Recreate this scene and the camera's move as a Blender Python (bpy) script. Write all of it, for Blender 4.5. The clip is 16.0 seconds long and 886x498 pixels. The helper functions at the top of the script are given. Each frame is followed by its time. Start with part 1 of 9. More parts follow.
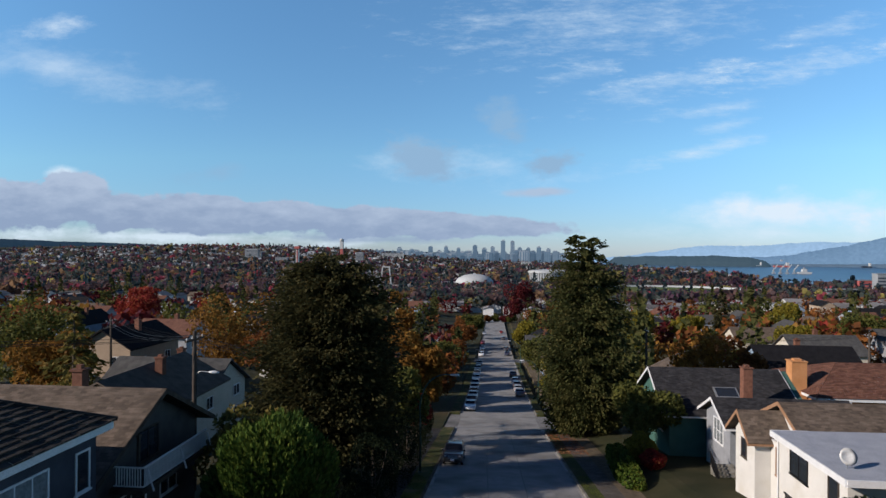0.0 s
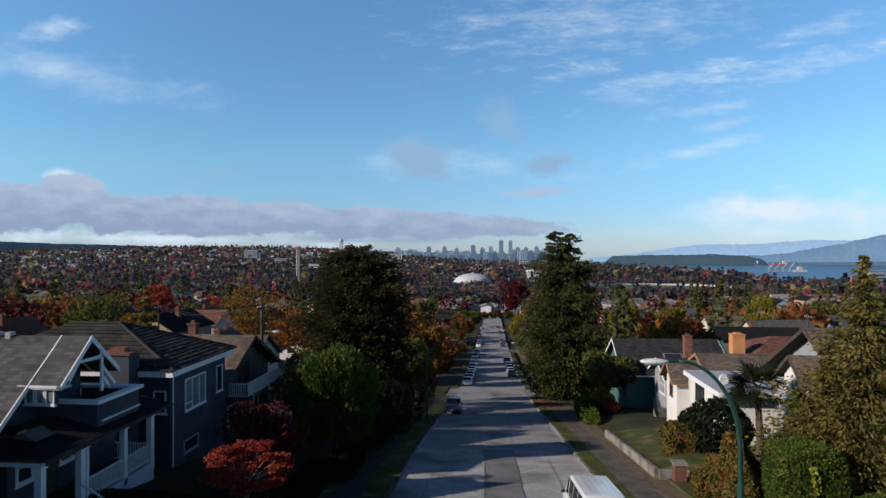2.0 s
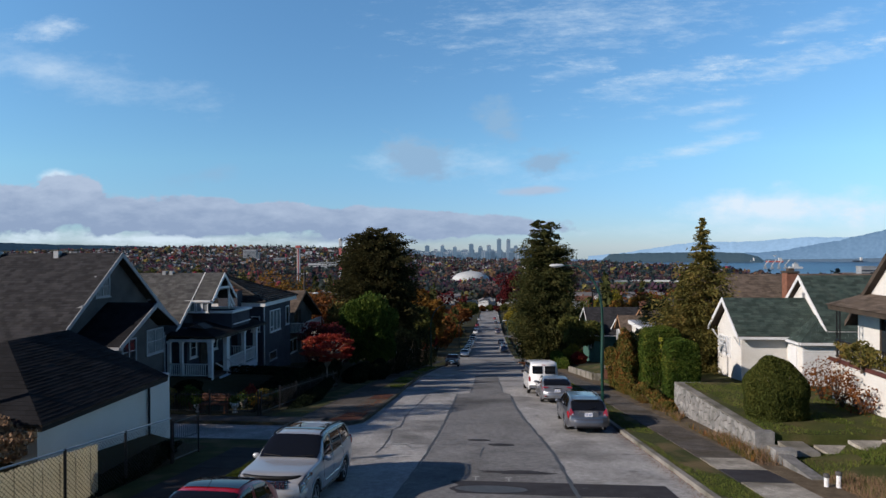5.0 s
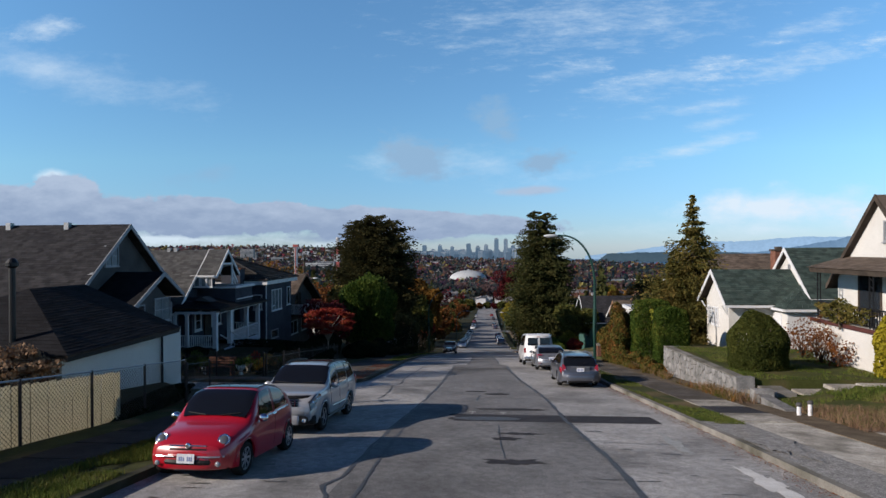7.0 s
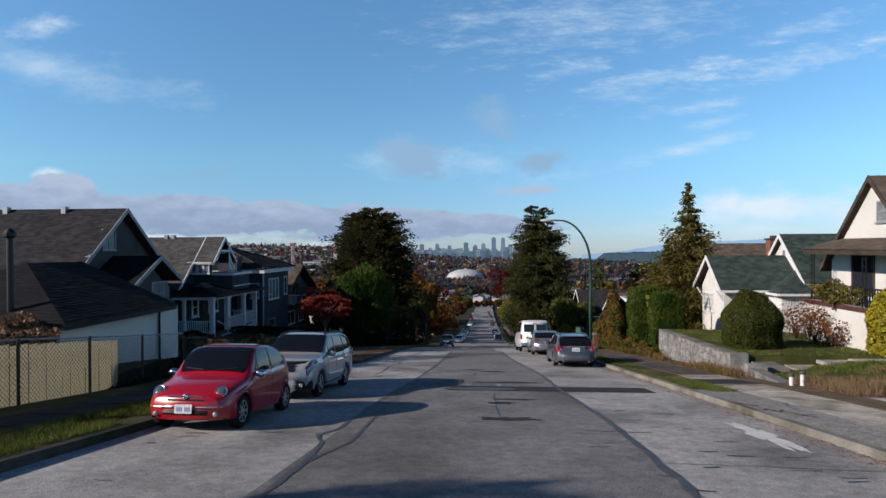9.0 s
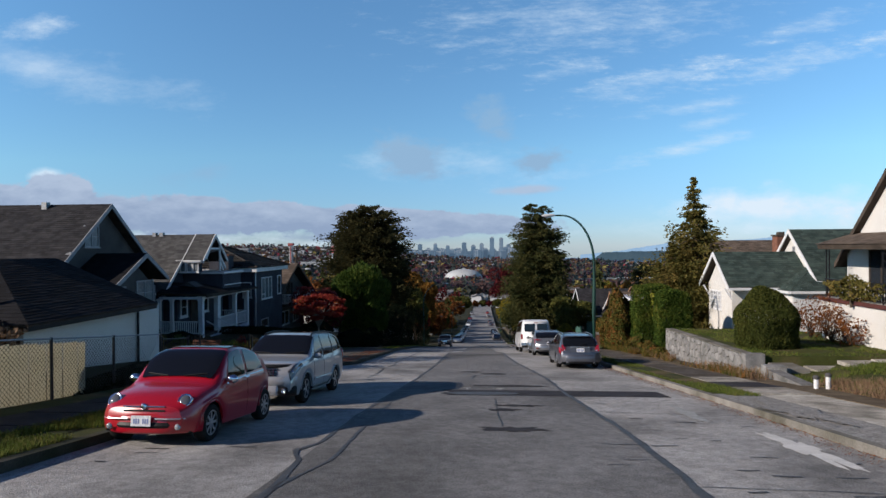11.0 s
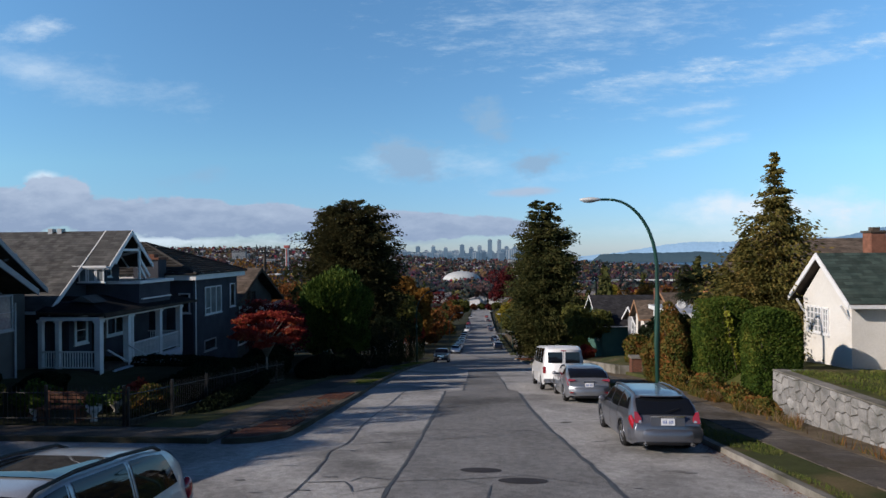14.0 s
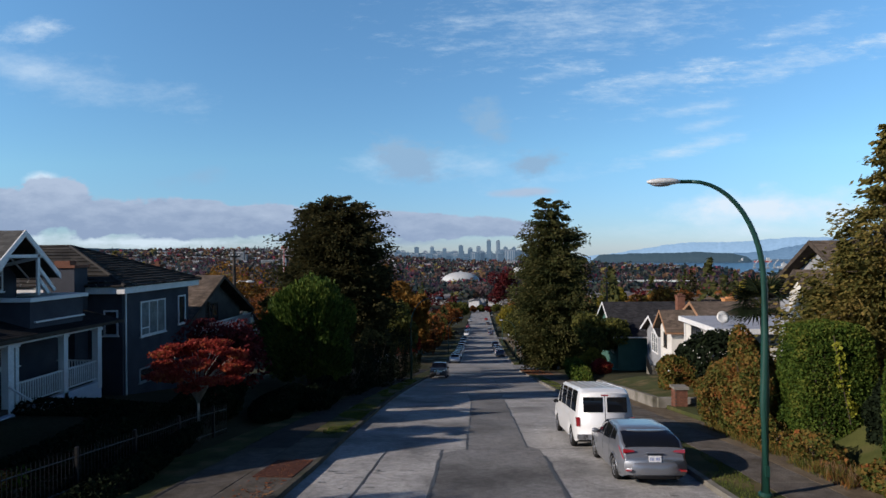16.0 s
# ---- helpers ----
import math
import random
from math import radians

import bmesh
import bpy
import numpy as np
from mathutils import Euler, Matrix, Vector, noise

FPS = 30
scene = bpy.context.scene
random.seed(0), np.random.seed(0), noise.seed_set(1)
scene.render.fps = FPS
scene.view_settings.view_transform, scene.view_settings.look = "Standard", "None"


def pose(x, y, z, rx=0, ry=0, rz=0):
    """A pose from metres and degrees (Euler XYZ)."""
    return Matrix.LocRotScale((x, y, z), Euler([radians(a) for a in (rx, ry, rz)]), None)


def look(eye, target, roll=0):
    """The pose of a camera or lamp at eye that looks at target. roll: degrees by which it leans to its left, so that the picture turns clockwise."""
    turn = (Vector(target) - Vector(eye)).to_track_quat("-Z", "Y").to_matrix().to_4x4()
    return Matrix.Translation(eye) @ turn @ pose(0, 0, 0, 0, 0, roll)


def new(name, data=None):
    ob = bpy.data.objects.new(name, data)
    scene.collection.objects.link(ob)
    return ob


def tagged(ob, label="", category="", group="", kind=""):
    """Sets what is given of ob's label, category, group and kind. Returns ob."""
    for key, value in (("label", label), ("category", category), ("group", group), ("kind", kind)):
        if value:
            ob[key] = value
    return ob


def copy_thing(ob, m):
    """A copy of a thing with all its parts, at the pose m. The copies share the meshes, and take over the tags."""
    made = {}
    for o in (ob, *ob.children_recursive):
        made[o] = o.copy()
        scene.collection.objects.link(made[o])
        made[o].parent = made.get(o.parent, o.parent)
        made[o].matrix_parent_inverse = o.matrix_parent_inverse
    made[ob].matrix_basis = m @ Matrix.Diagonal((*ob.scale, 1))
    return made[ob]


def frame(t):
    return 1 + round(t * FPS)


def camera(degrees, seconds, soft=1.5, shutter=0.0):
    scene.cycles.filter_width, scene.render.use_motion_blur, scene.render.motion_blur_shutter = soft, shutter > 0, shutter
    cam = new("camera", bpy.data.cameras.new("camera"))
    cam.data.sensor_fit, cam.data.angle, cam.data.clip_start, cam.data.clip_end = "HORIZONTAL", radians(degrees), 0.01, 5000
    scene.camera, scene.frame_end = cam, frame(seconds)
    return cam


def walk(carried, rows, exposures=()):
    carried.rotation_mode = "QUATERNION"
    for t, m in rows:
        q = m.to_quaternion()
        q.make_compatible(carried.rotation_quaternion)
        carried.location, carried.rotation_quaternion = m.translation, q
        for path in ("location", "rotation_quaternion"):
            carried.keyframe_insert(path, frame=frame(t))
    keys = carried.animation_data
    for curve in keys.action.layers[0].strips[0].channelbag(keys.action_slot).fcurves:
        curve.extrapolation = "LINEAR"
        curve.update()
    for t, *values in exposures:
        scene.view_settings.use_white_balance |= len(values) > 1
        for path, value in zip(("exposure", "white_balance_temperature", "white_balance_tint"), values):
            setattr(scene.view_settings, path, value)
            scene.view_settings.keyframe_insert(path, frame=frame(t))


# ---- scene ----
cam = camera(73.63, 16.0)
PATH = [
    (0, (-2.062, -4.618, 8.994), (-2.243, -2.626, 8.994), 0.28),
    (0.5, (-1.782, -7.746, 8.906), (-1.964, -5.754, 8.905), 0.22),
    (1, (-1.503, -11.201, 8.756), (-1.682, -9.209, 8.757), 0.14),
    (1.5, (-1.310, -14.487, 8.491), (-1.487, -12.494, 8.492), 0.05),
    (2, (-1.136, -18.064, 8.193), (-1.311, -16.071, 8.194), -0.04),
    (2.5, (-0.854, -21.609, 7.922), (-1.029, -19.617, 7.923), -0.13),
    (3, (-0.603, -25.294, 7.610), (-0.777, -23.302, 7.611), -0.19),
    (3.5, (-0.335, -28.264, 7.294), (-0.508, -26.272, 7.294), -0.32),
    (4, (-0.124, -30.589, 6.901), (-0.296, -28.596, 6.900), -0.37),
    (6.5, (-0.091, -34.331, 4.725), (-0.253, -32.337, 4.723), -0.31),
    (7, (-0.060, -34.433, 4.395), (-0.220, -32.439, 4.393), -0.37),
    (7.5, (-0.067, -34.485, 4.210), (-0.225, -32.492, 4.207), -0.34),
    (8, (-0.049, -34.523, 4.169), (-0.204, -32.529, 4.164), -0.29),
    (8.5, (-0.044, -34.558, 3.821), (-0.196, -32.564, 3.817), -0.24),
    (9, (-0.021, -34.553, 3.572), (-0.172, -32.559, 3.567), -0.28),
    (11.5, (-0.131, -32.038, 3.366), (-0.275, -30.043, 3.361), -0.40),
    (12, (-0.232, -30.423, 3.346), (-0.375, -28.428, 3.341), -0.35),
    (12.5, (-0.368, -28.726, 3.320), (-0.510, -26.731, 3.317), -0.39),
    (13, (-0.461, -26.781, 3.242), (-0.601, -24.786, 3.241), -0.44),
    (13.5, (-0.530, -24.955, 3.255), (-0.669, -22.959, 3.254), -0.43),
    (14, (-0.592, -22.973, 3.291), (-0.730, -20.977, 3.293), -0.51),
    (14.5, (-0.635, -21.116, 3.355), (-0.773, -19.120, 3.357), -0.59),
    (15, (-0.742, -19.169, 3.370), (-0.879, -17.173, 3.373), -0.49),
    (15.5, (-0.899, -17.347, 3.405), (-1.034, -15.351, 3.409), -0.58),
    (16, (-0.994, -15.446, 3.491), (-1.128, -13.451, 3.495), -0.57),
]
walk(cam, [(t, look(eye, target, roll)) for t, eye, target, roll in PATH])

# ---- world, sun, exposure ----
SUN_WAY = Vector((3.6, 1.78, -1.82)).normalized()
scene.view_settings.exposure = 0.35
world = bpy.data.worlds.new("world")
scene.world = world
world.use_nodes = True
WN, WL = world.node_tree.nodes, world.node_tree.links
WN.clear()


def wm(op, a, b=None, c=None, clamp=False):
    n = WN.new("ShaderNodeMath")
    n.operation, n.use_clamp = op, clamp
    for k, v in enumerate((a, b, c)):
        if v is None:
            continue
        if isinstance(v, (int, float)):
            n.inputs[k].default_value = v
        else:
            WL.new(v, n.inputs[k])
    return n.outputs[0]


sky = WN.new("ShaderNodeTexSky")
sky.sky_type, sky.sun_disc = "NISHITA", False
sky.sun_elevation, sky.sun_rotation = radians(24.4), radians(243.7)
sky.altitude, sky.air_density, sky.dust_density, sky.ozone_density = 90, 1.0, 0.0, 4.0
coord = WN.new("ShaderNodeTexCoord")
sep = WN.new("ShaderNodeSeparateXYZ")
WL.new(coord.outputs["Generated"], sep.inputs[0])
wy = wm("MAXIMUM", wm("ABSOLUTE", sep.outputs[1]), 0.05)
SU, SV = wm("DIVIDE", sep.outputs[0], wy), wm("DIVIDE", sep.outputs[2], wy)


def sky_noise(su, sv, scale, detail=6.0, shift=0.0, rough=0.6):
    comb = WN.new("ShaderNodeCombineXYZ")
    WL.new(wm("MULTIPLY", SU, su), comb.inputs[0])
    WL.new(wm("MULTIPLY", SV, sv), comb.inputs[1])
    comb.inputs[2].default_value = shift
    n = WN.new("ShaderNodeTexNoise")
    n.inputs["Scale"].default_value, n.inputs["Detail"].default_value, n.inputs["Roughness"].default_value = scale, detail, rough
    WL.new(comb.outputs[0], n.inputs["Vector"])
    return n.outputs["Fac"]


def cloud(u0, v0, a, b, tilt, noise_out, ragged, dense, soft=1.0):
    """One cloud: an oval about (u0, v0) whose edge is frayed by noise."""
    c, s = math.cos(radians(tilt)), math.sin(radians(tilt))
    du, dv = wm("SUBTRACT", SU, u0), wm("SUBTRACT", SV, v0)
    p = wm("DIVIDE", wm("ADD", wm("MULTIPLY", du, c), wm("MULTIPLY", dv, s)), a)
    q = wm("DIVIDE", wm("SUBTRACT", wm("MULTIPLY", dv, c), wm("MULTIPLY", du, s)), b)
    d = wm("SQRT", wm("ADD", wm("MULTIPLY", p, p), wm("MULTIPLY", q, q)))
    edge = wm("SUBTRACT", wm("ADD", 1.0, wm("MULTIPLY", wm("SUBTRACT", noise_out, 0.5), ragged)), d)
    edge = wm("MULTIPLY", edge, soft, clamp=True)
    return wm("MULTIPLY", wm("POWER", edge, 1.4), dense)


def layer(base, mask, colour):
    mix = WN.new("ShaderNodeMix")
    mix.data_type = "RGBA"
    WL.new(mask, mix.inputs[0])
    WL.new(base, mix.inputs[6])
    mix.inputs[7].default_value = (*colour, 1)
    return mix.outputs[2]


def total(masks):
    out = masks[0]
    for m in masks[1:]:
        out = wm("ADD", out, m, clamp=True)
    return out


puffs = sky_noise(1.0, 1.7, 9.0, 9.0, 0.0, 0.6)
wisps = sky_noise(1.0, 2.6, 9.0, 10.0, 3.0, 0.68)
fibres = sky_noise(2.0, 8.0, 6.0, 10.0, 6.0, 0.72)
bank = total([cloud(-0.98, 0.078, 0.40, 0.044, -3, puffs, 1.7, 1.0, 6.0), cloud(-0.56, 0.062, 0.40, 0.034, -3, puffs, 1.7, 1.0, 6.0), cloud(-0.25, 0.050, 0.30, 0.027, -3, puffs, 1.7, 1.0, 6.0),
              cloud(-0.06, 0.041, 0.20, 0.021, -3, puffs, 1.7, 1.0, 6.0), cloud(-0.755, 0.104, 0.062, 0.044, 0, puffs, 1.7, 1.0, 6.0), cloud(-0.90, 0.092, 0.12, 0.035, 0, puffs, 1.7, 1.0, 6.0), cloud(-0.48, 0.078, 0.05, 0.018, 0, puffs, 1.0, 0.95, 5.0),
              cloud(0.077, 0.096, 0.075, 0.011, 2, puffs, 1.4, 0.85, 1.8), cloud(0.065, 0.030, 0.04, 0.009, -8, puffs, 1.6, 0.8, 1.4), cloud(-0.52, 0.028, 0.16, 0.008, -1, puffs, 2.0, 0.65, 1.5), cloud(-0.22, 0.018, 0.18, 0.010, -1, puffs, 1.8, 0.7, 1.6)])
smudge = total([cloud(-0.12, 0.145, 0.09, 0.045, -12, puffs, 4.0, 1.0, 1.5), cloud(0.01, 0.215, 0.05, 0.045, 20, puffs, 4.0, 0.7, 1.3),
                cloud(0.08, 0.142, 0.05, 0.035, 15, puffs, 4.0, 1.0, 1.5), cloud(-0.5, 0.13, 0.08, 0.02, 0, puffs, 4.0, 0.5, 0.9)])
white = total([cloud(-0.62, 0.020, 0.62, 0.022, -1, wisps, 2.8, 0.8, 1.0), cloud(0.46, 0.066, 0.19, 0.034, 2, puffs, 2.4, 1.0, 1.3), cloud(0.75, 0.055, 0.2, 0.03, 2, puffs, 2.6, 0.7, 1.2),
               cloud(-0.05, 0.142, 0.20, 0.040, -4, wisps, 4.0, 0.35, 0.7), cloud(-0.80, 0.395, 0.06, 0.03, 8, wisps, 3.0, 0.7, 0.9),
               cloud(-0.78, 0.325, 0.34, 0.05, -14, wisps, 2.6, 0.45, 0.8), cloud(0.42, 0.028, 0.30, 0.022, 0, wisps, 3.0, 0.5, 0.8),
               cloud(1.0, 0.05, 0.5, 0.05, 0, wisps, 3.4, 0.5, 0.8), cloud(-0.775, 0.135, 0.045, 0.016, 0, puffs, 1.6, 0.8, 1.6)])
cirrus = total([cloud(0.16, 0.385, 0.30, 0.085, 3, fibres, 5.2, 0.75, 0.55), cloud(0.29, 0.275, 0.17, 0.03, 11, fibres, 4.6, 0.85, 0.65),
                cloud(0.33, 0.228, 0.12, 0.014, 7, fibres, 4.0, 0.7, 0.7), cloud(0.50, 0.30, 0.17, 0.026, 13, fibres, 4.6, 0.85, 0.65),
                cloud(0.53, 0.355, 0.13, 0.02, 14, fibres, 4.2, 0.75, 0.65), cloud(0.33, 0.162, 0.14, 0.015, 14, fibres, 3.2, 0.8, 0.8),
                cloud(0.14, 0.295, 0.09, 0.02, 12, fibres, 4.2, 0.65, 0.65), cloud(0.36, 0.200, 0.07, 0.010, 9, fibres, 3.2, 0.6, 0.8),
                cloud(0.66, 0.33, 0.08, 0.02, 5, fibres, 3.6, 0.65, 0.8)])


def lift_of(v, a, b):
    n = WN.new("ShaderNodeMapRange")
    n.inputs[1].default_value, n.inputs[2].default_value = a, b
    WL.new(v, n.inputs[0])
    return n.outputs[0]


# clear cold-front air: deep blue overhead, paling towards the horizon
low_mid, mid_top = WN.new("ShaderNodeMix"), WN.new("ShaderNodeMix")
for n in (low_mid, mid_top):
    n.data_type = "RGBA"
low_mid.inputs[6].default_value, low_mid.inputs[7].default_value = (0.96, 1.23, 1.90, 1), (1.60, 2.05, 2.17, 1)
mid_top.inputs[7].default_value = (1.92, 2.50, 2.61, 1)
WL.new(lift_of(SV, 0.0, 0.16), low_mid.inputs[0])
WL.new(lift_of(SV, 0.16, 0.45), mid_top.inputs[0])
WL.new(low_mid.outputs[2], mid_top.inputs[6])
# the zenith, above the view, is darkened to weaken fill light in the shade
zenith = WN.new("ShaderNodeMix")
zenith.data_type = "RGBA"
zenith.inputs[7].default_value = (0.46, 0.535, 0.84, 1)
WL.new(lift_of(sep.outputs[2], 0.40, 0.54), zenith.inputs[0])
WL.new(mid_top.outputs[2], zenith.inputs[6])
tint = WN.new("ShaderNodeMix")
tint.data_type, tint.blend_type = "RGBA", "MULTIPLY"
tint.inputs[0].default_value = 1.0
WL.new(sky.outputs[0], tint.inputs[6])
WL.new(zenith.outputs[2], tint.inputs[7])
col = layer(tint.outputs[2], wm("MULTIPLY", cirrus, 0.78), (10.0, 12.2, 14.4))
col = layer(col, white, (11.0, 12.9, 14.8))
col = layer(col, smudge, (4.3, 7.0, 10.2))
bank_col = WN.new("ShaderNodeMix")
bank_col.data_type = "RGBA"
bank_col.inputs[6].default_value, bank_col.inputs[7].default_value = (4.3, 5.7, 8.3, 1), (6.6, 8.1, 10.6, 1)
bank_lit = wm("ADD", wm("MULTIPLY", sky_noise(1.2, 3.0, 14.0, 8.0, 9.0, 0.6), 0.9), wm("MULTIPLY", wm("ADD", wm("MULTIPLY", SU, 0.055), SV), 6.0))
WL.new(lift_of(bank_lit, 0.50, 0.95), bank_col.inputs[0])
bank_mix = WN.new("ShaderNodeMix")
bank_mix.data_type = "RGBA"
WL.new(bank, bank_mix.inputs[0])
WL.new(col, bank_mix.inputs[6])
WL.new(bank_col.outputs[2], bank_mix.inputs[7])
col = bank_mix.outputs[2]
bg = WN.new("ShaderNodeBackground")
bg.inputs["Strength"].default_value = 0.052
WL.new(col, bg.inputs[0])
WL.new(bg.outputs[0], WN.new("ShaderNodeOutputWorld").inputs[0])

sun_data = bpy.data.lights.new("sun", "SUN")
sun_data.energy, sun_data.angle, sun_data.color = 5.0, radians(0.6), (1.0, 0.885, 0.79)
sun = new("sun", sun_data)
sun.matrix_world = look((0, 0, 60), Vector((0, 0, 60)) + SUN_WAY)


# ---- materials ----
DEEPEN = 0.78


def surf(name, c1, c2, scale=3.0, rough=0.85, bump=0.3, fine=40.0, metal=0.0, spread=0.0, spread_col=None, island=0.0, random_ob=0.0, coat=0.0, c3=None, c3_scale=0.5, c3_amount=0.5, grain=0.35):
    """A two-scale surface: c1 to c2 by noise, an optional third colour in broad patches, fine grain and relief; island, random_ob: how far single pieces differ."""
    m = bpy.data.materials.new(name)
    m.use_nodes = True
    n, l = m.node_tree.nodes, m.node_tree.links
    b = n["Principled BSDF"]
    tc = n.new("ShaderNodeTexCoord")
    def noise_at(s, d=5.0):
        t = n.new("ShaderNodeTexNoise")
        t.inputs["Scale"].default_value, t.inputs["Detail"].default_value = s, d
        l.new(tc.outputs["Object"], t.inputs["Vector"])
        return t.outputs["Fac"]
    def ramp(fac, lo, hi):
        r = n.new("ShaderNodeMapRange")
        r.inputs[1].default_value, r.inputs[2].default_value = lo, hi
        l.new(fac, r.inputs[0])
        return r.outputs[0]
    def mix(fac, a, c, mode="MIX"):
        x = n.new("ShaderNodeMix")
        x.data_type, x.blend_type = "RGBA", mode
        for k, v in ((0, fac), (6, a), (7, c)):
            if isinstance(v, tuple):
                x.inputs[k].default_value = (*v, 1)
            elif isinstance(v, (int, float)):
                x.inputs[k].default_value = v
            else:
                l.new(v, x.inputs[k])
        return x.outputs[2]
    c1, c2 = (tuple(v * DEEPEN for v in c) for c in (c1, c2))
    out = mix(ramp(noise_at(scale), 0.32, 0.68), c1, c2)
    if c3:
        out = mix(ramp(noise_at(c3_scale, 3.0), 0.62 - c3_amount * 0.3, 0.70), out, tuple(v * DEEPEN for v in c3))
    out = mix(grain, out, mix(ramp(noise_at(fine, 3.0), 0.3, 0.7), (0.35, 0.35, 0.35), (1.45, 1.45, 1.45)), "MULTIPLY")
    if grain > 0.5:
        out = mix(0.4, out, mix(ramp(noise_at(fine * .11, 8.0), 0.36, 0.64), (0.55, 0.55, 0.55), (1.3, 1.3, 1.3)), "MULTIPLY")
    for amount, node, socket in ((island, "ShaderNodeNewGeometry", "Random Per Island"), (random_ob, "ShaderNodeObjectInfo", "Random")):
        if amount:
            r = n.new(node)
            v = n.new("ShaderNodeMapRange")
            v.inputs[3].default_value, v.inputs[4].default_value = 1 - amount, 1 + amount
            l.new(r.outputs[socket], v.inputs[0])
            hsv = n.new("ShaderNodeHueSaturation")
            l.new(v.outputs[0], hsv.inputs["Value"])
            l.new(out, hsv.inputs["Color"])
            out = hsv.outputs[0]
    l.new(out, b.inputs["Base Color"])
    b.inputs["Roughness"].default_value, b.inputs["Metallic"].default_value = rough, metal
    b.inputs["Coat Weight"].default_value = coat
    b.inputs["Specular IOR Level"].default_value = 0.5 if rough < 0.7 else 0.12
    if bump:
        bn = n.new("ShaderNodeBump")
        bn.inputs["Strength"].default_value, bn.inputs["Distance"].default_value = bump, 0.02
        l.new(noise_at(fine, 6.0), bn.inputs["Height"])
        l.new(bn.outputs[0], b.inputs["Normal"])
    return m


def foliage(name, cols, patch=0.5, rough=0.6, through_light=0.25):
    """Leaves: each leaf takes a colour of its own from cols, and boughs differ in patches."""
    m = bpy.data.materials.new(name)
    m.use_nodes = True
    n, l = m.node_tree.nodes, m.node_tree.links
    b = n["Principled BSDF"]
    geo, tc, t = n.new("ShaderNodeNewGeometry"), n.new("ShaderNodeTexCoord"), n.new("ShaderNodeTexNoise")
    t.inputs["Scale"].default_value, t.inputs["Detail"].default_value = patch, 4.0
    l.new(tc.outputs["Object"], t.inputs["Vector"])
    add = n.new("ShaderNodeMath")
    add.operation = "MULTIPLY_ADD"
    l.new(t.outputs["Fac"], add.inputs[0])
    add.inputs[1].default_value = 1.5
    half = n.new("ShaderNodeMath")
    half.operation = "MULTIPLY_ADD"
    l.new(geo.outputs["Random Per Island"], half.inputs[0])
    half.inputs[1].default_value, half.inputs[2].default_value = 0.6, -0.55
    l.new(half.outputs[0], add.inputs[2])
    ramp = n.new("ShaderNodeValToRGB")
    e = ramp.color_ramp.elements
    for k, c in enumerate(cols):
        pos = k / max(1, len(cols) - 1)
        el = e[k] if k < 2 else e.new(pos)
        el.position, el.color = pos, (*c, 1)
    l.new(add.outputs[0], ramp.inputs[0])
    l.new(ramp.outputs[0], b.inputs["Base Color"])
    b.inputs["Roughness"].default_value = rough
    b.inputs["Specular IOR Level"].default_value = 0.05
    b.inputs["Subsurface Weight"].default_value = 0.0
    tr = n.new("ShaderNodeBsdfTranslucent")
    l.new(ramp.outputs[0], tr.inputs[0])
    mixer = n.new("ShaderNodeMixShader")
    mixer.inputs[0].default_value = through_light
    l.new(b.outputs[0], mixer.inputs[1])
    l.new(tr.outputs[0], mixer.inputs[2])
    l.new(mixer.outputs[0], n["Material Output"].inputs[0])
    return m


def plain(name, c, rough=0.5, metal=0.0, coat=0.0, spec=0.5):
    m = bpy.data.materials.new(name)
    m.use_nodes = True
    b = m.node_tree.nodes["Principled BSDF"]
    b.inputs["Base Color"].default_value = (*c, 1)
    b.inputs["Roughness"].default_value, b.inputs["Metallic"].default_value, b.inputs["Coat Weight"].default_value = rough, metal, coat
    b.inputs["Specular IOR Level"].default_value = spec
    return m


ASPHALT = surf("asphalt", (0.21, 0.208, 0.206), (0.275, 0.272, 0.269), 0.7, 0.88, 0.6, 48, c3=(0.11, 0.108, 0.106), c3_scale=0.22, c3_amount=0.5, grain=0.75)
OLD_CONCRETE = surf("weathered_concrete_paving", (0.37, 0.362, 0.35), (0.50, 0.488, 0.47), 0.6, 0.9, 0.6, 52, c3=(0.20, 0.196, 0.19), c3_scale=0.35, c3_amount=0.5, grain=0.75)
TAR = surf("tar", (0.05, 0.05, 0.052), (0.085, 0.085, 0.085), 5, 0.6, 0.2, 60)
# Left walk only: the shade it lies in is put into this dark tone.
SHADED_WALK = surf("shade_darkened_walk", (0.026, 0.023, 0.022), (0.048, 0.042, 0.040), 2, 0.8, 0.3, 60)
PATCH = surf("patched_asphalt", (0.040, 0.038, 0.042), (0.062, 0.059, 0.064), 2, 0.85, 0.3, 60)
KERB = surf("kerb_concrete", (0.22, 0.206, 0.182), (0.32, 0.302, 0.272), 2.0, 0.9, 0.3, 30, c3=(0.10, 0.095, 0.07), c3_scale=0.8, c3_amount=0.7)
# Left-hand kerbs: concrete darkened, with their shade put into the colour.
KERB_SHADED = surf("shade_darkened_kerb_concrete", (0.06, 0.055, 0.045), (0.11, 0.10, 0.082), 2.0, 0.9, 0.4, 30, c3=(0.035, 0.04, 0.022), c3_scale=0.8, c3_amount=0.6)
WALK = surf("sidewalk_concrete", (0.42, 0.385, 0.33), (0.58, 0.54, 0.47), 1.2, 0.9, 0.4, 40, random_ob=0.14, c3=(0.15, 0.135, 0.105), c3_scale=0.7, c3_amount=0.6, grain=0.7)
GRASS_SOIL = surf("turf", (0.042, 0.050, 0.016), (0.074, 0.082, 0.026), 1.4, 0.95, 0.6, 25, c3=(0.16, 0.12, 0.06), c3_scale=0.6, c3_amount=0.3)
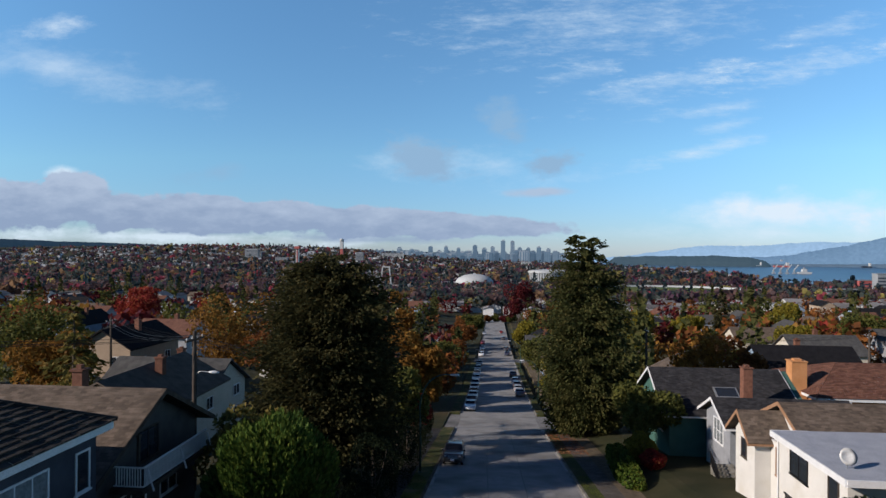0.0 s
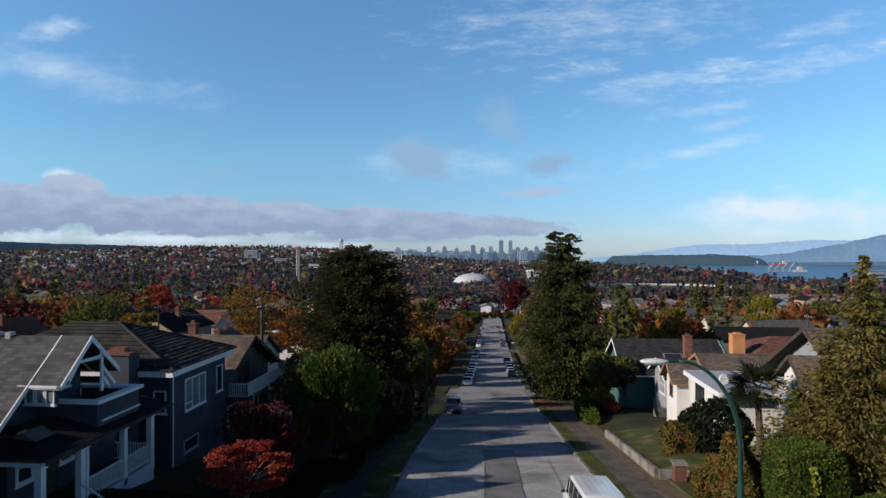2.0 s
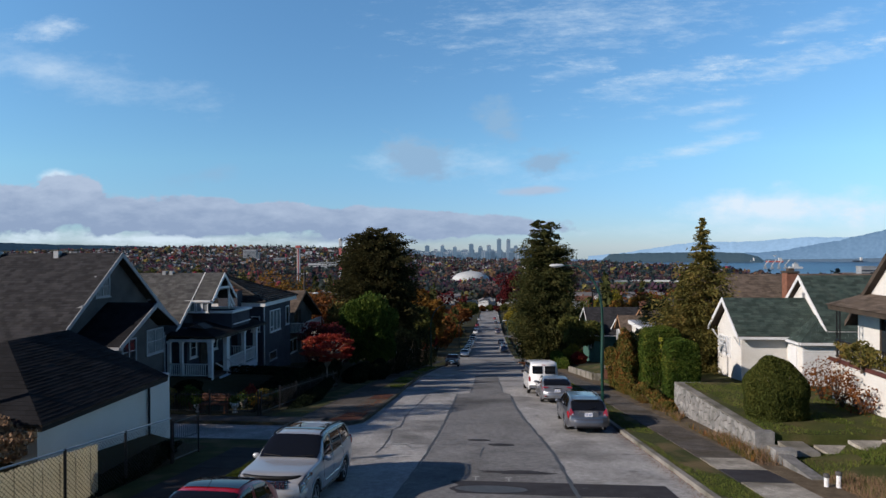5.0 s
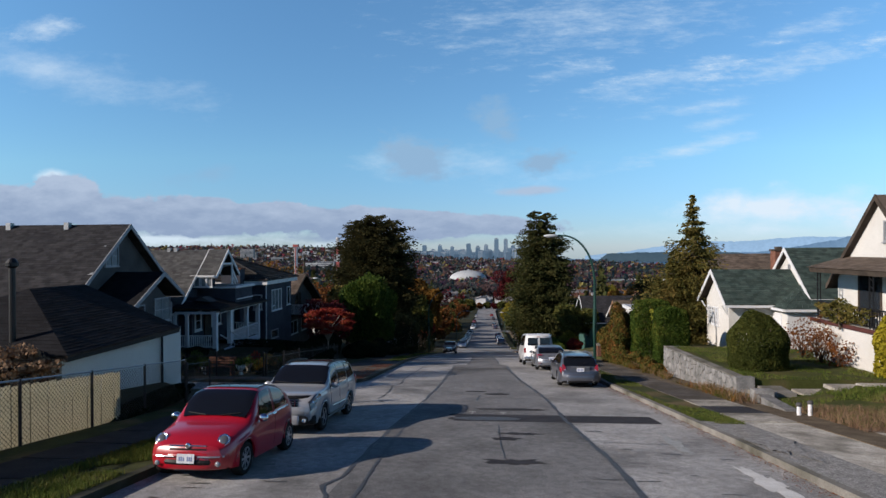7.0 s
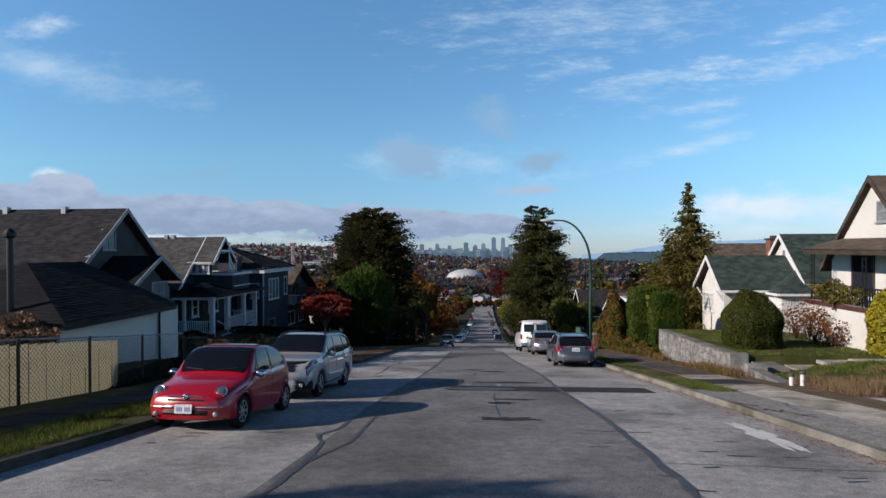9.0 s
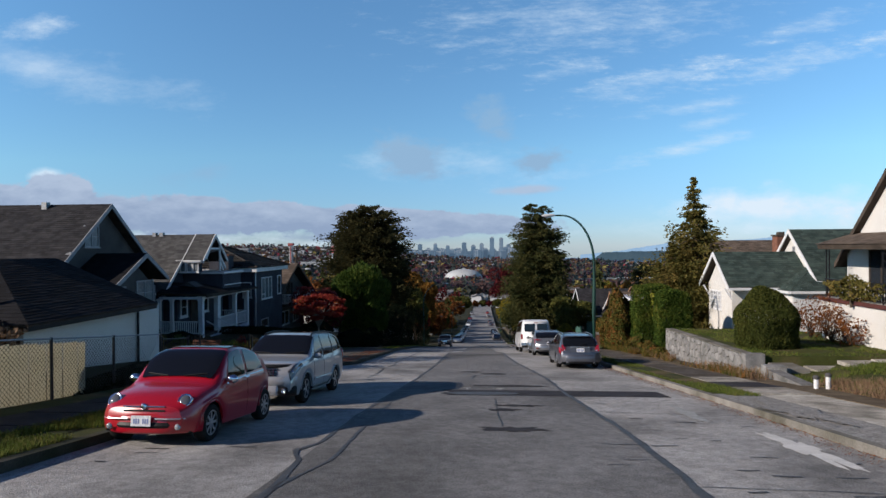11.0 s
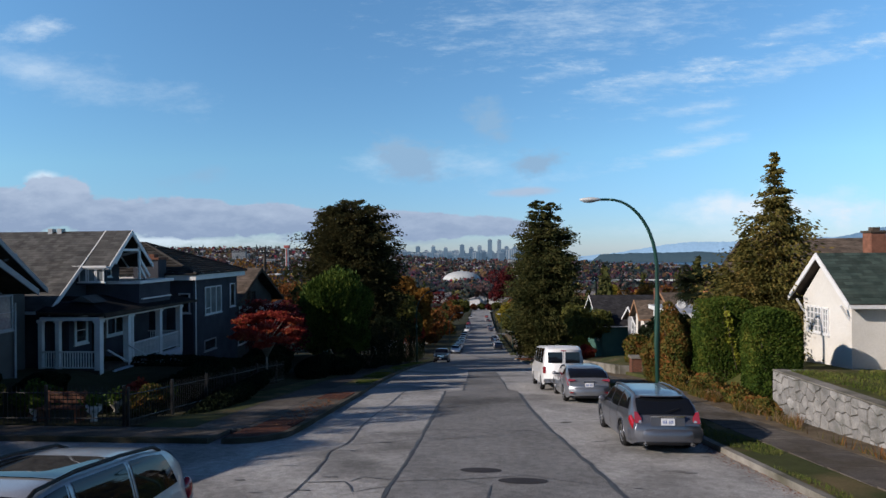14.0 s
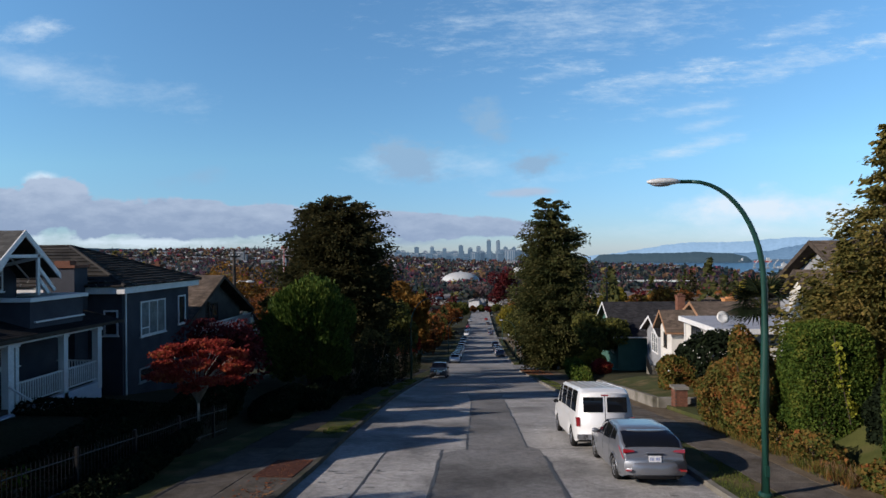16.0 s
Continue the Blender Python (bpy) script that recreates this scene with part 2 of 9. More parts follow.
DIRT = surf("dry_soil", (0.10, 0.075, 0.05), (0.19, 0.15, 0.10), 2.2, 0.95, 0.6, 20)
WORN_WALK = surf("dirty_asphalt_walk", (0.105, 0.092, 0.080), (0.165, 0.146, 0.128), 1.4, 0.9, 0.5, 40, random_ob=0.15, c3=(0.09, 0.075, 0.055), c3_scale=0.8, c3_amount=0.6, grain=0.7)
GRAVEL = surf("gravel", (0.24, 0.23, 0.215), (0.44, 0.425, 0.40), 18, 0.95, 0.9, 45, grain=0.8)
LIME = surf("pale_spilled_gravel", (0.62, 0.61, 0.58), (0.78, 0.77, 0.74), 4, 0.95, 0.3, 50)
WHITE_STUCCO = surf("white_stucco", (0.66, 0.64, 0.60), (0.74, 0.72, 0.68), 0.7, 0.9, 0.35, 70, c3=(0.64, 0.61, 0.55), c3_scale=0.5, c3_amount=0.2)
WHITE_PAINT = surf("white_paint", (0.70, 0.71, 0.72), (0.80, 0.80, 0.80), 2.0, 0.5, 0.05, 30)
PALE_BLUE_PAINT = surf("pale_blue_paint", (0.55, 0.62, 0.72), (0.66, 0.71, 0.78), 2.0, 0.55, 0.05, 30)
GREY_STUCCO = surf("grey_stucco", (0.075, 0.073, 0.074), (0.11, 0.107, 0.106), 1.0, 0.92, 0.4, 60)
BLUE_STUCCO = surf("slate_blue_stucco", (0.05, 0.054, 0.068), (0.075, 0.08, 0.098), 1.0, 0.9, 0.4, 60)
DARK_STUCCO = surf("dark_brown_grey_stucco", (0.07, 0.065, 0.065), (0.10, 0.095, 0.09), 1.2, 0.9, 0.4, 50)
GREY_TRIM = surf("grey_trim_paint", (0.26, 0.27, 0.29), (0.33, 0.34, 0.36), 2.0, 0.6, 0.05, 30)
SHINGLE_GREY = surf("grey_asphalt_shingle", (0.066, 0.066, 0.067), (0.105, 0.103, 0.10), 1.5, 0.95, 0.5, 50, island=0.28)
SHINGLE_SLATE = surf("slate_grey_shingle", (0.026, 0.0255, 0.029), (0.046, 0.045, 0.048), 1.5, 0.95, 0.5, 50, island=0.3)
SHINGLE_DARK = surf("charcoal_shingle", (0.009, 0.009, 0.011), (0.017, 0.017, 0.020), 1.5, 0.95, 0.5, 50, island=0.25)
SHINGLE_BROWN = surf("brown_shingle", (0.10, 0.078, 0.062), (0.16, 0.125, 0.10), 1.2, 0.95, 0.5, 50, island=0.28)
SHINGLE_BLACK = surf("black_tile", (0.028, 0.026, 0.025), (0.055, 0.05, 0.045), 1.0, 0.85, 0.4, 30, island=0.3)
SHINGLE_GREEN = surf("green_shingle", (0.036, 0.056, 0.050), (0.062, 0.086, 0.076), 1.5, 0.95, 0.5, 50, island=0.3)
SHINGLE_TILE = surf("red_brown_tile", (0.13, 0.06, 0.045), (0.20, 0.10, 0.07), 1.2, 0.9, 0.4, 40, island=0.25)
BRICK = surf("brick", (0.15, 0.068, 0.046), (0.22, 0.105, 0.072), 4, 0.9, 0.4, 40, random_ob=0.2)
MORTAR = surf("mortar", (0.07, 0.067, 0.06), (0.11, 0.105, 0.095), 6, 0.95, 0.3, 50)
STONE = surf("grey_field_stone", (0.20, 0.197, 0.192), (0.33, 0.322, 0.31), 3.0, 0.9, 0.6, 25, random_ob=0.22, c3=(0.16, 0.16, 0.15), c3_scale=2.5, c3_amount=0.35)
CREAM_BOARD = surf("cream_fence_board", (0.50, 0.44, 0.27), (0.62, 0.55, 0.36), 1.6, 0.85, 0.2, 18, random_ob=0.1)
DARK_WOOD = surf("weathered_dark_wood", (0.05, 0.04, 0.032), (0.095, 0.075, 0.06), 2.0, 0.85, 0.4, 20)
POLE_WOOD = surf("pole_wood", (0.06, 0.048, 0.04), (0.11, 0.09, 0.075), 2.0, 0.9, 0.4, 15)
BARK = surf("bark", (0.06, 0.048, 0.038), (0.12, 0.095, 0.075), 4.0, 0.95, 0.8, 14)
PALE_BARK = surf("pale_bark", (0.28, 0.26, 0.22), (0.42, 0.38, 0.33), 4.0, 0.9, 0.5, 14)
BLACK_IRON = plain("black_iron", (0.012, 0.012, 0.013), 0.45, 0.3)
GALV = surf("galvanised_steel", (0.30, 0.31, 0.32), (0.40, 0.41, 0.42), 6, 0.5, 0.1, 40, metal=0.6)
GREEN_POST = surf("dark_green_painted_steel", (0.008, 0.045, 0.034), (0.012, 0.058, 0.044), 3, 0.4, 0.05, 30)
LAMP_HEAD = surf("pale_grey_enamel", (0.55, 0.56, 0.56), (0.66, 0.67, 0.67), 4, 0.4, 0.0, 30)
GLASS = plain("dark_window_glass", (0.018, 0.022, 0.028), 0.06, 0.0, 0.0, 0.8)
CURTAIN_GLASS = surf("curtained_window_glass", (0.16, 0.18, 0.19), (0.26, 0.28, 0.29), 1.5, 0.08, 0.0, 10)
RUBBER = surf("tyre_rubber", (0.012, 0.012, 0.012), (0.022, 0.022, 0.022), 10, 0.85, 0.2, 60)
ALLOY = plain("alloy", (0.55, 0.56, 0.58), 0.3, 0.9)
BLACK_PLASTIC = plain("black_plastic", (0.008, 0.008, 0.009), 0.5, 0.0, 0.0, 0.2)
CHROME = plain("chrome", (0.75, 0.76, 0.78), 0.12, 1.0)
LAMP_CLEAR = plain("clear_lamp_lens", (0.115, 0.12, 0.13), 0.10, 0.35, 1.0)
HEADLIGHT = plain("headlight_lens", (0.30, 0.31, 0.33), 0.14, 0.3, 1.0)
TAIL_RED = plain("tail_light_red", (0.24, 0.006, 0.010), 0.18, 0.0, 1.0)
PLATE = surf("plate_white", (0.68, 0.70, 0.74), (0.74, 0.75, 0.78), 8, 0.4, 0.0, 30)
PLATE_BLUE = plain("plate_blue", (0.14, 0.18, 0.34), 0.5)
CAR_GLASS = plain("car_glass", (0.006, 0.007, 0.009), 0.03, 0.0, 0.0, 0.5)


def paint(name, c, metal=0.0):
    return surf(name, c, tuple(v * 0.92 for v in c), 1.0, 0.32, 0.0, 120, metal=metal, coat=0.7)


RED_PAINT = paint("red_car_paint", (0.42, 0.006, 0.018))
SILVER_PAINT = paint("silver_car_paint", (0.47, 0.485, 0.51), 0.35)
GREY_PAINT = paint("graphite_car_paint", (0.15, 0.16, 0.19), 0.6)
STEEL_PAINT = paint("steel_grey_car_paint", (0.24, 0.255, 0.285), 0.5)
VAN_PAINT = paint("white_van_paint", (0.75, 0.76, 0.77))
BLACK_PAINT = paint("black_car_paint", (0.018, 0.02, 0.026))


# ---- mesh helpers ----
def link(name, bm, mat, parent=None, smooth=False):
    me = bpy.data.meshes.new(name)
    bm.normal_update()
    bm.to_mesh(me)
    bm.free()
    me.materials.append(mat)
    if smooth:
        me.polygons.foreach_set("use_smooth", [True] * len(me.polygons))
    ob = new(name, me)
    ob.parent = parent
    return ob


def part(name, bm, mat, parent, label="", smooth=False, kind=""):
    ob = link(name, bm, mat, parent, smooth)
    return tagged(ob, label, "", "", kind)


def thing(name, at, label, category, group="", kind="", turn=0.0):
    ob = new(name)
    ob.matrix_basis = pose(*at, 0, 0, turn)
    return tagged(ob, label, category, group, kind)


def box(bm, x0, x1, y0, y1, z0, z1, m=None):
    v = [bm.verts.new((x, y, z)) for x in (x0, x1) for y in (y0, y1) for z in (z0, z1)]
    for f in ((0, 1, 3, 2), (4, 6, 7, 5), (0, 4, 5, 1), (2, 3, 7, 6), (0, 2, 6, 4), (1, 5, 7, 3)):
        bm.faces.new([v[k] for k in f])
    if m:
        for w in v:
            w.co = m @ w.co
    return bm


def boxes(*rows):
    bm = bmesh.new()
    for r in rows:
        box(bm, *r)
    return bm


def beam(bm, a, b, w, h=None):
    """A squared bar from a to b."""
    a, b = Vector(a), Vector(b)
    d = b - a
    m = Matrix.Translation(a) @ d.to_track_quat("Y", "Z").to_matrix().to_4x4()
    h = h or w
    return box(bm, -w / 2, w / 2, 0, d.length, -h / 2, h / 2, m)


def prism(bm, pts, a, b):
    """A flat outline (list of 3D points) swept by the vector from a to b."""
    n = len(pts)
    lo = [bm.verts.new(Vector(p) + Vector(a)) for p in pts]
    hi = [bm.verts.new(Vector(p) + Vector(b)) for p in pts]
    bm.faces.new(lo[::-1])
    bm.faces.new(hi)
    for k in range(n):
        bm.faces.new((lo[k], lo[(k + 1) % n], hi[(k + 1) % n], hi[k]))
    return bm


def tube(bm, pts, radii, sides=8):
    """A round, tapered bar through pts."""
    rings = []
    pts = [Vector(p) for p in pts]
    for k, p in enumerate(pts):
        d = (pts[min(k + 1, len(pts) - 1)] - pts[max(k - 1, 0)]).normalized()
        q = d.to_track_quat("Z", "Y")
        r = radii[k] if isinstance(radii, (list, tuple)) else radii
        rings.append([bm.verts.new(p + q @ Vector((r * math.cos(a), r * math.sin(a), 0))) for a in (2 * math.pi * s / sides for s in range(sides))])
    for lo, hi in zip(rings, rings[1:]):
        for s in range(sides):
            bm.faces.new((lo[s], lo[(s + 1) % sides], hi[(s + 1) % sides], hi[s]))
    bm.faces.new(rings[0][::-1])
    bm.faces.new(rings[-1])
    return bm


def lathe(bm, profile, sides=24, m=None):
    """profile of (radius, height) turned about z."""
    rings = []
    for r, z in profile:
        rings.append([bm.verts.new((m or Matrix()) @ Vector((r * math.cos(2 * math.pi * s / sides), r * math.sin(2 * math.pi * s / sides), z))) for s in range(sides)])
    for lo, hi in zip(rings, rings[1:]):
        for s in range(sides):
            bm.faces.new((lo[s], lo[(s + 1) % sides], hi[(s + 1) % sides], hi[s]))
    bm.faces.new(rings[0][::-1])
    bm.faces.new(rings[-1])
    return bm


def quads(name, verts, mat, parent=None):
    """Many loose four-sided faces in one mesh: verts is an array (n, 4, 3)."""
    n = len(verts)
    me = bpy.data.meshes.new(name)
    me.vertices.add(4 * n)
    me.vertices.foreach_set("co", np.asarray(verts, np.float32).ravel())
    me.loops.add(4 * n)
    me.loops.foreach_set("vertex_index", np.arange(4 * n, dtype=np.int32))
    me.polygons.add(n)
    me.polygons.foreach_set("loop_start", np.arange(0, 4 * n, 4, dtype=np.int32))
    me.update(calc_edges=True)
    me.materials.append(mat)
    ob = new(name, me)
    ob.parent = parent
    return ob


# ---- the lie of the land ----
KNOTS = ((-400, 8.5), (-120, 9.0), (-70, 6.2), (-50, 3.8), (-36, 1.85), (-23, 0.1), (-7.4, -1.82), (5.1, -3.34), (25, -6.5), (49, -10.46), (72.4, -14.3),
         (116, -19.7), (200, -27.5), (300, -34.0), (420, -40), (800, -56), (1300, -72), (2000, -77), (3000, -80), (6000, -82))
KY, KZ = np.array([k[0] for k in KNOTS], float), np.array([k[1] for k in KNOTS], float)
_ty = np.arange(-400, 6000, 1.0)
_tz = np.interp(_ty, KY, KZ)
_pad = np.pad(_tz, 5, mode="edge")
_tz = np.convolve(_pad, np.ones(11) / 11, "valid")
SEA = -84.4


def rz(y):
    """Height of the roadway at y."""
    return float(np.interp(y, _ty, _tz))


def kerb_r(y):
    return float(np.interp(y, (-90, -20, 0, 40, 73, 400), (6.2, 5.6, 4.8, 4.3, 3.9, 2.5)))


def kerb_l(y):
    return float(np.interp(y, (-90, -24, -14, -6, 2, 7.5, 21, 31, 66, 400), (-6.3, -6.3, -6.25, -6.0, -5.98, -6.22, -6.85, -7.05, -7.3, -9.0)))


def ramp01(v, a, b):
    t = np.clip((v - a) / (b - a), 0, 1)
    return t * t * (3 - 2 * t)


def land(x, y):
    """Height of the open ground, arrays or numbers."""
    x, y = np.asarray(x, float), np.asarray(y, float)
    z = np.interp(y, _ty, _tz)
    left = ramp01(-x, 9.8, 15.5) * 1.0 * (1 - ramp01(y, 60, 110))
    left = left * np.where((y > -12.6) & (y < -6.5), 0.0, 1.0)
    left = left * (1 - (1 - ramp01(-x, 14.8, 19.0)) * ramp01(y, -6.6, -6.4) * (1 - ramp01(y, 1.0, 4.0)))
    right = ramp01(x, 8.2, 12.0) * 0.6 * (1 - ramp01(y, 60, 110)) * ramp01(y, 5, 12)
    near = 0.12 * (1 - ramp01(y, 150, 300))
    d = np.hypot(x, y)
    hill = ramp01(-x + 0.10 * (y - 2500), -200, 1900) * ramp01(y, 1500, 4000) * 92 + ramp01(-x, 150, 900) * ramp01(y, 200, 900) * 12
    shore_x = np.interp(y, (0, 900, 1440, 2300, 3400, 3700), (1500, 1150, 830, 980, 740, 600))
    sea = ramp01(x, shore_x - 260, shore_x + 60) * ramp01(y, 200, 700)
    side = (ramp01(np.abs(x), 16, 70) * 6 + ramp01(np.abs(x), 70, 250) * 5) * ramp01(y, 40, 95) * (1 - ramp01(y, 300, 800))
    z = z + left + right + near + hill + side
    return z * (1 - sea) + (SEA - 6) * sea


# ---- ground, roadway, pavements ----
def spread(lo, hi, fine_lo, fine_hi, step, grow):
    out, v, s = [], fine_lo, step
    while v > lo:
        v -= s
        s *= grow
        out.append(v)
    out = out[::-1] + list(np.arange(fine_lo, fine_hi, step))
    v, s = fine_hi, step
    while v < hi:
        out.append(v)
        v += s
        s *= grow
    return np.array(out + [hi])


gx, gy = spread(-4200, 4200, -40, 40, 1.0, 1.06), spread(-420, 4600, -70, 110, 1.0, 1.035)
GX, GY = np.meshgrid(gx, gy)
GZ = land(GX, GY) + 0.0
bumps = 1.8 * np.sin(GX * 0.011 + 1.3) * np.sin(GY * 0.009) * ramp01(np.hypot(GX, GY), 150, 700)
GZ = GZ + bumps
inside = (GX > -8.2) & (GX < 7.0) & (GY < 460)
GZ = np.where(inside, GZ - 0.6, GZ)
GZ = np.where((GX > -90) & (GX < 0) & (GY > -12.5) & (GY < -6.5), GZ - 0.6, GZ)
GZ = np.where((GX > 8.6) & (GX < 34) & (GY > -36) & (GY < 6.5), GZ - 0.7, GZ)
me = bpy.data.meshes.new("ground")
nx, ny = len(gx), len(gy)
idx = np.arange(nx * ny).reshape(ny, nx)
me.from_pydata(np.stack([GX.ravel(), GY.ravel(), GZ.ravel()], 1).tolist(), [], np.stack([idx[:-1, :-1], idx[:-1, 1:], idx[1:, 1:], idx[1:, :-1]], -1).reshape(-1, 4).tolist())
GROUND = surf("ground_cover", (0.028, 0.032, 0.013), (0.055, 0.05, 0.024), 0.35, 0.95, 0.5, 12, c3=(0.12, 0.085, 0.05), c3_scale=0.02, c3_amount=0.3)
me.materials.append(GROUND)
tagged(new("ground", me), "hillside ground with dry autumn grass falling to a plain", "ground", kind="structure")


def ribbon(name, mat, xa, xb, y0, y1, dz, thick, label, step=2.0, category="pavement", parent=None, across=1):
    """A strip along the street between x = xa(y) and xb(y), laid dz over the roadway."""
    bm = bmesh.new()
    ys = list(np.arange(y0, y1, step)) + [y1]
    rows = []
    for y in ys:
        a, b = (f(y) if callable(f) else f for f in (xa, xb))
        top = [bm.verts.new((a + (b - a) * k / across, y, rz(y) + dz)) for k in range(across + 1)]
        low = [bm.verts.new((a + (b - a) * k, y, rz(y) + dz - thick)) for k in (0, 1)]
        rows.append((top, low))
    for (t0, l0), (t1, l1) in zip(rows, rows[1:]):
        for k in range(across):
            bm.faces.new((t0[k], t0[k + 1], t1[k + 1], t1[k]))
        bm.faces.new((l0[0], t0[0], t1[0], l1[0]))
        bm.faces.new((t0[-1], l0[1], l1[1], t1[-1]))
    for t, l in (rows[0], rows[-1]):
        bm.faces.new((*t, l[1], l[0]))
    ob = link(name, bm, mat, parent)
    if not parent:
        tagged(ob, label, category, kind="structure")
    return ob


road = ribbon("road", OLD_CONCRETE, lambda y: kerb_l(y) - 0.05, lambda y: kerb_r(y) + 0.05, -95, 440, 0, 0.3, "grey sloping street of worn concrete and asphalt", 2.0, "road", across=4)
ribbon("centre_strip", ASPHALT, lambda y: float(np.interp(y, (-90, -24.6, -19, -13.5, 4.7, 4.9, 13, 21, 31, 130), (-2.6, -2.76, -2.76, -2.45, -2.45, -1.62, -1.68, -1.8, -2.37, -4.5))), lambda y: float(np.interp(y, (-90, -24.5, -20, -12, -7, 1.5, 5.0, 5.2, 14.5, 24, 39, 130), (2.6, 2.4, 2.26, 1.9, 1.5, 1.0, .9, .47, .36, .23, .2, -1.5))), -95, 130, 0.004, 0.003, "", 0.8, parent=road)
ribbon("lower_surface", surf("worn_grey_asphalt", (0.26, 0.258, 0.256), (0.34, 0.336, 0.332), 1.2, 0.85, 0.3, 50, c3=(0.16, 0.158, 0.156), c3_scale=0.3, c3_amount=0.4), lambda y: kerb_l(y) + 0.25, lambda y: kerb_r(y) - 0.25, 26, 440, 0.008, 0.003, "", 1.0, parent=road, across=3)
ribbon("patch", PATCH, lambda y: -1.25 + .12 * math.sin(y * 9), lambda y: kerb_r(y) - 0.75, -17.35, -16.1, 0.008, 0.003, "", 0.1, parent=road)
# the lane that joins from one side, and the street that crosses lower down
# Pale concrete tone lightens the lane in place of dappled light.
ribbon("lane", OLD_CONCRETE, -80, lambda y: kerb_l(y) + 0.02, -13.2, -6.3, 0.002, 0.25, "side lane meeting the street, lightened for its dappled light", 1.0, "road", across=3)
ribbon("cross_street", ASPHALT, -160, 170, 72.5, 83.5, 0.004, 0.2, "asphalt cross street at the foot of the slope", 1.0, "road", across=6)
ribbon("cross_street", ASPHALT, -220, 230, 176, 186, 0.004, 0.2, "asphalt cross street further down the hill", 1.0, "road", across=6)
for y0, y1 in ((-95, 71.5), (84.5, 175), (187, 430)):
    ribbon("kerb", KERB, kerb_r, lambda y: kerb_r(y) + 0.18, y0, y1, 0.15, 0.4, "worn concrete kerb along the street", 1.0, "kerb")
# kerbed corners of the lane
def corner(cx, cy, r, turn, inner, label):
    """A quarter-round kerb about (cx, cy) with the ground it holds; turn: -1 towards -y, 1 towards +y."""
    rim, fill = bmesh.new(), bmesh.new()
    rows = []
    for k in range(11):
        a = math.pi / 2 * k / 10
        rows.append([(cx + q * math.cos(a), cy + turn * q * math.sin(a)) for q in (r - .18, r)])
    for (a0, b0), (a1, b1) in zip(rows, rows[1:]):
        lo = [rim.verts.new((x, y, rz(y) - .2)) for x, y in (a0, b0, b1, a1)]
        hi = [rim.verts.new((x, y, rz(y) + .15)) for x, y in (a0, b0, b1, a1)]
        rim.faces.new(hi)
        rim.faces.new((lo[1], lo[2], hi[2], hi[1]))
        fill.faces.new([fill.verts.new((x, y, rz(y) + .146)) for x, y in ((cx, cy), a0, a1)])
    for bm in (rim, fill):
        bmesh.ops.recalc_face_normals(bm, faces=bm.faces[:])
        for f in bm.faces:
            if f.normal.z < -.5:
                f.normal_flip()
    tagged(link("kerb", rim, KERB_SHADED), "rounded concrete kerb at the lane corner", "kerb", kind="structure")
    tagged(link("corner", fill, inner), label, "verge", kind="structure")


MULCH = surf("red_brown_mulch", (0.055, 0.022, 0.016), (0.11, 0.045, 0.03), 9, 0.95, 0.8, 40)
corner(kerb_l(-6.4) - 1.5, -6.4, 1.5, -1, MULCH, "red-brown mulch at the lane corner")
corner(kerb_l(-13.1) - 1.5, -13.1, 1.5, 1, GRASS_SOIL, "rough grass at the lane corner")
ribbon("kerb", KERB_SHADED, -80, -7.88, -7.9, -7.72, 0.15, 0.4, "worn concrete kerb along the lane", 0.18, "kerb")
ribbon("kerb", KERB_SHADED, -80, -7.83, -11.78, -11.6, 0.15, 0.4, "worn concrete kerb along the lane", 0.18, "kerb")
ribbon("lane_path", WORN_WALK, -80, -7.88, -7.72, -6.38, 0.148, 0.4, "narrow worn concrete path beside the lane", 0.5, "path")
ribbon("verge", GRASS_SOIL, -12.3, -7.83, -13.1, -11.78, 0.148, 0.4, "shaded grass at the lane corner", 0.6, "verge")
ribbon("verge", WORN_WALK, lambda y: kerb_l(y) - 1.56, lambda y: kerb_l(y) - 0.18, -6.4, 6.0, 0.146, 0.3, "paved strip between kerb and sidewalk", 1.0, "verge")
ribbon("mulch_bed", MULCH, lambda y: kerb_l(y) - 1.3, lambda y: kerb_l(y) - 0.2, -6.4, -4.9, 0.165, 0.2, "red-brown mulch bed in the paved strip", 0.5, "bed")
ribbon("mulch_bed", MULCH, lambda y: kerb_l(y) - 1.3, lambda y: kerb_l(y) - 0.2, 0.2, 2.2, 0.165, 0.2, "red-brown mulch bed in the paved strip", 0.5, "bed")
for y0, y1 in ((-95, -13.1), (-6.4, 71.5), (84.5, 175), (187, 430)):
    ribbon("kerb", KERB_SHADED, lambda y: kerb_l(y) - 0.18, kerb_l, y0, y1, 0.15, 0.4, "worn concrete kerb along the street", 1.0, "kerb")
for y0, y1, m in ((-95, -17.6, GRAVEL), (-17.6, 71.5, GRASS_SOIL), (84.5, 175, GRASS_SOIL)):
    ribbon("verge", m, lambda y: kerb_r(y) + 0.18, lambda y: kerb_r(y) + 1.3, y0, y1, 0.145, 0.3, "patchy grass verge beside the kerb", 1.0, "verge")
    ribbon("verge", DIRT, lambda y: kerb_r(y) + 2.8, 9.4, y0, y1, 0.16, 0.35, "dry earth and weeds beside the sidewalk", 1.0, "verge")
for y0, y1 in ((-95, -13.1), (6.0, 71.5), (84.5, 175)):
    ribbon("verge", GRASS_SOIL, lambda y: kerb_l(y) - 1.55, lambda y: kerb_l(y) - 0.18, y0, y1, 0.145, 0.3, "mown green grass verge beside the kerb", 1.0, "verge")
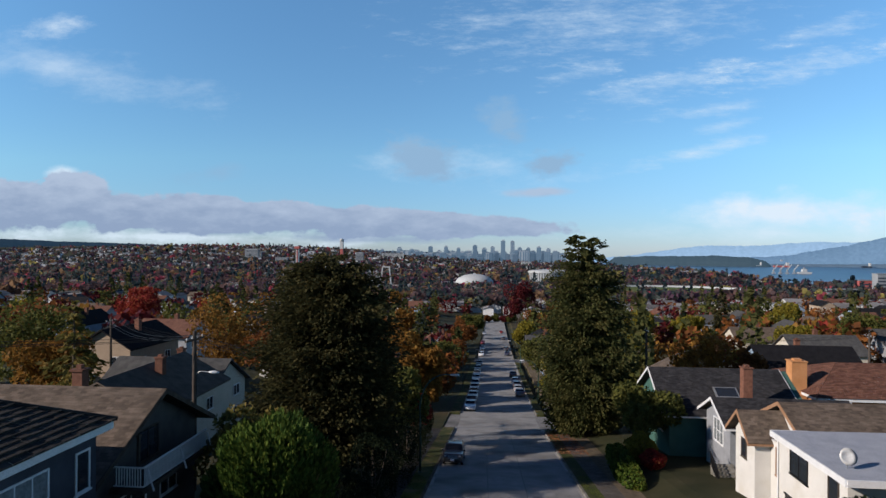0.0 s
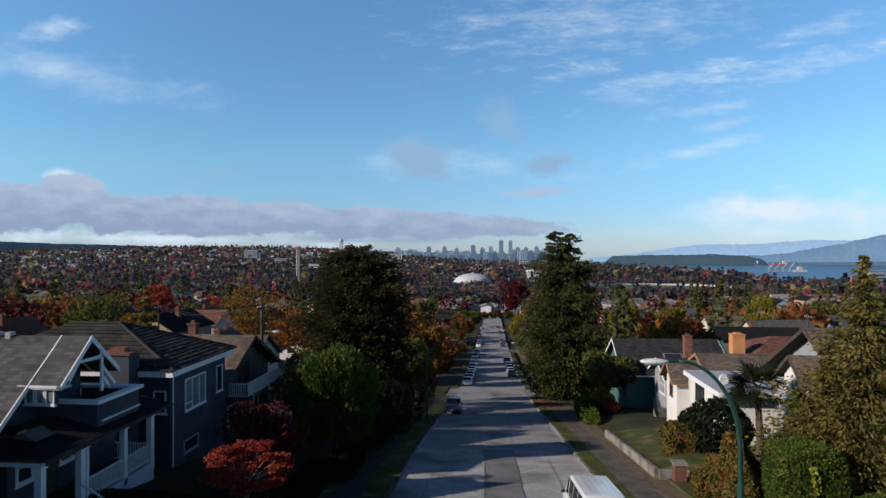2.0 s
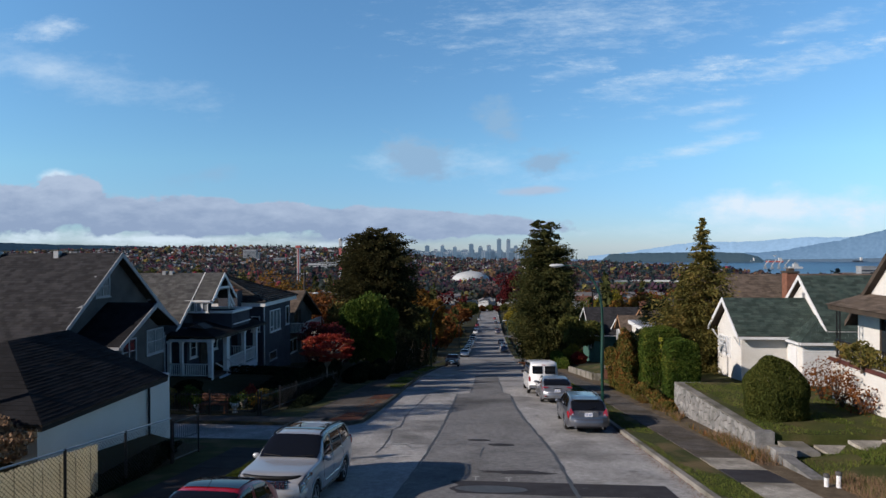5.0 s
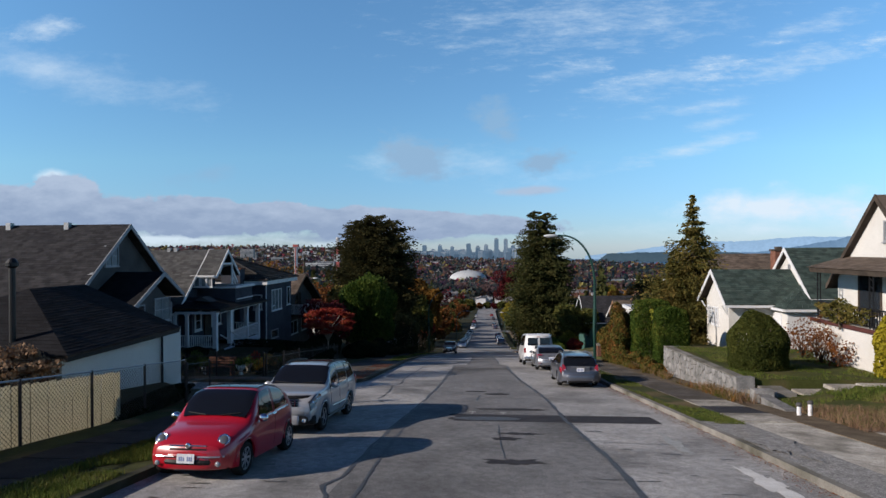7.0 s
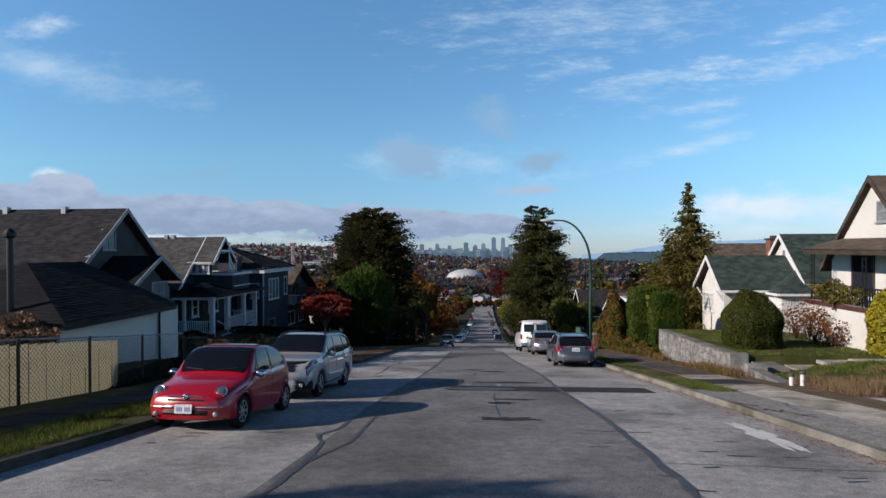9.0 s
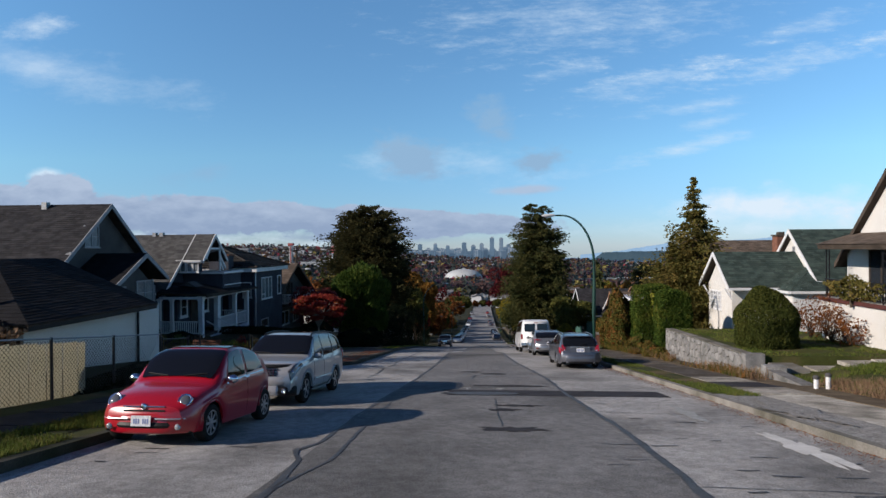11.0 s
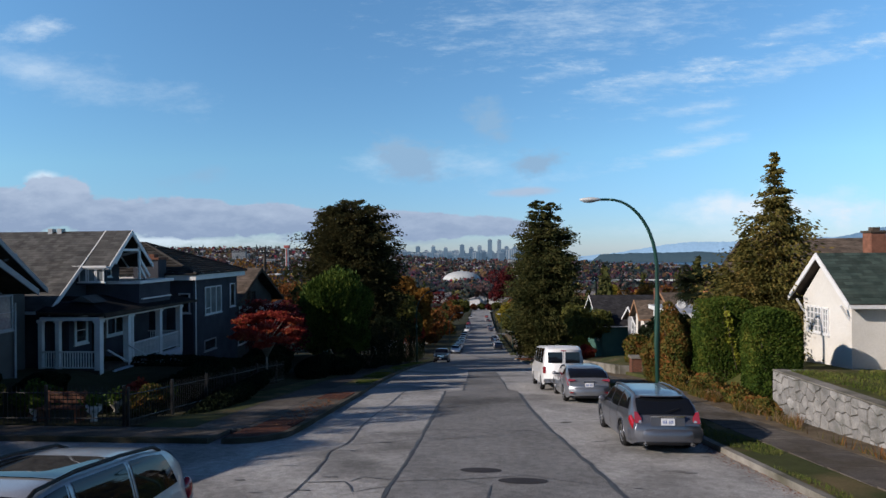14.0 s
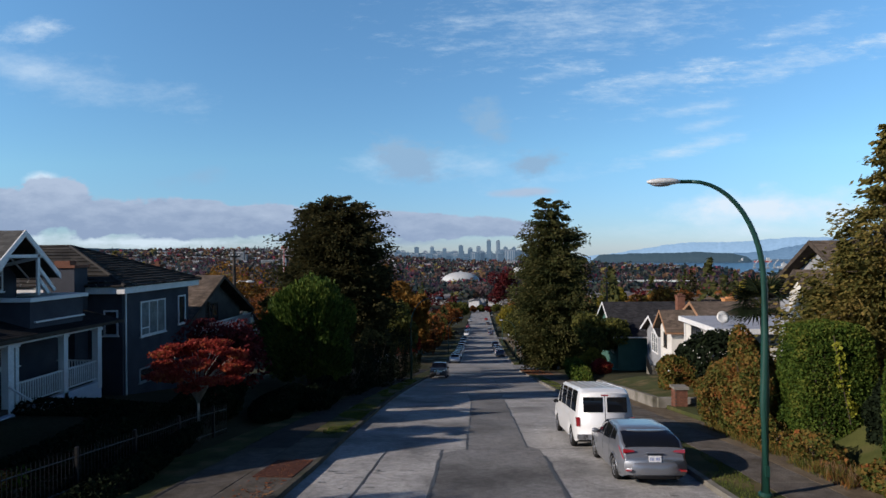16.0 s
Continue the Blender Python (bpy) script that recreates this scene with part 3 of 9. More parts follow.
for y0, y1 in ((-95, -13.1), (-6.4, 71.5), (84.5, 175)):
    ribbon("verge", GRASS_SOIL, -10.6, lambda y: kerb_l(y) - 3.0, y0, y1, 0.15, 0.4, "shaded grass strip inside the sidewalk", 1.0, "verge")


# ---- buildings: shared pieces ----
def shingled(name, parent, mat, corners, course=0.17, width=0.34, thick=0.013, seed=1, label=""):
    """A roof slope: eave a to b, ridge d to c (corners a, b, c, d), covered with overlapping courses of single shingles."""
    a, b, c, d = (Vector(p) for p in corners)
    rnd = random.Random(seed)
    n = (b - a).cross(d - a).normalized()
    if n.z < 0:
        n = -n
    rows = max(2, int(((d + c) / 2 - (a + b) / 2).length / course))
    out = []
    for r in range(rows):
        f0, f1 = r / rows, (r + 1.25) / rows
        f1 = min(f1, 1.0)
        L0, R0, L1, R1 = a.lerp(d, f0), b.lerp(c, f0), a.lerp(d, f1), b.lerp(c, f1)
        span = (R0 - L0).length
        k = max(1, int(span / width))
        cuts = [0.0] + [min(1, max(0, (q + (0.5 if r % 2 else 0) + rnd.uniform(-.12, .12)) / k)) for q in range(1, k)] + [1.0]
        for u0, u1 in zip(cuts, cuts[1:]):
            if u1 - u0 < 1e-3:
                continue
            h = n * (thick * rnd.uniform(0.8, 1.5))
            p = [L0.lerp(R0, u0 + 0.004 / max(span, 1)), L0.lerp(R0, u1 - 0.004 / max(span, 1)), L1.lerp(R1, u1), L1.lerp(R1, u0)]
            t = [p[0] + h, p[1] + h, p[2] + n * 0.004, p[3] + n * 0.004]
            out.append([tuple(v) for v in t])
            out.append([tuple(v) for v in (p[0], p[1], t[1], t[0])])
    v, f = [], []
    for top, front in zip(out[::2], out[1::2]):
        k = len(v)
        v += [*top, front[0], front[1]]
        f += [(k, k + 1, k + 2, k + 3), (k + 4, k + 5, k + 1, k)]
    me = bpy.data.meshes.new(name)
    me.from_pydata(v, [], f)
    me.materials.append(mat)
    ob = new(name, me)
    ob.parent = parent
    return tagged(ob, label, kind="stuff")


def slab(parent, mat, corners, thick, name="roof", label=""):
    a = [Vector(p) for p in corners]
    n = (a[1] - a[0]).cross(a[-1] - a[0]).normalized()
    if n.z < 0:
        n = -n
    return part(name, prism(bmesh.new(), a, n * -thick, n * 0), mat, parent, label)


def gable_roof(parent, axis, c, s_lo, s_hi, e_lo, e_hi, ridge, a0, a1, mat, trim, seed=1, thick=0.16, tilt=0.0):
    """axis 'x' or 'y': the way the ridge runs, at c on the other axis; eaves at c - s_lo (height e_lo) and c + s_hi (e_hi); from a0 to a1."""
    def P(u, w, z):
        return (u, w, z) if axis == "x" else (w, u, z)
    roof = part("roof", prism(bmesh.new(), [P(0, c - s_lo, e_lo - .03), P(0, c, ridge - .03), P(0, c + s_hi, e_hi - .03), P(0, c + s_hi, e_hi - thick), P(0, c, ridge - thick * 1.2), P(0, c - s_lo, e_lo - thick)], P(a0, 0, 0), P(a1, 0, 0)), DARK_WOOD, parent)
    for k, (s, e) in enumerate(((-s_lo, e_lo), (s_hi, e_hi))):
        shingled("shingle_course", roof, mat, (P(a0, c + s, e), P(a1, c + s, e), P(a1, c, ridge), P(a0, c, ridge)), seed=seed + k)
        for a in (a0, a1):
            o = 0.03 if a == max(a0, a1) else -0.03
            bm = bmesh.new()
            prism(bm, [P(a, c + s, e + .02), P(a, c, ridge + .02), P(a, c, ridge - 0.24), P(a, c + s, e - 0.22)], P(o - .025, 0, 0), P(o + .025, 0, 0))
            part("bargeboard", bm, trim, roof)
        bm = bmesh.new()
        w = 0.05 * (1 if s > 0 else -1)
        lo, hi = sorted((c + s, c + s + w))
        box(bm, *((min(a0, a1), max(a0, a1), lo, hi) if axis == "x" else (lo, hi, min(a0, a1), max(a0, a1))), e - 0.17, e - 0.03)
        part("gutter", bm, trim, roof)
    return roof


def gable_wall(parent, axis, c, s_lo, s_hi, e_lo, e_hi, ridge, a0, a1, base, mat, name="wall"):
    """The walled body under a gable roof, solid from base up."""
    def P(u, w, z):
        return (u, w, z) if axis == "x" else (w, u, z)
    return part(name, prism(bmesh.new(), [P(0, c - s_lo, base), P(0, c + s_hi, base), P(0, c + s_hi, e_hi), P(0, c, ridge), P(0, c - s_lo, e_lo)], P(a0, 0, 0), P(a1, 0, 0)), mat, parent)


def block(parent, mat, x0, x1, y0, y1, z0, z1, name="wall", label=""):
    return part(name, boxes((x0, x1, y0, y1, z0, z1)), mat, parent, label)


def window(parent, face, x, y, z, w, h, mat=None, panes=(2, 1), glass=None, frame_w=0.07):
    """A framed window proud of a wall. face: '+x', '-x', '+y' or '-y'; (x, y, z) the middle on the wall's face; w across, h high."""
    mat, glass = mat or WHITE_PAINT, glass or GLASS
    sgn, ax = (1 if face[0] == "+" else -1), face[1]
    def B(u0, u1, z0, z1, d0, d1):
        d0, d1 = sorted((d0 * sgn, d1 * sgn))
        return (x + d0, x + d1, y + u0, y + u1, z + z0, z + z1) if ax == "x" else (x + u0, x + u1, y + d0, y + d1, z + z0, z + z1)
    t = frame_w
    bm = boxes(B(-w / 2, w / 2, h / 2 - t, h / 2, -.02, .055), B(-w / 2, w / 2, -h / 2, -h / 2 + t, -.02, .055), B(-w / 2, -w / 2 + t, -h / 2 + t, h / 2 - t, -.02, .055), B(w / 2 - t, w / 2, -h / 2 + t, h / 2 - t, -.02, .055))
    for k in range(1, panes[0]):
        u = -w / 2 + w * k / panes[0]
        box(bm, *B(u - .025, u + .025, -h / 2 + t, h / 2 - t, -.02, .045))
    for k in range(1, panes[1]):
        q = -h / 2 + h * k / panes[1]
        box(bm, *B(-w / 2 + t, w / 2 - t, q - .02, q + .02, -.02, .04))
    fr = part("window_frame", bm, mat, parent)
    part("pane", boxes(B(-w / 2 + t, w / 2 - t, -h / 2 + t, h / 2 - t, -.01, .012)), glass, fr)
    part("sill", boxes(B(-w / 2 - .06, w / 2 + .06, -h / 2 - .06, -h / 2, -.02, .09)), mat, fr)
    return fr


def chimney(parent, x, y, z0, z1, w, d, mat=None, cap=None):
    ch = part("chimney", boxes((x - w / 2, x + w / 2, y - d / 2, y + d / 2, z0, z1)), mat or BRICK, parent)
    part("chimney_cap", boxes((x - w / 2 - .08, x + w / 2 + .08, y - d / 2 - .08, y + d / 2 + .08, z1, z1 + .12), (x - w * .25, x + w * .25, y - d * .25, y + d * .25, z1 + .12, z1 + .32)), cap or mat or BRICK, ch)
    return ch


def railing(parent, a, b, h=0.95, mat=None, gap=0.12, solid=False, name="railing"):
    """A balustrade from a to b (points at its foot): rails and single balusters."""
    mat = mat or WHITE_PAINT
    a, b = Vector(a), Vector(b)
    rail = part("top_rail", beam(bmesh.new(), a + Vector((0, 0, h)), b + Vector((0, 0, h)), 0.08, 0.06), mat, parent)
    part("bottom_rail", beam(bmesh.new(), a + Vector((0, 0, 0.1)), b + Vector((0, 0, 0.1)), 0.06, 0.05), mat, rail)
    n = max(2, int((b - a).length / gap))
    me = None
    for k in range(1, n):
        p = a.lerp(b, k / n)
        if me is None:
            bb = boxes((-.02, .02, -.02, .02, 0.12, h - .03))
            o = part("baluster", bb, mat, rail)
            me = o.data
        else:
            o = new("baluster", me)
            o.parent = rail
        o.location = p
    return rail


def post(parent, x, y, z0, z1, w=0.2, mat=None):
    return part("porch_post", boxes((x - w / 2, x + w / 2, y - w / 2, y + w / 2, z0, z1), (x - w / 2 - .04, x + w / 2 + .04, y - w / 2 - .04, y + w / 2 + .04, z1 - .12, z1)), mat or WHITE_PAINT, parent)


def downpipe(parent, x, y, z0, z1, mat):
    return part("downpipe", tube(bmesh.new(), [(x, y, z0), (x, y, z1 - .15), (x, y, z1)], 0.045, 6), mat, parent)


# ---- left side: garage ----
g = thing("garage", (-14.5, -15, 0), "white stucco garage with a black shingle roof beside the lane", "garage")
g.matrix_basis = Matrix()
block(g, WHITE_STUCCO, -19.0, -12.4, -18.3, -11.75, -1.6, 1.36)
rf = part("roof", boxes((-19.4, -12.0, -18.7, -12.9, 1.365, 1.46)), DARK_WOOD, g)
GA, GB, GC, GD, R1, R2 = (-11.85, -18.8, 1.44), (-11.85, -12.75, 1.44), (-19.5, -12.75, 1.44), (-19.5, -18.8, 1.44), (-15.7, -15.5, 3.10), (-15.7, -12.75, 3.08)
for k, cs in enumerate(((GA, GB, R2, R1), (GC, GD, R1, R2), (GD, GA, R1, R1))):
    sl = slab(g, DARK_WOOD, cs if k < 2 else cs[:3], 0.08, "roof_slope")
    shingled("shingle_course", sl, SHINGLE_DARK, tuple((x, y, z + .015) for x, y, z in cs), seed=3 + k)
part("gable", prism(bmesh.new(), [(-12.6, 0, 1.36), (-15.7, 0, 2.9), (-18.8, 0, 1.36)], (0, -13.05, 0), (0, -12.9, 0)), WHITE_STUCCO, g)
part("gutter", boxes((-11.98, -11.86, -18.8, -12.8, 1.28, 1.40)), BLACK_PLASTIC, rf)
downpipe(g, -12.33, -13.2, -1.0, 1.30, BLACK_PLASTIC)

# ---- left side: grey gabled house ----
g = thing("house", (0, 0, 0), "dark grey stucco house with a wide front gable and grey shingles", "house", "houses on the street")
gable_wall(g, "x", -2.4, 4.3, 4.3, 2.0, 2.0, 5.65, -36, -20.9, -3.5, GREY_STUCCO)
gable_roof(g, "x", -2.4, 5.0, 5.0, 1.68, 1.68, 5.88, -36.5, -20.4, SHINGLE_SLATE, GREY_TRIM, 11)
window(g, "+x", -20.9, -3.35, 4.1, 1.15, 1.15, GREY_TRIM, (2, 2), CURTAIN_GLASS)
for y in (-5.6, .8):
    part("knee_brace", beam(bmesh.new(), (-20.9, y, 3.0 + (y + 2.4) * 0), (-20.35, y, 3.25), .09, .12), GREY_TRIM, g)
gable_wall(g, "x", -3.35, 2.6, 1.9, 1.4, 1.4, 2.75, -20.9, -18.6, -3.5, GREY_STUCCO)
gable_roof(g, "x", -2.95, 3.2, 2.1, 1.35, 1.85, 3.2, -21.2, -18.1, SHINGLE_DARK, GREY_TRIM, 13)
window(g, "+x", -18.6, -2.35, 1.05, 1.6, 1.35, GREY_TRIM, (2, 2), CURTAIN_GLASS)
window(g, "+x", -18.6, -4.65, 0.85, 1.2, 1.3, GREY_TRIM, (2, 2))
window(g, "+x", -20.9, -6.2, 0.85, 1.2, 1.2, GREY_TRIM, (2, 2))
window(g, "-y", -24.5, -6.7, 0.6, 1.3, 1.2, GREY_TRIM, (2, 2))
downpipe(g, -18.52, -1.5, -2.6, 1.4, GREY_TRIM)
for x in (-27.5, -24.0):
    part("roof_vent", boxes((x - .14, x + .14, -2.75, -2.45, 5.6, 6.0)), GALV, g)

# ---- left side: porch house ----
g = thing("house", (0, 0, 0), "blue-grey house with a white-trimmed gable, roof balcony and front porch", "house", "houses on the street")
gable_wall(g, "x", 6.35, 3.7, 1.75, 0.9, 2.6, 4.2, -34, -20.5, -4.0, BLUE_STUCCO)
block(g, BLUE_STUCCO, -33, -19.6, 2.9, 9.4, -4.0, 1.05, "ground_floor_wall")
gable_roof(g, "x", 6.35, 4.05, 1.9, 0.70, 2.65, 4.4, -34.5, -20.1, SHINGLE_GREY, WHITE_PAINT, 21)
gable_roof(g, "x", 6.35, 1.85, 1.9, 2.66, 2.66, 4.42, -20.05, -18.7, SHINGLE_GREY, WHITE_PAINT, 25)
# side dormer that lights the balcony room
block(g, BLUE_STUCCO, -20.45, -18.95, 4.58, 4.72, 1.72, 2.56, "dormer_wall")
part("dormer_trim", boxes((-20.5, -18.8, 4.40, 4.80, 2.56, 2.66)), WHITE_PAINT, g, "white painted eaves board")
for x in (-20.08, -19.62, -19.2):
    window(g, "-y", x, 4.58, 2.2, .40, .66, WHITE_PAINT, (1, 1), CURTAIN_GLASS, .05)
window(g, "+x", -20.5, 6.9, 2.65, 0.9, 1.3, WHITE_PAINT, (1, 2))
window(g, "+x", -20.5, 5.6, 2.6, 0.8, 1.5, WHITE_PAINT, (1, 1), CURTAIN_GLASS)
for a, b in (((-18.72, 5.45, 3.42), (-18.72, 7.25, 3.42)), ((-18.72, 7.05, 1.86), (-18.72, 7.05, 3.7)), ((-18.72, 7.08, 2.95), (-18.72, 7.95, 2.0)), ((-18.72, 7.08, 2.5), (-18.72, 7.6, 1.9)), ((-18.72, 5.0, 2.75), (-18.72, 5.55, 3.4)), ((-20.4, 7.05, 3.0), (-18.75, 7.05, 3.35))):
    part("gable_brace", beam(bmesh.new(), a, b, .09, .13), WHITE_PAINT, g)
# balcony over the porch
part("balcony_wall", boxes((-20.5, -17.75, 5.4, 5.55, 0.7, 1.72), (-17.9, -17.75, 5.55, 8.3, 0.7, 1.72), (-20.5, -17.9, 8.15, 8.3, 0.7, 1.72)), BLUE_STUCCO, g)
block(g, DARK_WOOD, -20.5, -17.9, 5.55, 8.15, 0.95, 1.1, "balcony_deck")
part("balcony_cap", boxes((-18.0, -17.6, 5.25, 8.45, 1.72, 1.86), (-21.0, -18.0, 5.25, 5.6, 1.72, 1.86), (-20.5, -18.0, 8.1, 8.45, 1.72, 1.86)), WHITE_PAINT, g, "wide pale painted coping")
part("ledge", boxes((-17.76, -17.66, 5.6, 8.3, .92, .98)), WHITE_PAINT, g)
# porch roof, hipped at its near end
PA, PB, PC, PD, PE, PF = (-17.2, 1.9, .62), (-17.2, 10.2, .50), (-19.6, 10.2, 1.08), (-19.6, 3.7, 1.22), (-20.4, 1.9, .68), (-20.4, 3.7, 1.24)
for k, cs in enumerate(((PA, PB, PC, PD), (PE, PA, PD, PF))):
    pr = slab(g, DARK_WOOD, cs, .12, "porch_roof")
    shingled("shingle_course", pr, SHINGLE_DARK, tuple((x, y, z + .012) for x, y, z in cs), seed=23 + k)
part("porch_gutter", boxes((-17.22, -17.12, 1.85, 10.2, .42, .54)), DARK_WOOD, g)
# Added wedge in lighter shingle stands in for the sunlit hip top.
part("porch_gablet", prism(bmesh.new(), [(-18.2, 0, 1.02), (-18.75, 0, 1.34), (-19.3, 0, 1.1)], (0, 2.6, 0), (0, 3.6, 0)), SHINGLE_GREY, g)
part("porch_beam", boxes((-17.72, -17.52, 2.0, 9.2, .28, .44), (-20.3, -17.72, 2.0, 2.2, .28, .44)), WHITE_PAINT, g)
for x, y, w in ((-17.62, 2.1, .26), (-19.5, 2.1, .18), (-20.3, 2.1, .18), (-17.62, 4.2, .26), (-17.62, 4.55, .14), (-17.62, 6.95, .24), (-17.62, 9.0, .26)):
    post(g, x, y, -2.3, .32, w)
block(g, PALE_BLUE_PAINT, -17.72, -17.5, 4.3, 9.1, -3.4, -2.0, "porch_skirt")
block(g, DARK_WOOD, -19.6, -17.72, 4.2, 9.1, -3.4, -1.96, "porch_deck")
block(g, DARK_WOOD, -20.4, -17.5, 1.95, 4.2, -3.2, -1.9, "porch_deck")
railing(g, (-17.6, 4.6, -1.96), (-17.6, 9.0, -1.96), 0.85)
railing(g, (-19.4, 9.0, -1.96), (-17.6, 9.0, -1.96), 0.85)
railing(g, (-20.3, 2.05, -1.9), (-17.8, 2.05, -1.9), 0.8)
for k in range(3):
    part("porch_step", boxes((-17.5 + .3 * k, -17.2 + .3 * k, 2.6, 4.0, -3.0, -2.06 - .16 * k)), PALE_BLUE_PAINT, g)
for y in (2.55, 4.05):
    part("handrail", beam(bmesh.new(), (-17.5, y, -1.1), (-16.6, y, -1.6), .06), WHITE_PAINT, g)
window(g, "+x", -19.6, 6.3, -0.3, 1.5, 1.3, WHITE_PAINT, (2, 1), frame_w=.11)
window(g, "+x", -19.6, 3.7, -0.35, 0.9, 1.3, WHITE_PAINT, (1, 2), frame_w=.12)
part("front_door", boxes((-19.58, -19.5, 4.5, 5.4, -1.95, .1)), DARK_WOOD, g)
window(g, "-y", -22.2, 2.9, -.3, .8, .8, WHITE_PAINT, (1, 1))
part("porch_light", lathe(bmesh.new(), [(0.05, 0), (0.09, 0.08), (0.05, 0.2)], 10, Matrix.Translation((-19.45, 5.7, 0.0))), LAMP_HEAD, g)
for x in (-23.0, -22.5):
    part("roof_vent", boxes((x - .12, x + .12, 6.2, 6.5, 4.2, 4.55)), GALV, g)

# ---- left side: slate-blue hip-roofed house ----
g = thing("house", (0, 0, 0), "slate-blue stucco house with a black hip roof and white fascia", "house", "houses on the street")
block(g, BLUE_STUCCO, -30, -18.05, 11.5, 17.8, -5.5, 1.7)
rf = part("roof", boxes((-30.4, -17.65, 11.05, 18.3, 1.60, 1.90)), WHITE_PAINT, g, "broad white fascia board")
E0, R0 = 1.92, 3.85
hx0, hx1, hy0, hy1 = -30.5, -17.55, 10.95, 18.4
for k, cs in enumerate((((hx1, hy0, E0), (hx1, hy1, E0), (-22.9, 14.75, R0), (-22.9, 14.65, R0)), ((hx0, hy0, E0), (hx1, hy0, E0), (-22.9, 14.65, R0), (-26, 14.65, R0)), ((hx1, hy1, E0), (hx0, hy1, E0), (-26, 14.75, R0), (-22.9, 14.75, R0)))):
    shingled("shingle_course", rf, SHINGLE_BLACK, cs, 0.33, 0.42, 0.07, seed=31 + k)
for pts in ([(hx1, hy0, E0 + .04), (-22.9, 14.65, R0 + .05), (-26, 14.65, R0 + .05)], [(hx1, hy1, E0 + .04), (-22.9, 14.75, R0 + .05)]):
    part("ridge_cap", tube(bmesh.new(), pts, 0.09, 6), SHINGLE_BLACK, rf)
window(g, "+x", -18.05, 14.1, 0.2, 2.3, 1.75, WHITE_PAINT, (3, 1), CURTAIN_GLASS)
part("window_rail", boxes((-18.05, -17.985, 13.0, 13.7, -.3, -.24)), WHITE_PAINT, g)
window(g, "+x", -18.05, 13.6, -2.6, 1.6, 0.7, GREY_TRIM, (1, 1))
window(g, "+x", -18.05, 17.0, 0.3, .8, 1.6, WHITE_PAINT, (1, 1))
window(g, "-y", -18.6, 11.5, 0.2, .7, 1.2, WHITE_PAINT, (1, 1))
chimney(g, -20.3, 10.75, -3, 2.85, 1.5, 0.9, BLUE_STUCCO, BRICK)
downpipe(g, -18.0, 11.7, -4.5, 1.6, WHITE_PAINT)

# ---- left side: brown-roofed house with a balcony ----
g = thing("house", (0, 0, 0), "dark house with a brown shingle gable and white-railed balcony", "house", "houses on the street")
gable_wall(g, "x", 23.6, 4.4, 4.4, -0.6, -0.6, 1.65, -32, -19.3, -7.0, DARK_STUCCO)
gable_roof(g, "x", 23.6, 5.2, 5.2, -0.85, -0.85, 1.95, -32.5, -18.5, SHINGLE_BROWN, DARK_WOOD, 41)
block(g, DARK_WOOD, -19.3, -17.7, 20.4, 26.6, -2.05, -1.85, "balcony_deck")
railing(g, (-17.8, 20.6, -1.85), (-17.8, 26.4, -1.85), 0.95)
railing(g, (-19.2, 20.6, -1.85), (-17.8, 20.6, -1.85), 0.95)
for y in (20.7, 23.5, 26.2):
    part("bracket", beam(bmesh.new(), (-17.65, y, -1.0), (-17.35, y, -1.95), .06), WHITE_PAINT, g)
window(g, "+x", -19.3, 22.0, -3.2, 2.4, 1.3, WHITE_PAINT, (2, 1))
window(g, "+x", -19.3, 25.2, -3.2, 1.6, 1.3, WHITE_PAINT, (2, 1))
window(g, "+x", -19.3, 23.4, -0.7, 1.8, 1.6, DARK_WOOD, (2, 1))
post(g, -18.6, 21.5, -1.85, 0.3, 0.12, DARK_WOOD)
chimney(g, -23.5, 24.2, 1.2, 2.6, .55, .5)

# ---- right side: white house under a green roof ----
g = thing("house", (0, 0, 0), "white stucco cottage with a mottled green shingle roof", "house", "houses on the street")
gable_wall(g, "x", 3.0, 1.75, 1.75, 1.05, 1.05, 2.75, 13.75, 24, -3.0, WHITE_STUCCO)
gable_roof(g, "x", 3.0, 2.25, 2.25, 1.05, 1.05, 3.0, 13.38, 24.5, SHINGLE_GREEN, WHITE_PAINT, 51)
gable_wall(g, "x", 3.1, 2.7, 2.7, 1.6, 1.6, 4.05, 18.05, 30, -3.0, WHITE_STUCCO)
gable_roof(g, "x", 3.1, 2.95, 2.95, 1.45, 1.45, 4.3, 17.75, 30.5, SHINGLE_GREEN, WHITE_PAINT, 53)
block(g, WHITE_STUCCO, 16.2, 21, -.4, 1.4, -3.0, 0.9)
for k in range(15):
    part("siding_board", boxes((16.22, 20.9, -.43 - .012, -.4, -1.4 + .15 * k, -1.262 + .15 * k)), WHITE_PAINT, g)
part("door", boxes((16.14, 16.2, .1, 1.0, -1.4, 0.6)), WHITE_PAINT, g, "white front door with glazed panel")
part("mailbox", boxes((15.35, 15.65, 1.08, 1.25, -.35, -0.17)), BLACK_PLASTIC, g)
VA, VB, VC, VD, VE = (15.95, -.65, .92), (15.95, 2.4, .92), (18.05, 2.4, 2.1), (18.05, 1.3, 2.1), (21.2, -.65, .92)
for k, cs in enumerate(((VA, VB, VC, VD), (VE, VA, VD, (21.2, 1.3, 2.1)))):
    rf = slab(g, WHITE_PAINT, cs, 0.12, "porch_roof")
    shingled("shingle_course", rf, SHINGLE_GREEN, tuple((x, y, z + .012) for x, y, z in cs), seed=57 + k)
part("gutter", boxes((15.86, 15.95, -.7, 1.2, .80, .92), (15.95, 21, -.74, -.65, .80, .92)), WHITE_PAINT, rf)
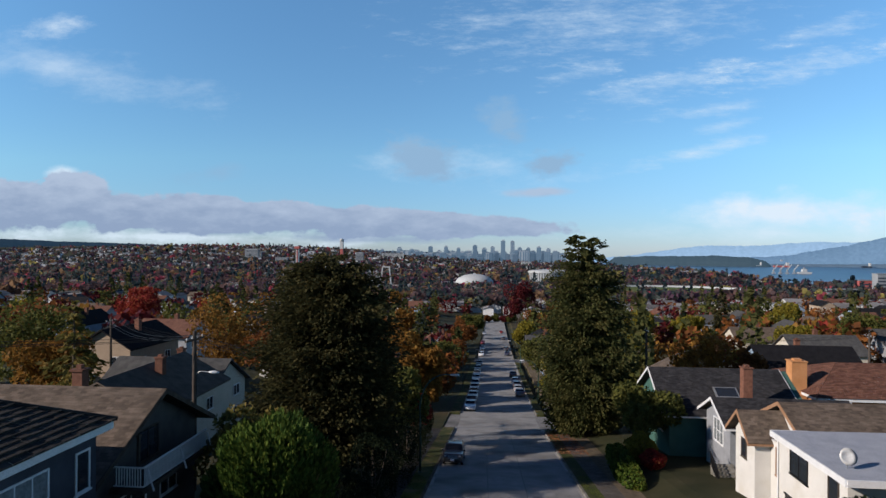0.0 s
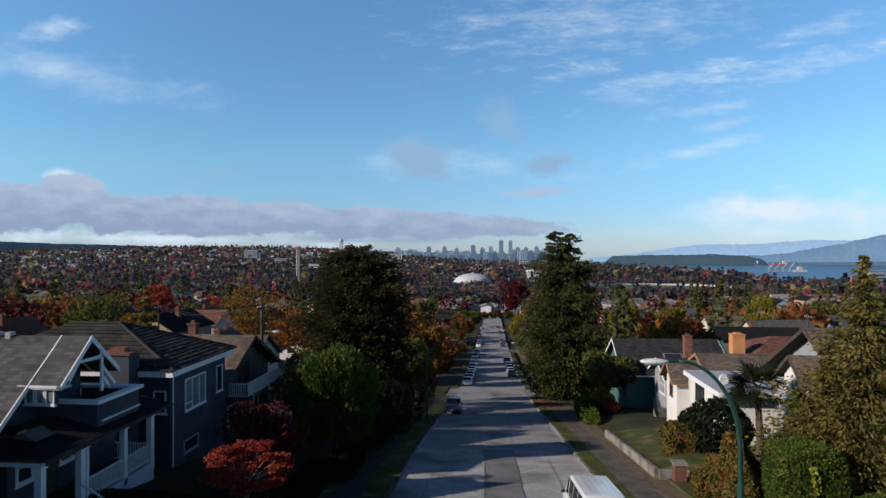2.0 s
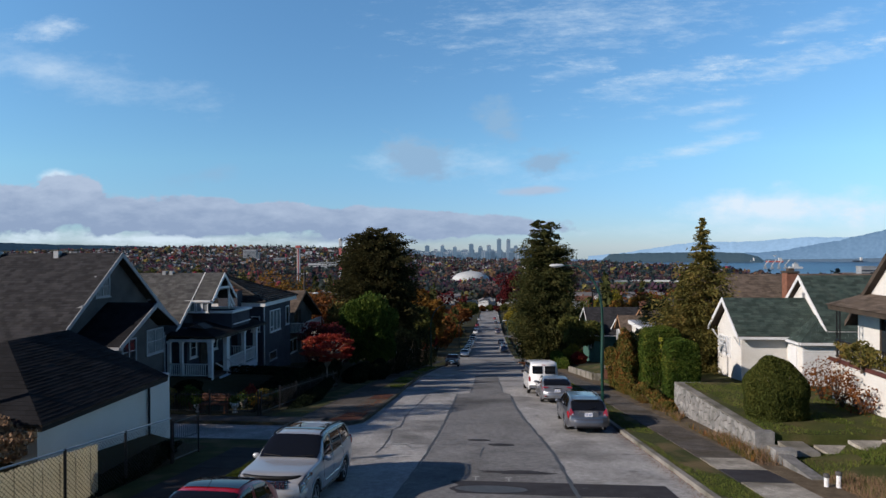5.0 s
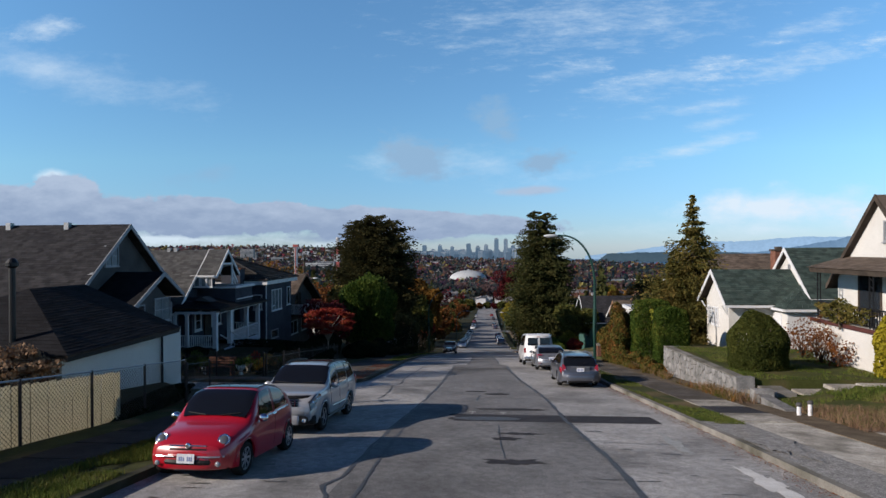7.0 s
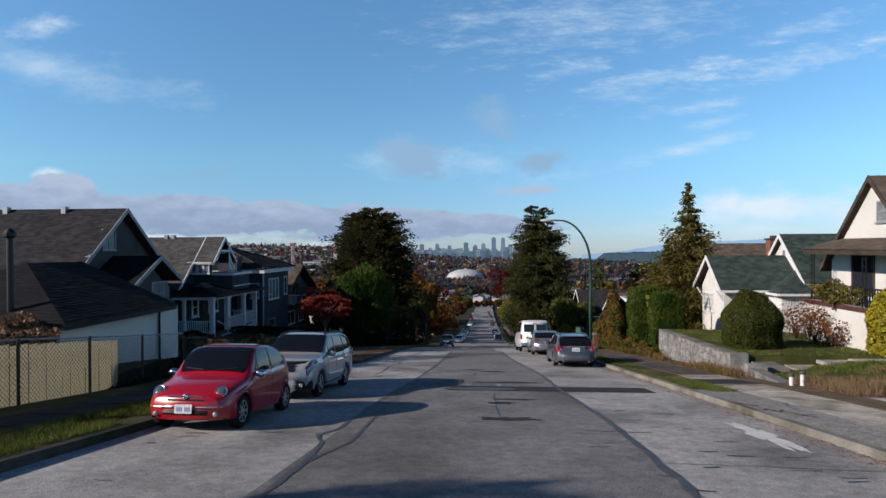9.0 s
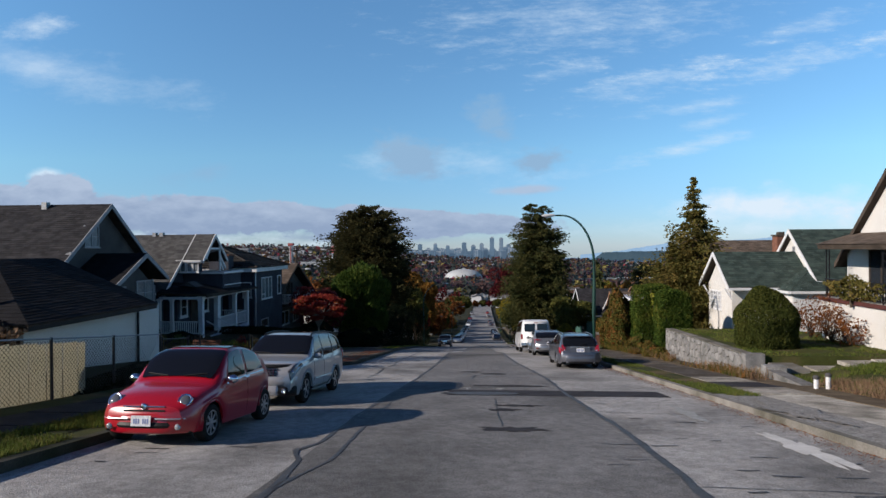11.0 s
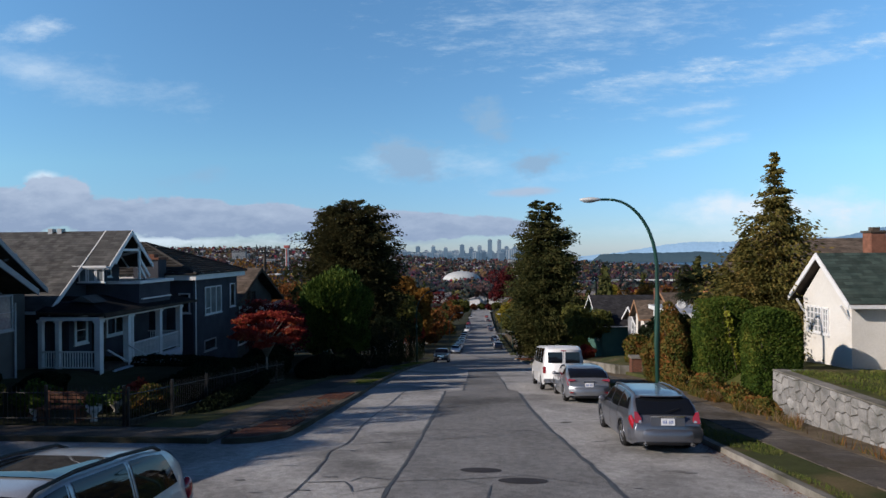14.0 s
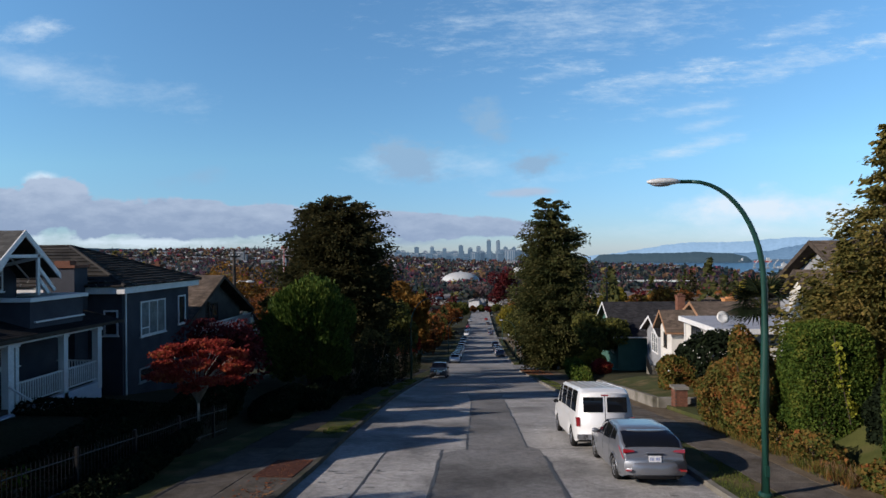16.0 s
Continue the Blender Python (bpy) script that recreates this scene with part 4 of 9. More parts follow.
window(g, "-x", 13.75, 3.85, 0.14, 1.2, 1.12, WHITE_PAINT, (4, 4), CURTAIN_GLASS)
window(g, "-x", 13.75, 2.98, 0.14, 0.44, 1.12, WHITE_PAINT, (2, 4), CURTAIN_GLASS)
for y in (1.35, 4.65):
    part("eaves_brace", beam(bmesh.new(), (13.75, y, .35), (13.4, y, .95), .07), WHITE_PAINT, g)
window(g, "-x", 18.05, 3.1, 3.1, 0.25, 0.4, GREY_TRIM, (1, 1))
chimney(g, 27, 3.1, 3.6, 5.0, .7, .7, KERB)

# ---- right side: white house with the brown awning roof ----
g = thing("house", (0, 0, 0), "white stucco house with steep brown gable and brown porch roof", "house", "houses on the street")
gable_wall(g, "x", -8.0, 3.2, 3.2, 2.9, 2.9, 6.35, 16.45, 30, -1.5, WHITE_STUCCO)
gable_roof(g, "x", -8.0, 3.8, 3.7, 2.4, 2.5, 6.55, 16.2, 30.5, SHINGLE_BROWN, DARK_WOOD, 61)
rf = slab(g, DARK_WOOD, ((14.8, -14, 3.38), (14.8, -5.4, 3.38), (16.8, -5.4, 3.95), (16.8, -14, 3.95)), 0.2, "porch_roof")
shingled("shingle_course", rf, SHINGLE_BROWN, ((14.75, -14, 3.41), (14.75, -5.35, 3.41), (16.85, -5.35, 4.0), (16.85, -14, 4.0)), seed=65)
block(g, WHITE_STUCCO, 15.0, 16.8, -14, -5.4, -1.5, 1.05, "porch_base")
part("porch_trim", boxes((14.9, 15.0, -14, -5.3, 0.90, 1.06)), surf("dark_red_paint", (.075, .022, .018), (.11, .034, .026), 2, .6, .1, 20), g, "dark red-brown porch edge")
window(g, "-x", 16.45, -7.2, 2.3, 1.6, 1.7, DARK_WOOD, (2, 1))
window(g, "-x", 16.45, -8.6, 5.0, 0.9, 0.9, GREY_TRIM, (1, 2), CURTAIN_GLASS)
for y in (-5.7, -9.5, -13.6):
    for o in (-.12, .12):
        post(g, 15.1, y + o, 1.05, 3.3, 0.04, BLACK_IRON)
    for k in range(7):
        part("scroll", beam(bmesh.new(), (15.1, y - .12, 1.15 + .3 * k), (15.1, y + .12, 1.3 + .3 * k), .025), BLACK_IRON, g)
railing(g, (15.05, -13.6, 1.05), (15.05, -5.6, 1.05), 0.8, BLACK_IRON, 0.16)

# ---- right side, lower down ----
g = thing("house", (0, 0, 0), "house with a long brown-grey shingle roof behind the cedar", "house", "houses on the street")
gable_wall(g, "x", 16.6, 4.6, 4.6, 1.0, 1.0, 3.5, 16.7, 36, -6, GREY_TRIM)
gable_roof(g, "x", 16.6, 5.6, 5.6, 0.5, 0.5, 3.8, 16.0, 36.5, SHINGLE_BROWN, DARK_WOOD, 71)
gable_wall(g, "x", 16.4, 1.3, 1.3, 1.1, 1.1, 2.0, 15.5, 17, -6, WHITE_STUCCO)
gable_roof(g, "x", 16.4, 1.7, 1.7, 0.9, 0.9, 2.3, 15.1, 17.5, SHINGLE_BROWN, DARK_WOOD, 73)
window(g, "-x", 15.5, 16.4, 0.5, 0.8, 0.8, WHITE_PAINT, (2, 2))
chimney(g, 22.0, 13.0, 1.5, 4.05, .8, 0.8, BRICK, DARK_WOOD)
g = thing("house", (0, 0, 0), "white stucco house with brown shingles and a pale flat-roofed wing", "house", "houses on the street")
TAN_TRIM = surf("tan_stained_bargeboard", (.30, .17, .10), (.38, .22, .13), 2, .7, .1, 20)
gable_wall(g, "x", 37.8, 1.55, 1.55, -3.6, -3.6, -2.2, 15.0, 22, -11, WHITE_STUCCO)
gable_roof(g, "x", 37.8, 1.95, 1.95, -3.65, -3.65, -1.95, 14.45, 22, SHINGLE_BROWN, TAN_TRIM, 75)
gable_wall(g, "x", 37.0, 4.0, 4.0, -3.5, -3.5, -1.4, 17.4, 34, -11, WHITE_STUCCO)
gable_roof(g, "x", 37.0, 4.6, 4.6, -3.4, -3.4, -1.15, 16.8, 34.5, SHINGLE_BROWN, TAN_TRIM, 77)
block(g, WHITE_STUCCO, 15.2, 24, 26.2, 33.6, -10, -2.3)
block(g, WHITE_STUCCO, 16.0, 24, 33.6, 36.2, -10, -3.4)
slab(g, surf("pale_grey_roofing", (0.30, 0.32, 0.37), (0.38, 0.40, 0.45), 1, 0.8, 0.1, 20), ((14.7, 25.4, -2.0), (14.7, 33.2, -1.98), (25, 33.2, -1.9), (25, 25.4, -1.95)), 0.12, "flat_roof")
part("fascia", boxes((14.62, 14.70, 25.35, 33.25, -2.32, -1.97), (14.7, 25, 25.30, 25.38, -2.32, -1.97), (14.7, 16.9, 33.2, 33.28, -2.32, -1.97)), WHITE_PAINT, g)
window(g, "-x", 15.2, 30.9, -3.3, 2.0, 1.5, BLACK_PLASTIC, (2, 1))
window(g, "-x", 15.2, 27.4, -3.5, 1.0, 1.8, DARK_WOOD, (1, 1))
window(g, "-x", 15.0, 37.9, -4.6, 0.9, 1.3, DARK_WOOD, (1, 1))
window(g, "-x", 16.0, 34.9, -4.6, 1.1, 1.8, TAN_TRIM, (1, 2))
block(g, KERB, 13.6, 15.2, 26.0, 29.5, -10, -5.2, "terrace")
railing(g, (13.7, 26.0, -5.2), (13.7, 29.4, -5.2), .95, BLACK_IRON, .14)
downpipe(g, 15.12, 33.3, -8, -2.4, WHITE_PAINT)
g = thing("house", (0, 0, 0), "dark grey house with charcoal roof, skylight and white bay", "house", "houses on the street")
CHARCOAL = surf("charcoal_siding", (0.035, 0.04, 0.042), (0.055, 0.06, 0.062), 1, 0.8, 0.2, 30)
gable_wall(g, "x", 58, 5.2, 5.2, -6.2, -6.2, -3.2, 14.2, 27, -15, surf("green_siding", (0.05, 0.12, 0.10), (0.07, 0.15, 0.125), 1, 0.8, 0.1, 30))
gable_roof(g, "x", 58, 5.9, 5.9, -6.4, -6.4, -3.0, 13.5, 26.3, SHINGLE_SLATE, WHITE_PAINT, 81)
gable_wall(g, "x", 48.1, 2.7, 2.7, -5.1, -5.1, -3.85, 16.9, 27, -14, GREY_TRIM)
gable_roof(g, "x", 48.1, 3.3, 3.3, -5.35, -5.35, -3.6, 16.3, 27.5, SHINGLE_SLATE, WHITE_PAINT, 83)
window(g, "-x", 16.9, 47.9, -6.4, 2.2, 2.0, WHITE_PAINT, (3, 2), CURTAIN_GLASS)
window(g, "-x", 14.2, 55.5, -8.0, 1.2, 1.4, WHITE_PAINT, (2, 2), CURTAIN_GLASS)
block(g, CHARCOAL, 17.5, 24, 51.0, 53.2, -9, -5.4, "dormer_wall")
window(g, "-y", 20.0, 51.0, -6.0, 2.6, 1.0, WHITE_PAINT, (5, 1), CURTAIN_GLASS)
sk = slab(g, GALV, ((19.0, 54.2, -5.05), (21.2, 54.2, -5.05), (21.2, 55.4, -4.35), (19.0, 55.4, -4.35)), .16, "skylight")
slab(sk, GLASS, ((19.15, 54.3, -4.98), (21.05, 54.3, -4.98), (21.05, 55.3, -4.4), (19.15, 55.3, -4.4)), .02, "pane")
chimney(g, 21.0, 52.5, -5, -1.9, 0.8, 0.8)
for k in range(6):
    part("porch_step", boxes((15.2, 16.9, 44.6 - .3 * k, 44.9 - .3 * k, -14, -8.2 - .18 * k)), KERB, g)
railing(g, (15.2, 43.0, -9.3), (15.2, 45.0, -8.2), .95, BLACK_IRON, .16)
g = thing("house", (0, 0, 0), "orange stucco house with red-brown tile roof and tall chimney", "house", "houses on the street")
ORANGE = surf("orange_stucco", (0.52, 0.24, 0.10), (0.60, 0.29, 0.13), 1, 0.9, 0.2, 40)
block(g, ORANGE, 32.2, 50, 61.5, 74, -18, -6.6)
rf = part("roof", boxes((31.4, 50.6, 60.8, 74.6, -6.8, -6.5)), WHITE_PAINT, g)
for k, cs in enumerate((((31.3, 60.7, -6.45), (31.3, 74.7, -6.45), (37, 67.8, -3.9), (37, 67.6, -3.9)), ((31.3, 60.7, -6.45), (50.7, 60.7, -6.45), (45, 67.6, -3.9), (37, 67.6, -3.9)), ((50.7, 74.7, -6.45), (31.3, 74.7, -6.45), (37, 67.8, -3.9), (45, 67.8, -3.9)))):
    shingled("shingle_course", rf, SHINGLE_TILE, cs, 0.3, 0.4, 0.05, seed=91 + k)
chimney(g, 31.2, 64.5, -16, -3.3, 1.6, 1.3, ORANGE, ORANGE)
window(g, "-x", 32.2, 71, -8.2, 1.6, 1.3, WHITE_PAINT, (2, 1))
window(g, "-y", 37, 61.5, -8.2, 1.8, 1.3, WHITE_PAINT, (2, 1))
window(g, "-y", 43, 61.5, -8.2, 1.8, 1.3, WHITE_PAINT, (2, 1))


# ---- vehicles ----
def curve_at(keys, u):
    xs, ys = [k[0] for k in keys], [k[1] for k in keys]
    return float(np.interp(u, xs, ys))


def softened(keys, u, w=0.018):
    return sum(curve_at(keys, u + d * w) for d in (-1.5, -0.5, 0.5, 1.5)) / 4


def wheel(parent, x, y, r, width, rim_mat=None, spokes=5):
    side = 1 if x > 0 else -1
    m = Matrix.Translation((x, y, r)) @ Matrix.Rotation(radians(90 * side), 4, "Y")
    h = width / 2
    w = part("wheel", lathe(bmesh.new(), [(r * .66, -h), (r * .9, -h), (r, -h * .6), (r, h * .6), (r * .93, h * .95), (r * .68, h), (r * .66, h * .8)], 28, m), RUBBER, parent, smooth=True)
    bm = bmesh.new()
    lathe(bm, [(r * .67, h * .3), (r * .67, h * .92), (r * .60, h * .92), (r * .58, h * .45)], 28, m)
    lathe(bm, [(r * .58, h * .25), (r * .58, h * .35)], 20, m)
    for k in range(spokes):
        a = 2 * math.pi * k / spokes
        mm = m @ Matrix.Rotation(a, 4, "Z")
        box(bm, -r * .07, r * .07, r * .08, r * .62, h * .45, h * .82, mm)
    lathe(bm, [(r * .16, h * .4), (r * .15, h * .9), (r * .08, h * .95)], 14, m)
    part("rim", bm, rim_mat or ALLOY, w)
    return w


class Shell:
    """A car body lofted from station sections: top line, belt line, plan width, sills and wheel arches."""
    def __init__(self, L, W, H, top, belt, plan, sill, front_axle, rear_axle, wheel_r, tumble=0.23, ground=0.2, brow=3.2):
        self.L, self.W, self.H, self.top, self.belt, self.plan, self.sill = L, W, H, top, belt, plan, sill
        self.axles, self.wheel_r, self.tumble, self.brow = (front_axle, rear_axle), wheel_r, tumble, brow

    def y(self, u):
        return self.L * (0.5 - u)

    def section(self, u):
        w = self.W / 2 * softened(self.plan, u, 0.01)
        zt, zb = softened(self.top, u), softened(self.belt, u, 0.01)
        zs = self.sill + max(0, (abs(u - 0.5) - 0.44)) * 1.6
        for a in self.axles:
            d = (u - a) * self.L
            rr = self.wheel_r * 1.16
            if abs(d) < rr:
                zs = max(zs, self.wheel_r + math.sqrt(rr * rr - d * d) * 0.98)
        zb = min(zb, zt - 0.05)
        cab = max(0.0, zt - zb)
        f = min(1.0, cab / max(0.05, self.H - zb))
        wt = w * (0.965 - self.tumble * f)
        zs = min(zs, zb - 0.05)
        mid = zs + (zb - zs) * 0.45
        bulge = 0.012
        pts = [(w * .955, zs), (w * .985 + bulge, zs + (mid - zs) * .5), (w + bulge, mid), (w + bulge * .6, mid + (zb - mid) * .5), (w * .985, zb - 0.03), (w * .965, zb)]
        for k in (0.25, 0.5, 0.75, 0.92):
            pts.append((w * .965 + (wt - w * .965) * k + 0.018 * math.sin(math.pi * k) * f, zb + (cab - 0.045 * f - 0.01) * k))
        pts += [(wt * .96, zt - 0.03 - .012 * f), (wt * .84, zt - 0.012), (wt * .5, zt - .002), (0.0, zt)]
        r = (1 - f) * min(1.0, max(0.0, (0.36 - u) / 0.1))
        if r > 0:
            for i, a in enumerate((8, 18, 28, 38, 48, 60, 75, 90)):
                cx, cz = w * .965 * math.cos(radians(a)) ** (2 / self.brow), zb + cab * math.sin(radians(a)) ** (2 / self.brow)
                pts[6 + i] = (pts[6 + i][0] * (1 - r) + max(cx, 0.0) * r, pts[6 + i][1] * (1 - r) + cz * r)
            pts[-1] = (0.0, zt)
        return pts

    def point(self, u, s, side=1, lift=0.0):
        """A point of the skin: s counts section points from the sill (0) to the middle line (13)."""
        p = self.section(u)
        k = min(int(s), len(p) - 2)
        f = s - k
        a, b = p[k], p[k + 1]
        n = Vector((b[1] - a[1], 0, a[0] - b[0]))
        q, r = self.section(min(1, u + .01)), self.section(max(0, u - .01))
        t1 = Vector((q[k][0] - r[k][0], self.y(min(1, u + .01)) - self.y(max(0, u - .01)), q[k][1] - r[k][1]))
        t2 = Vector((b[0] - a[0], 0, b[1] - a[1]))
        n = t1.cross(t2)
        n = -n if n.x + n.z < 0 else n
        n.normalize()
        v = Vector((a[0] + (b[0] - a[0]) * f, self.y(u), a[1] + (b[1] - a[1]) * f)) + n * lift
        return Vector((v.x * side, v.y, v.z))

    def skin(self, bm, n=64):
        rows = []
        for k in range(n + 1):
            u = k / n
            u = 0.5 - 0.5 * math.cos(math.pi * u) * (1 if 0 < k < n else 1)
            sec = self.section(u)
            ring = [bm.verts.new((x, self.y(u), z)) for x, z in sec] + [bm.verts.new((-x, self.y(u), z)) for x, z in sec[-2::-1]]
            rows.append(ring)
        for a, b in zip(rows, rows[1:]):
            for i in range(len(a) - 1):
                bm.faces.new((a[i], a[i + 1], b[i + 1], b[i]))
        bm.faces.new(rows[0][::-1])
        bm.faces.new(rows[-1])
        bmesh.ops.recalc_face_normals(bm, faces=bm.faces[:])
        return bm

    def patch(self, quads_us, side=1, lift=0.008, n=6):
        """A sheet on the skin over the four-sided field of (u, s) corners, front-low, rear-low, rear-high, front-high."""
        bm = bmesh.new()
        A, B, C, D = (Vector((*q, 0)) for q in quads_us)
        grid = []
        for i in range(n + 1):
            lo, hi = A.lerp(B, i / n), D.lerp(C, i / n)
            grid.append([bm.verts.new(self.point(lo.lerp(hi, j / n).x, lo.lerp(hi, j / n).y, side, lift)) for j in range(n + 1)])
        for i in range(n):
            for j in range(n):
                bm.faces.new((grid[i][j], grid[i + 1][j], grid[i + 1][j + 1], grid[i][j + 1]))
        bmesh.ops.recalc_face_normals(bm, faces=bm.faces[:])
        return bm

    def across(self, u0, u1, s0=10.4, lift=0.008, n=8):
        """A sheet across the car between two stations (windscreen, rear window, bonnet stripe)."""
        bm = bmesh.new()
        grid = []
        for i in range(n + 1):
            u = u0 + (u1 - u0) * i / n
            half = [self.point(u, s0 + (12.99 - s0) * j / 6, 1, lift) for j in range(7)]
            row = half + [Vector((-p.x, p.y, p.z)) for p in half[-2::-1]]
            grid.append([bm.verts.new(p) for p in row])
        for a, b in zip(grid, grid[1:]):
            for j in range(len(a) - 1):
                bm.faces.new((a[j], a[j + 1], b[j + 1], b[j]))
        bmesh.ops.recalc_face_normals(bm, faces=bm.faces[:])
        return bm


def ellipsoid(bm, c, r, seg=14, ring=8, m=None):
    bmesh.ops.create_uvsphere(bm, u_segments=seg, v_segments=ring, radius=1.0, matrix=(m or Matrix()) @ Matrix.Translation(c) @ Matrix.Diagonal((*r, 1)))
    return bm


def number_plate(parent, y, z, face, w=0.32, h=0.16):
    s = 1 if face == "front" else -1
    y0, y1 = sorted((y, y + 0.015 * s))
    p = part("number_plate", boxes((-w / 2, w / 2, y0, y1, z - h / 2, z + h / 2)), PLATE, parent)
    yb0, yb1 = sorted((y + 0.015 * s, y + 0.018 * s))
    for k in range(7):
        if k != 3:
            part("bar", boxes((w * (-.39 + .115 * k), w * (-.32 + .115 * k), yb0, yb1, z - h * .26, z + h * .2)), PLATE_BLUE, p)
    return p


def car(name, shell, paint_mat, at, turn, label, category, rims=5, side_glass=(), screen=None, back=None, group="parked cars", pitch=0.0, rail=False):
    t = thing(name, at, label, category, group)
    t.matrix_basis = pose(*at, 0, 0, turn) @ Matrix.Rotation(pitch, 4, "X")
    body = part("body", shell.skin(bmesh.new()), paint_mat, t, smooth=True)
    if screen:
        part("windscreen", shell.across(*screen, lift=0.022, n=16), CAR_GLASS, t, smooth=True)
    if back:
        part("rear_window", shell.across(*back, lift=0.016, n=12), CAR_GLASS, t, smooth=True)
    for q in side_glass:
        for s in (1, -1):
            part("side_window", shell.patch(q, s), CAR_GLASS, t, smooth=True)
    for a in shell.axles:
        for s in (1, -1):
            wheel(t, s * (shell.W / 2 - 0.115), shell.y(a), shell.wheel_r, 0.2, spokes=rims)
    part("underside", boxes((-shell.W * .43, shell.W * .43, -shell.L * .45, shell.L * .45, shell.sill, shell.sill + .25)), BLACK_PLASTIC, t)
    if rail:
        for s in (1, -1):
            pts = [shell.point(u, 10.6, s, 0.05 if 0.42 < u < 0.85 else 0.0) for u in (0.40, 0.43, 0.55, 0.70, 0.84, 0.88)]
            part("roof_rail", tube(bmesh.new(), pts, 0.022, 8), BLACK_PLASTIC if rail == "black" else paint_mat, t)
    return t


def mirrors(t, shell, u, mat):
    for s in (1, -1):
        p = shell.point(u, 5.3, s)
        part("wing_mirror", ellipsoid(bmesh.new(), (p.x + s * .10, p.y, p.z + .05), (.11, .055, .075)), mat, t, smooth=True)


def bumper(W, y0, face, z0, z1, out, wrap=0.34, p=3.2, depth=0.16, half=1.0):
    """A rounded bumper or valance swept round one end of a car. face: 1 front, -1 rear; out: how far it stands off y0; wrap: how far its ends run back."""
    bm = bmesh.new()
    n, rows, h = 20, [], z1 - z0
    for k in range(n + 1):
        q = -half + 2 * half * k / n
        x, y = W / 2 * q, out - wrap * abs(q) ** p
        nx_, ny_ = wrap * p * abs(q) ** (p - 1) * (1 if q > 0 else -1), W / 2
        L = math.hypot(nx_, ny_)
        nx_, ny_ = nx_ / L, ny_ / L
        rows.append([bm.verts.new((x + nx_ * o, y0 + face * (y + ny_ * o), z0 + h * f)) for f, o in ((0, -depth), (0, -.02), (.12, 0), (.45, .012), (.85, 0), (1, -.03), (1, -depth))])
    for a, b in zip(rows, rows[1:]):
        for i in range(6):
            bm.faces.new((a[i], a[i + 1], b[i + 1], b[i]))
    bm.faces.new(rows[0])
    bm.faces.new(rows[-1][::-1])
    bmesh.ops.recalc_face_normals(bm, faces=bm.faces[:])
    return bm


def seams(t, shell, us, lo=0.6, hi=9.4):
    """Door shut lines down both sides."""
    for u in us:
        for s in (1, -1):
            part("door_seam", tube(bmesh.new(), [shell.point(u, lo + (hi - lo) * k / 9, s, .001) for k in range(10)], .006, 5), BLACK_PLASTIC, t)


def wheel_arches(t, shell, mat):
    """A flared lip round each wheel opening."""
    for a in shell.axles:
        for s in (1, -1):
            r = shell.wheel_r * 1.17
            pts = [(s * (shell.W / 2 * softened(shell.plan, a - r * math.cos(b) / shell.L, .01) - .004), shell.y(a) + r * math.cos(b), shell.wheel_r + r * math.sin(b)) for b in np.linspace(.05, math.pi - .05, 15)]
            part("wheel_arch", tube(bmesh.new(), pts, .016, 6), mat, t, smooth=True)


def skin_frame(shell, x, z, side, u1=0.14):
    """The place on the nose that lies nearest to (x, z), turned to face out of the skin."""
    u, q = min(((0.004 + u1 * i / 40, 3 + 8 * j / 60) for i in range(41) for j in range(61)), key=lambda c: (shell.point(*c).x - x) ** 2 + (shell.point(*c).z - z) ** 2)
    p = shell.point(u, q, side)
    n = (shell.point(u, q, side, .05) - p).normalized()
    n = (n + Vector((0, .8, 0))).normalized()
    return Matrix.Translation(p) @ n.to_track_quat("Z", "Y").to_matrix().to_4x4()


def slant_panel(pts, y0, lean_k, z0, depth=0.05):
    """A flat lamp or panel on a tail that leans forward: pts are (x, z); y grows by lean_k for each metre above z0."""
    bm = bmesh.new()
    f = [bm.verts.new((x, y0 + (z - z0) * lean_k, z)) for x, z in pts]
    b = [bm.verts.new((x, y0 + (z - z0) * lean_k + depth, z)) for x, z in pts]
    bm.faces.new(f)
    bm.faces.new(b[::-1])
    for k in range(len(pts)):
        bm.faces.new((f[k], b[k], b[(k + 1) % len(pts)], f[(k + 1) % len(pts)]))
    bmesh.ops.recalc_face_normals(bm, faces=bm.faces[:])
    bmesh.ops.bevel(bm, geom=bm.edges[:], offset=.008, segments=2, affect="EDGES")
    return bm


def lean(y):
    return math.atan2(rz(y + 1.3) - rz(y - 1.3), 2.6)


# small red hatchback, nose towards the viewer
S = Shell(3.46, 1.65, 1.49, [(-.1, .60), (0, .63), (.015, .70), (.05, .785), (.12, .865), (.20, .92), (.245, .95), (.30, 1.14), (.37, 1.37), (.44, 1.465), (.52, 1.50), (.62, 1.50), (.74, 1.44), (.85, 1.27), (.94, .98), (.98, .86), (1, .75), (1.1, .7)],
          [(0, .52), (.03, .60), (.08, .67), (.15, .73), (.25, .82), (.34, .90), (.5, .95), (.8, 1.0), (.93, .94), (1, .65)], [(-.05, .66), (0, .72), (.02, .84), (.06, .93), (.12, .98), (.20, 1), (.72, 1), (.84, .97), (.93, .88), (.98, .78), (1, .70)], 0.22, .185, .835, .305, .20, brow=2.3)
red = car("car", S, RED_PAINT, (-5.40, -22.70, rz(-22.70)), 180 - 1.0, "small glossy red hatchback parked at the kerb", "car", 8,
          (((.325, 5.3), (.545, 5.3), (.55, 9.6), (.42, 9.6)), ((.575, 5.3), (.80, 5.6), (.74, 9.2), (.585, 9.6))), (.262, .425, 10.0), (.80, .93, 10.3), pitch=-lean(-22.45))
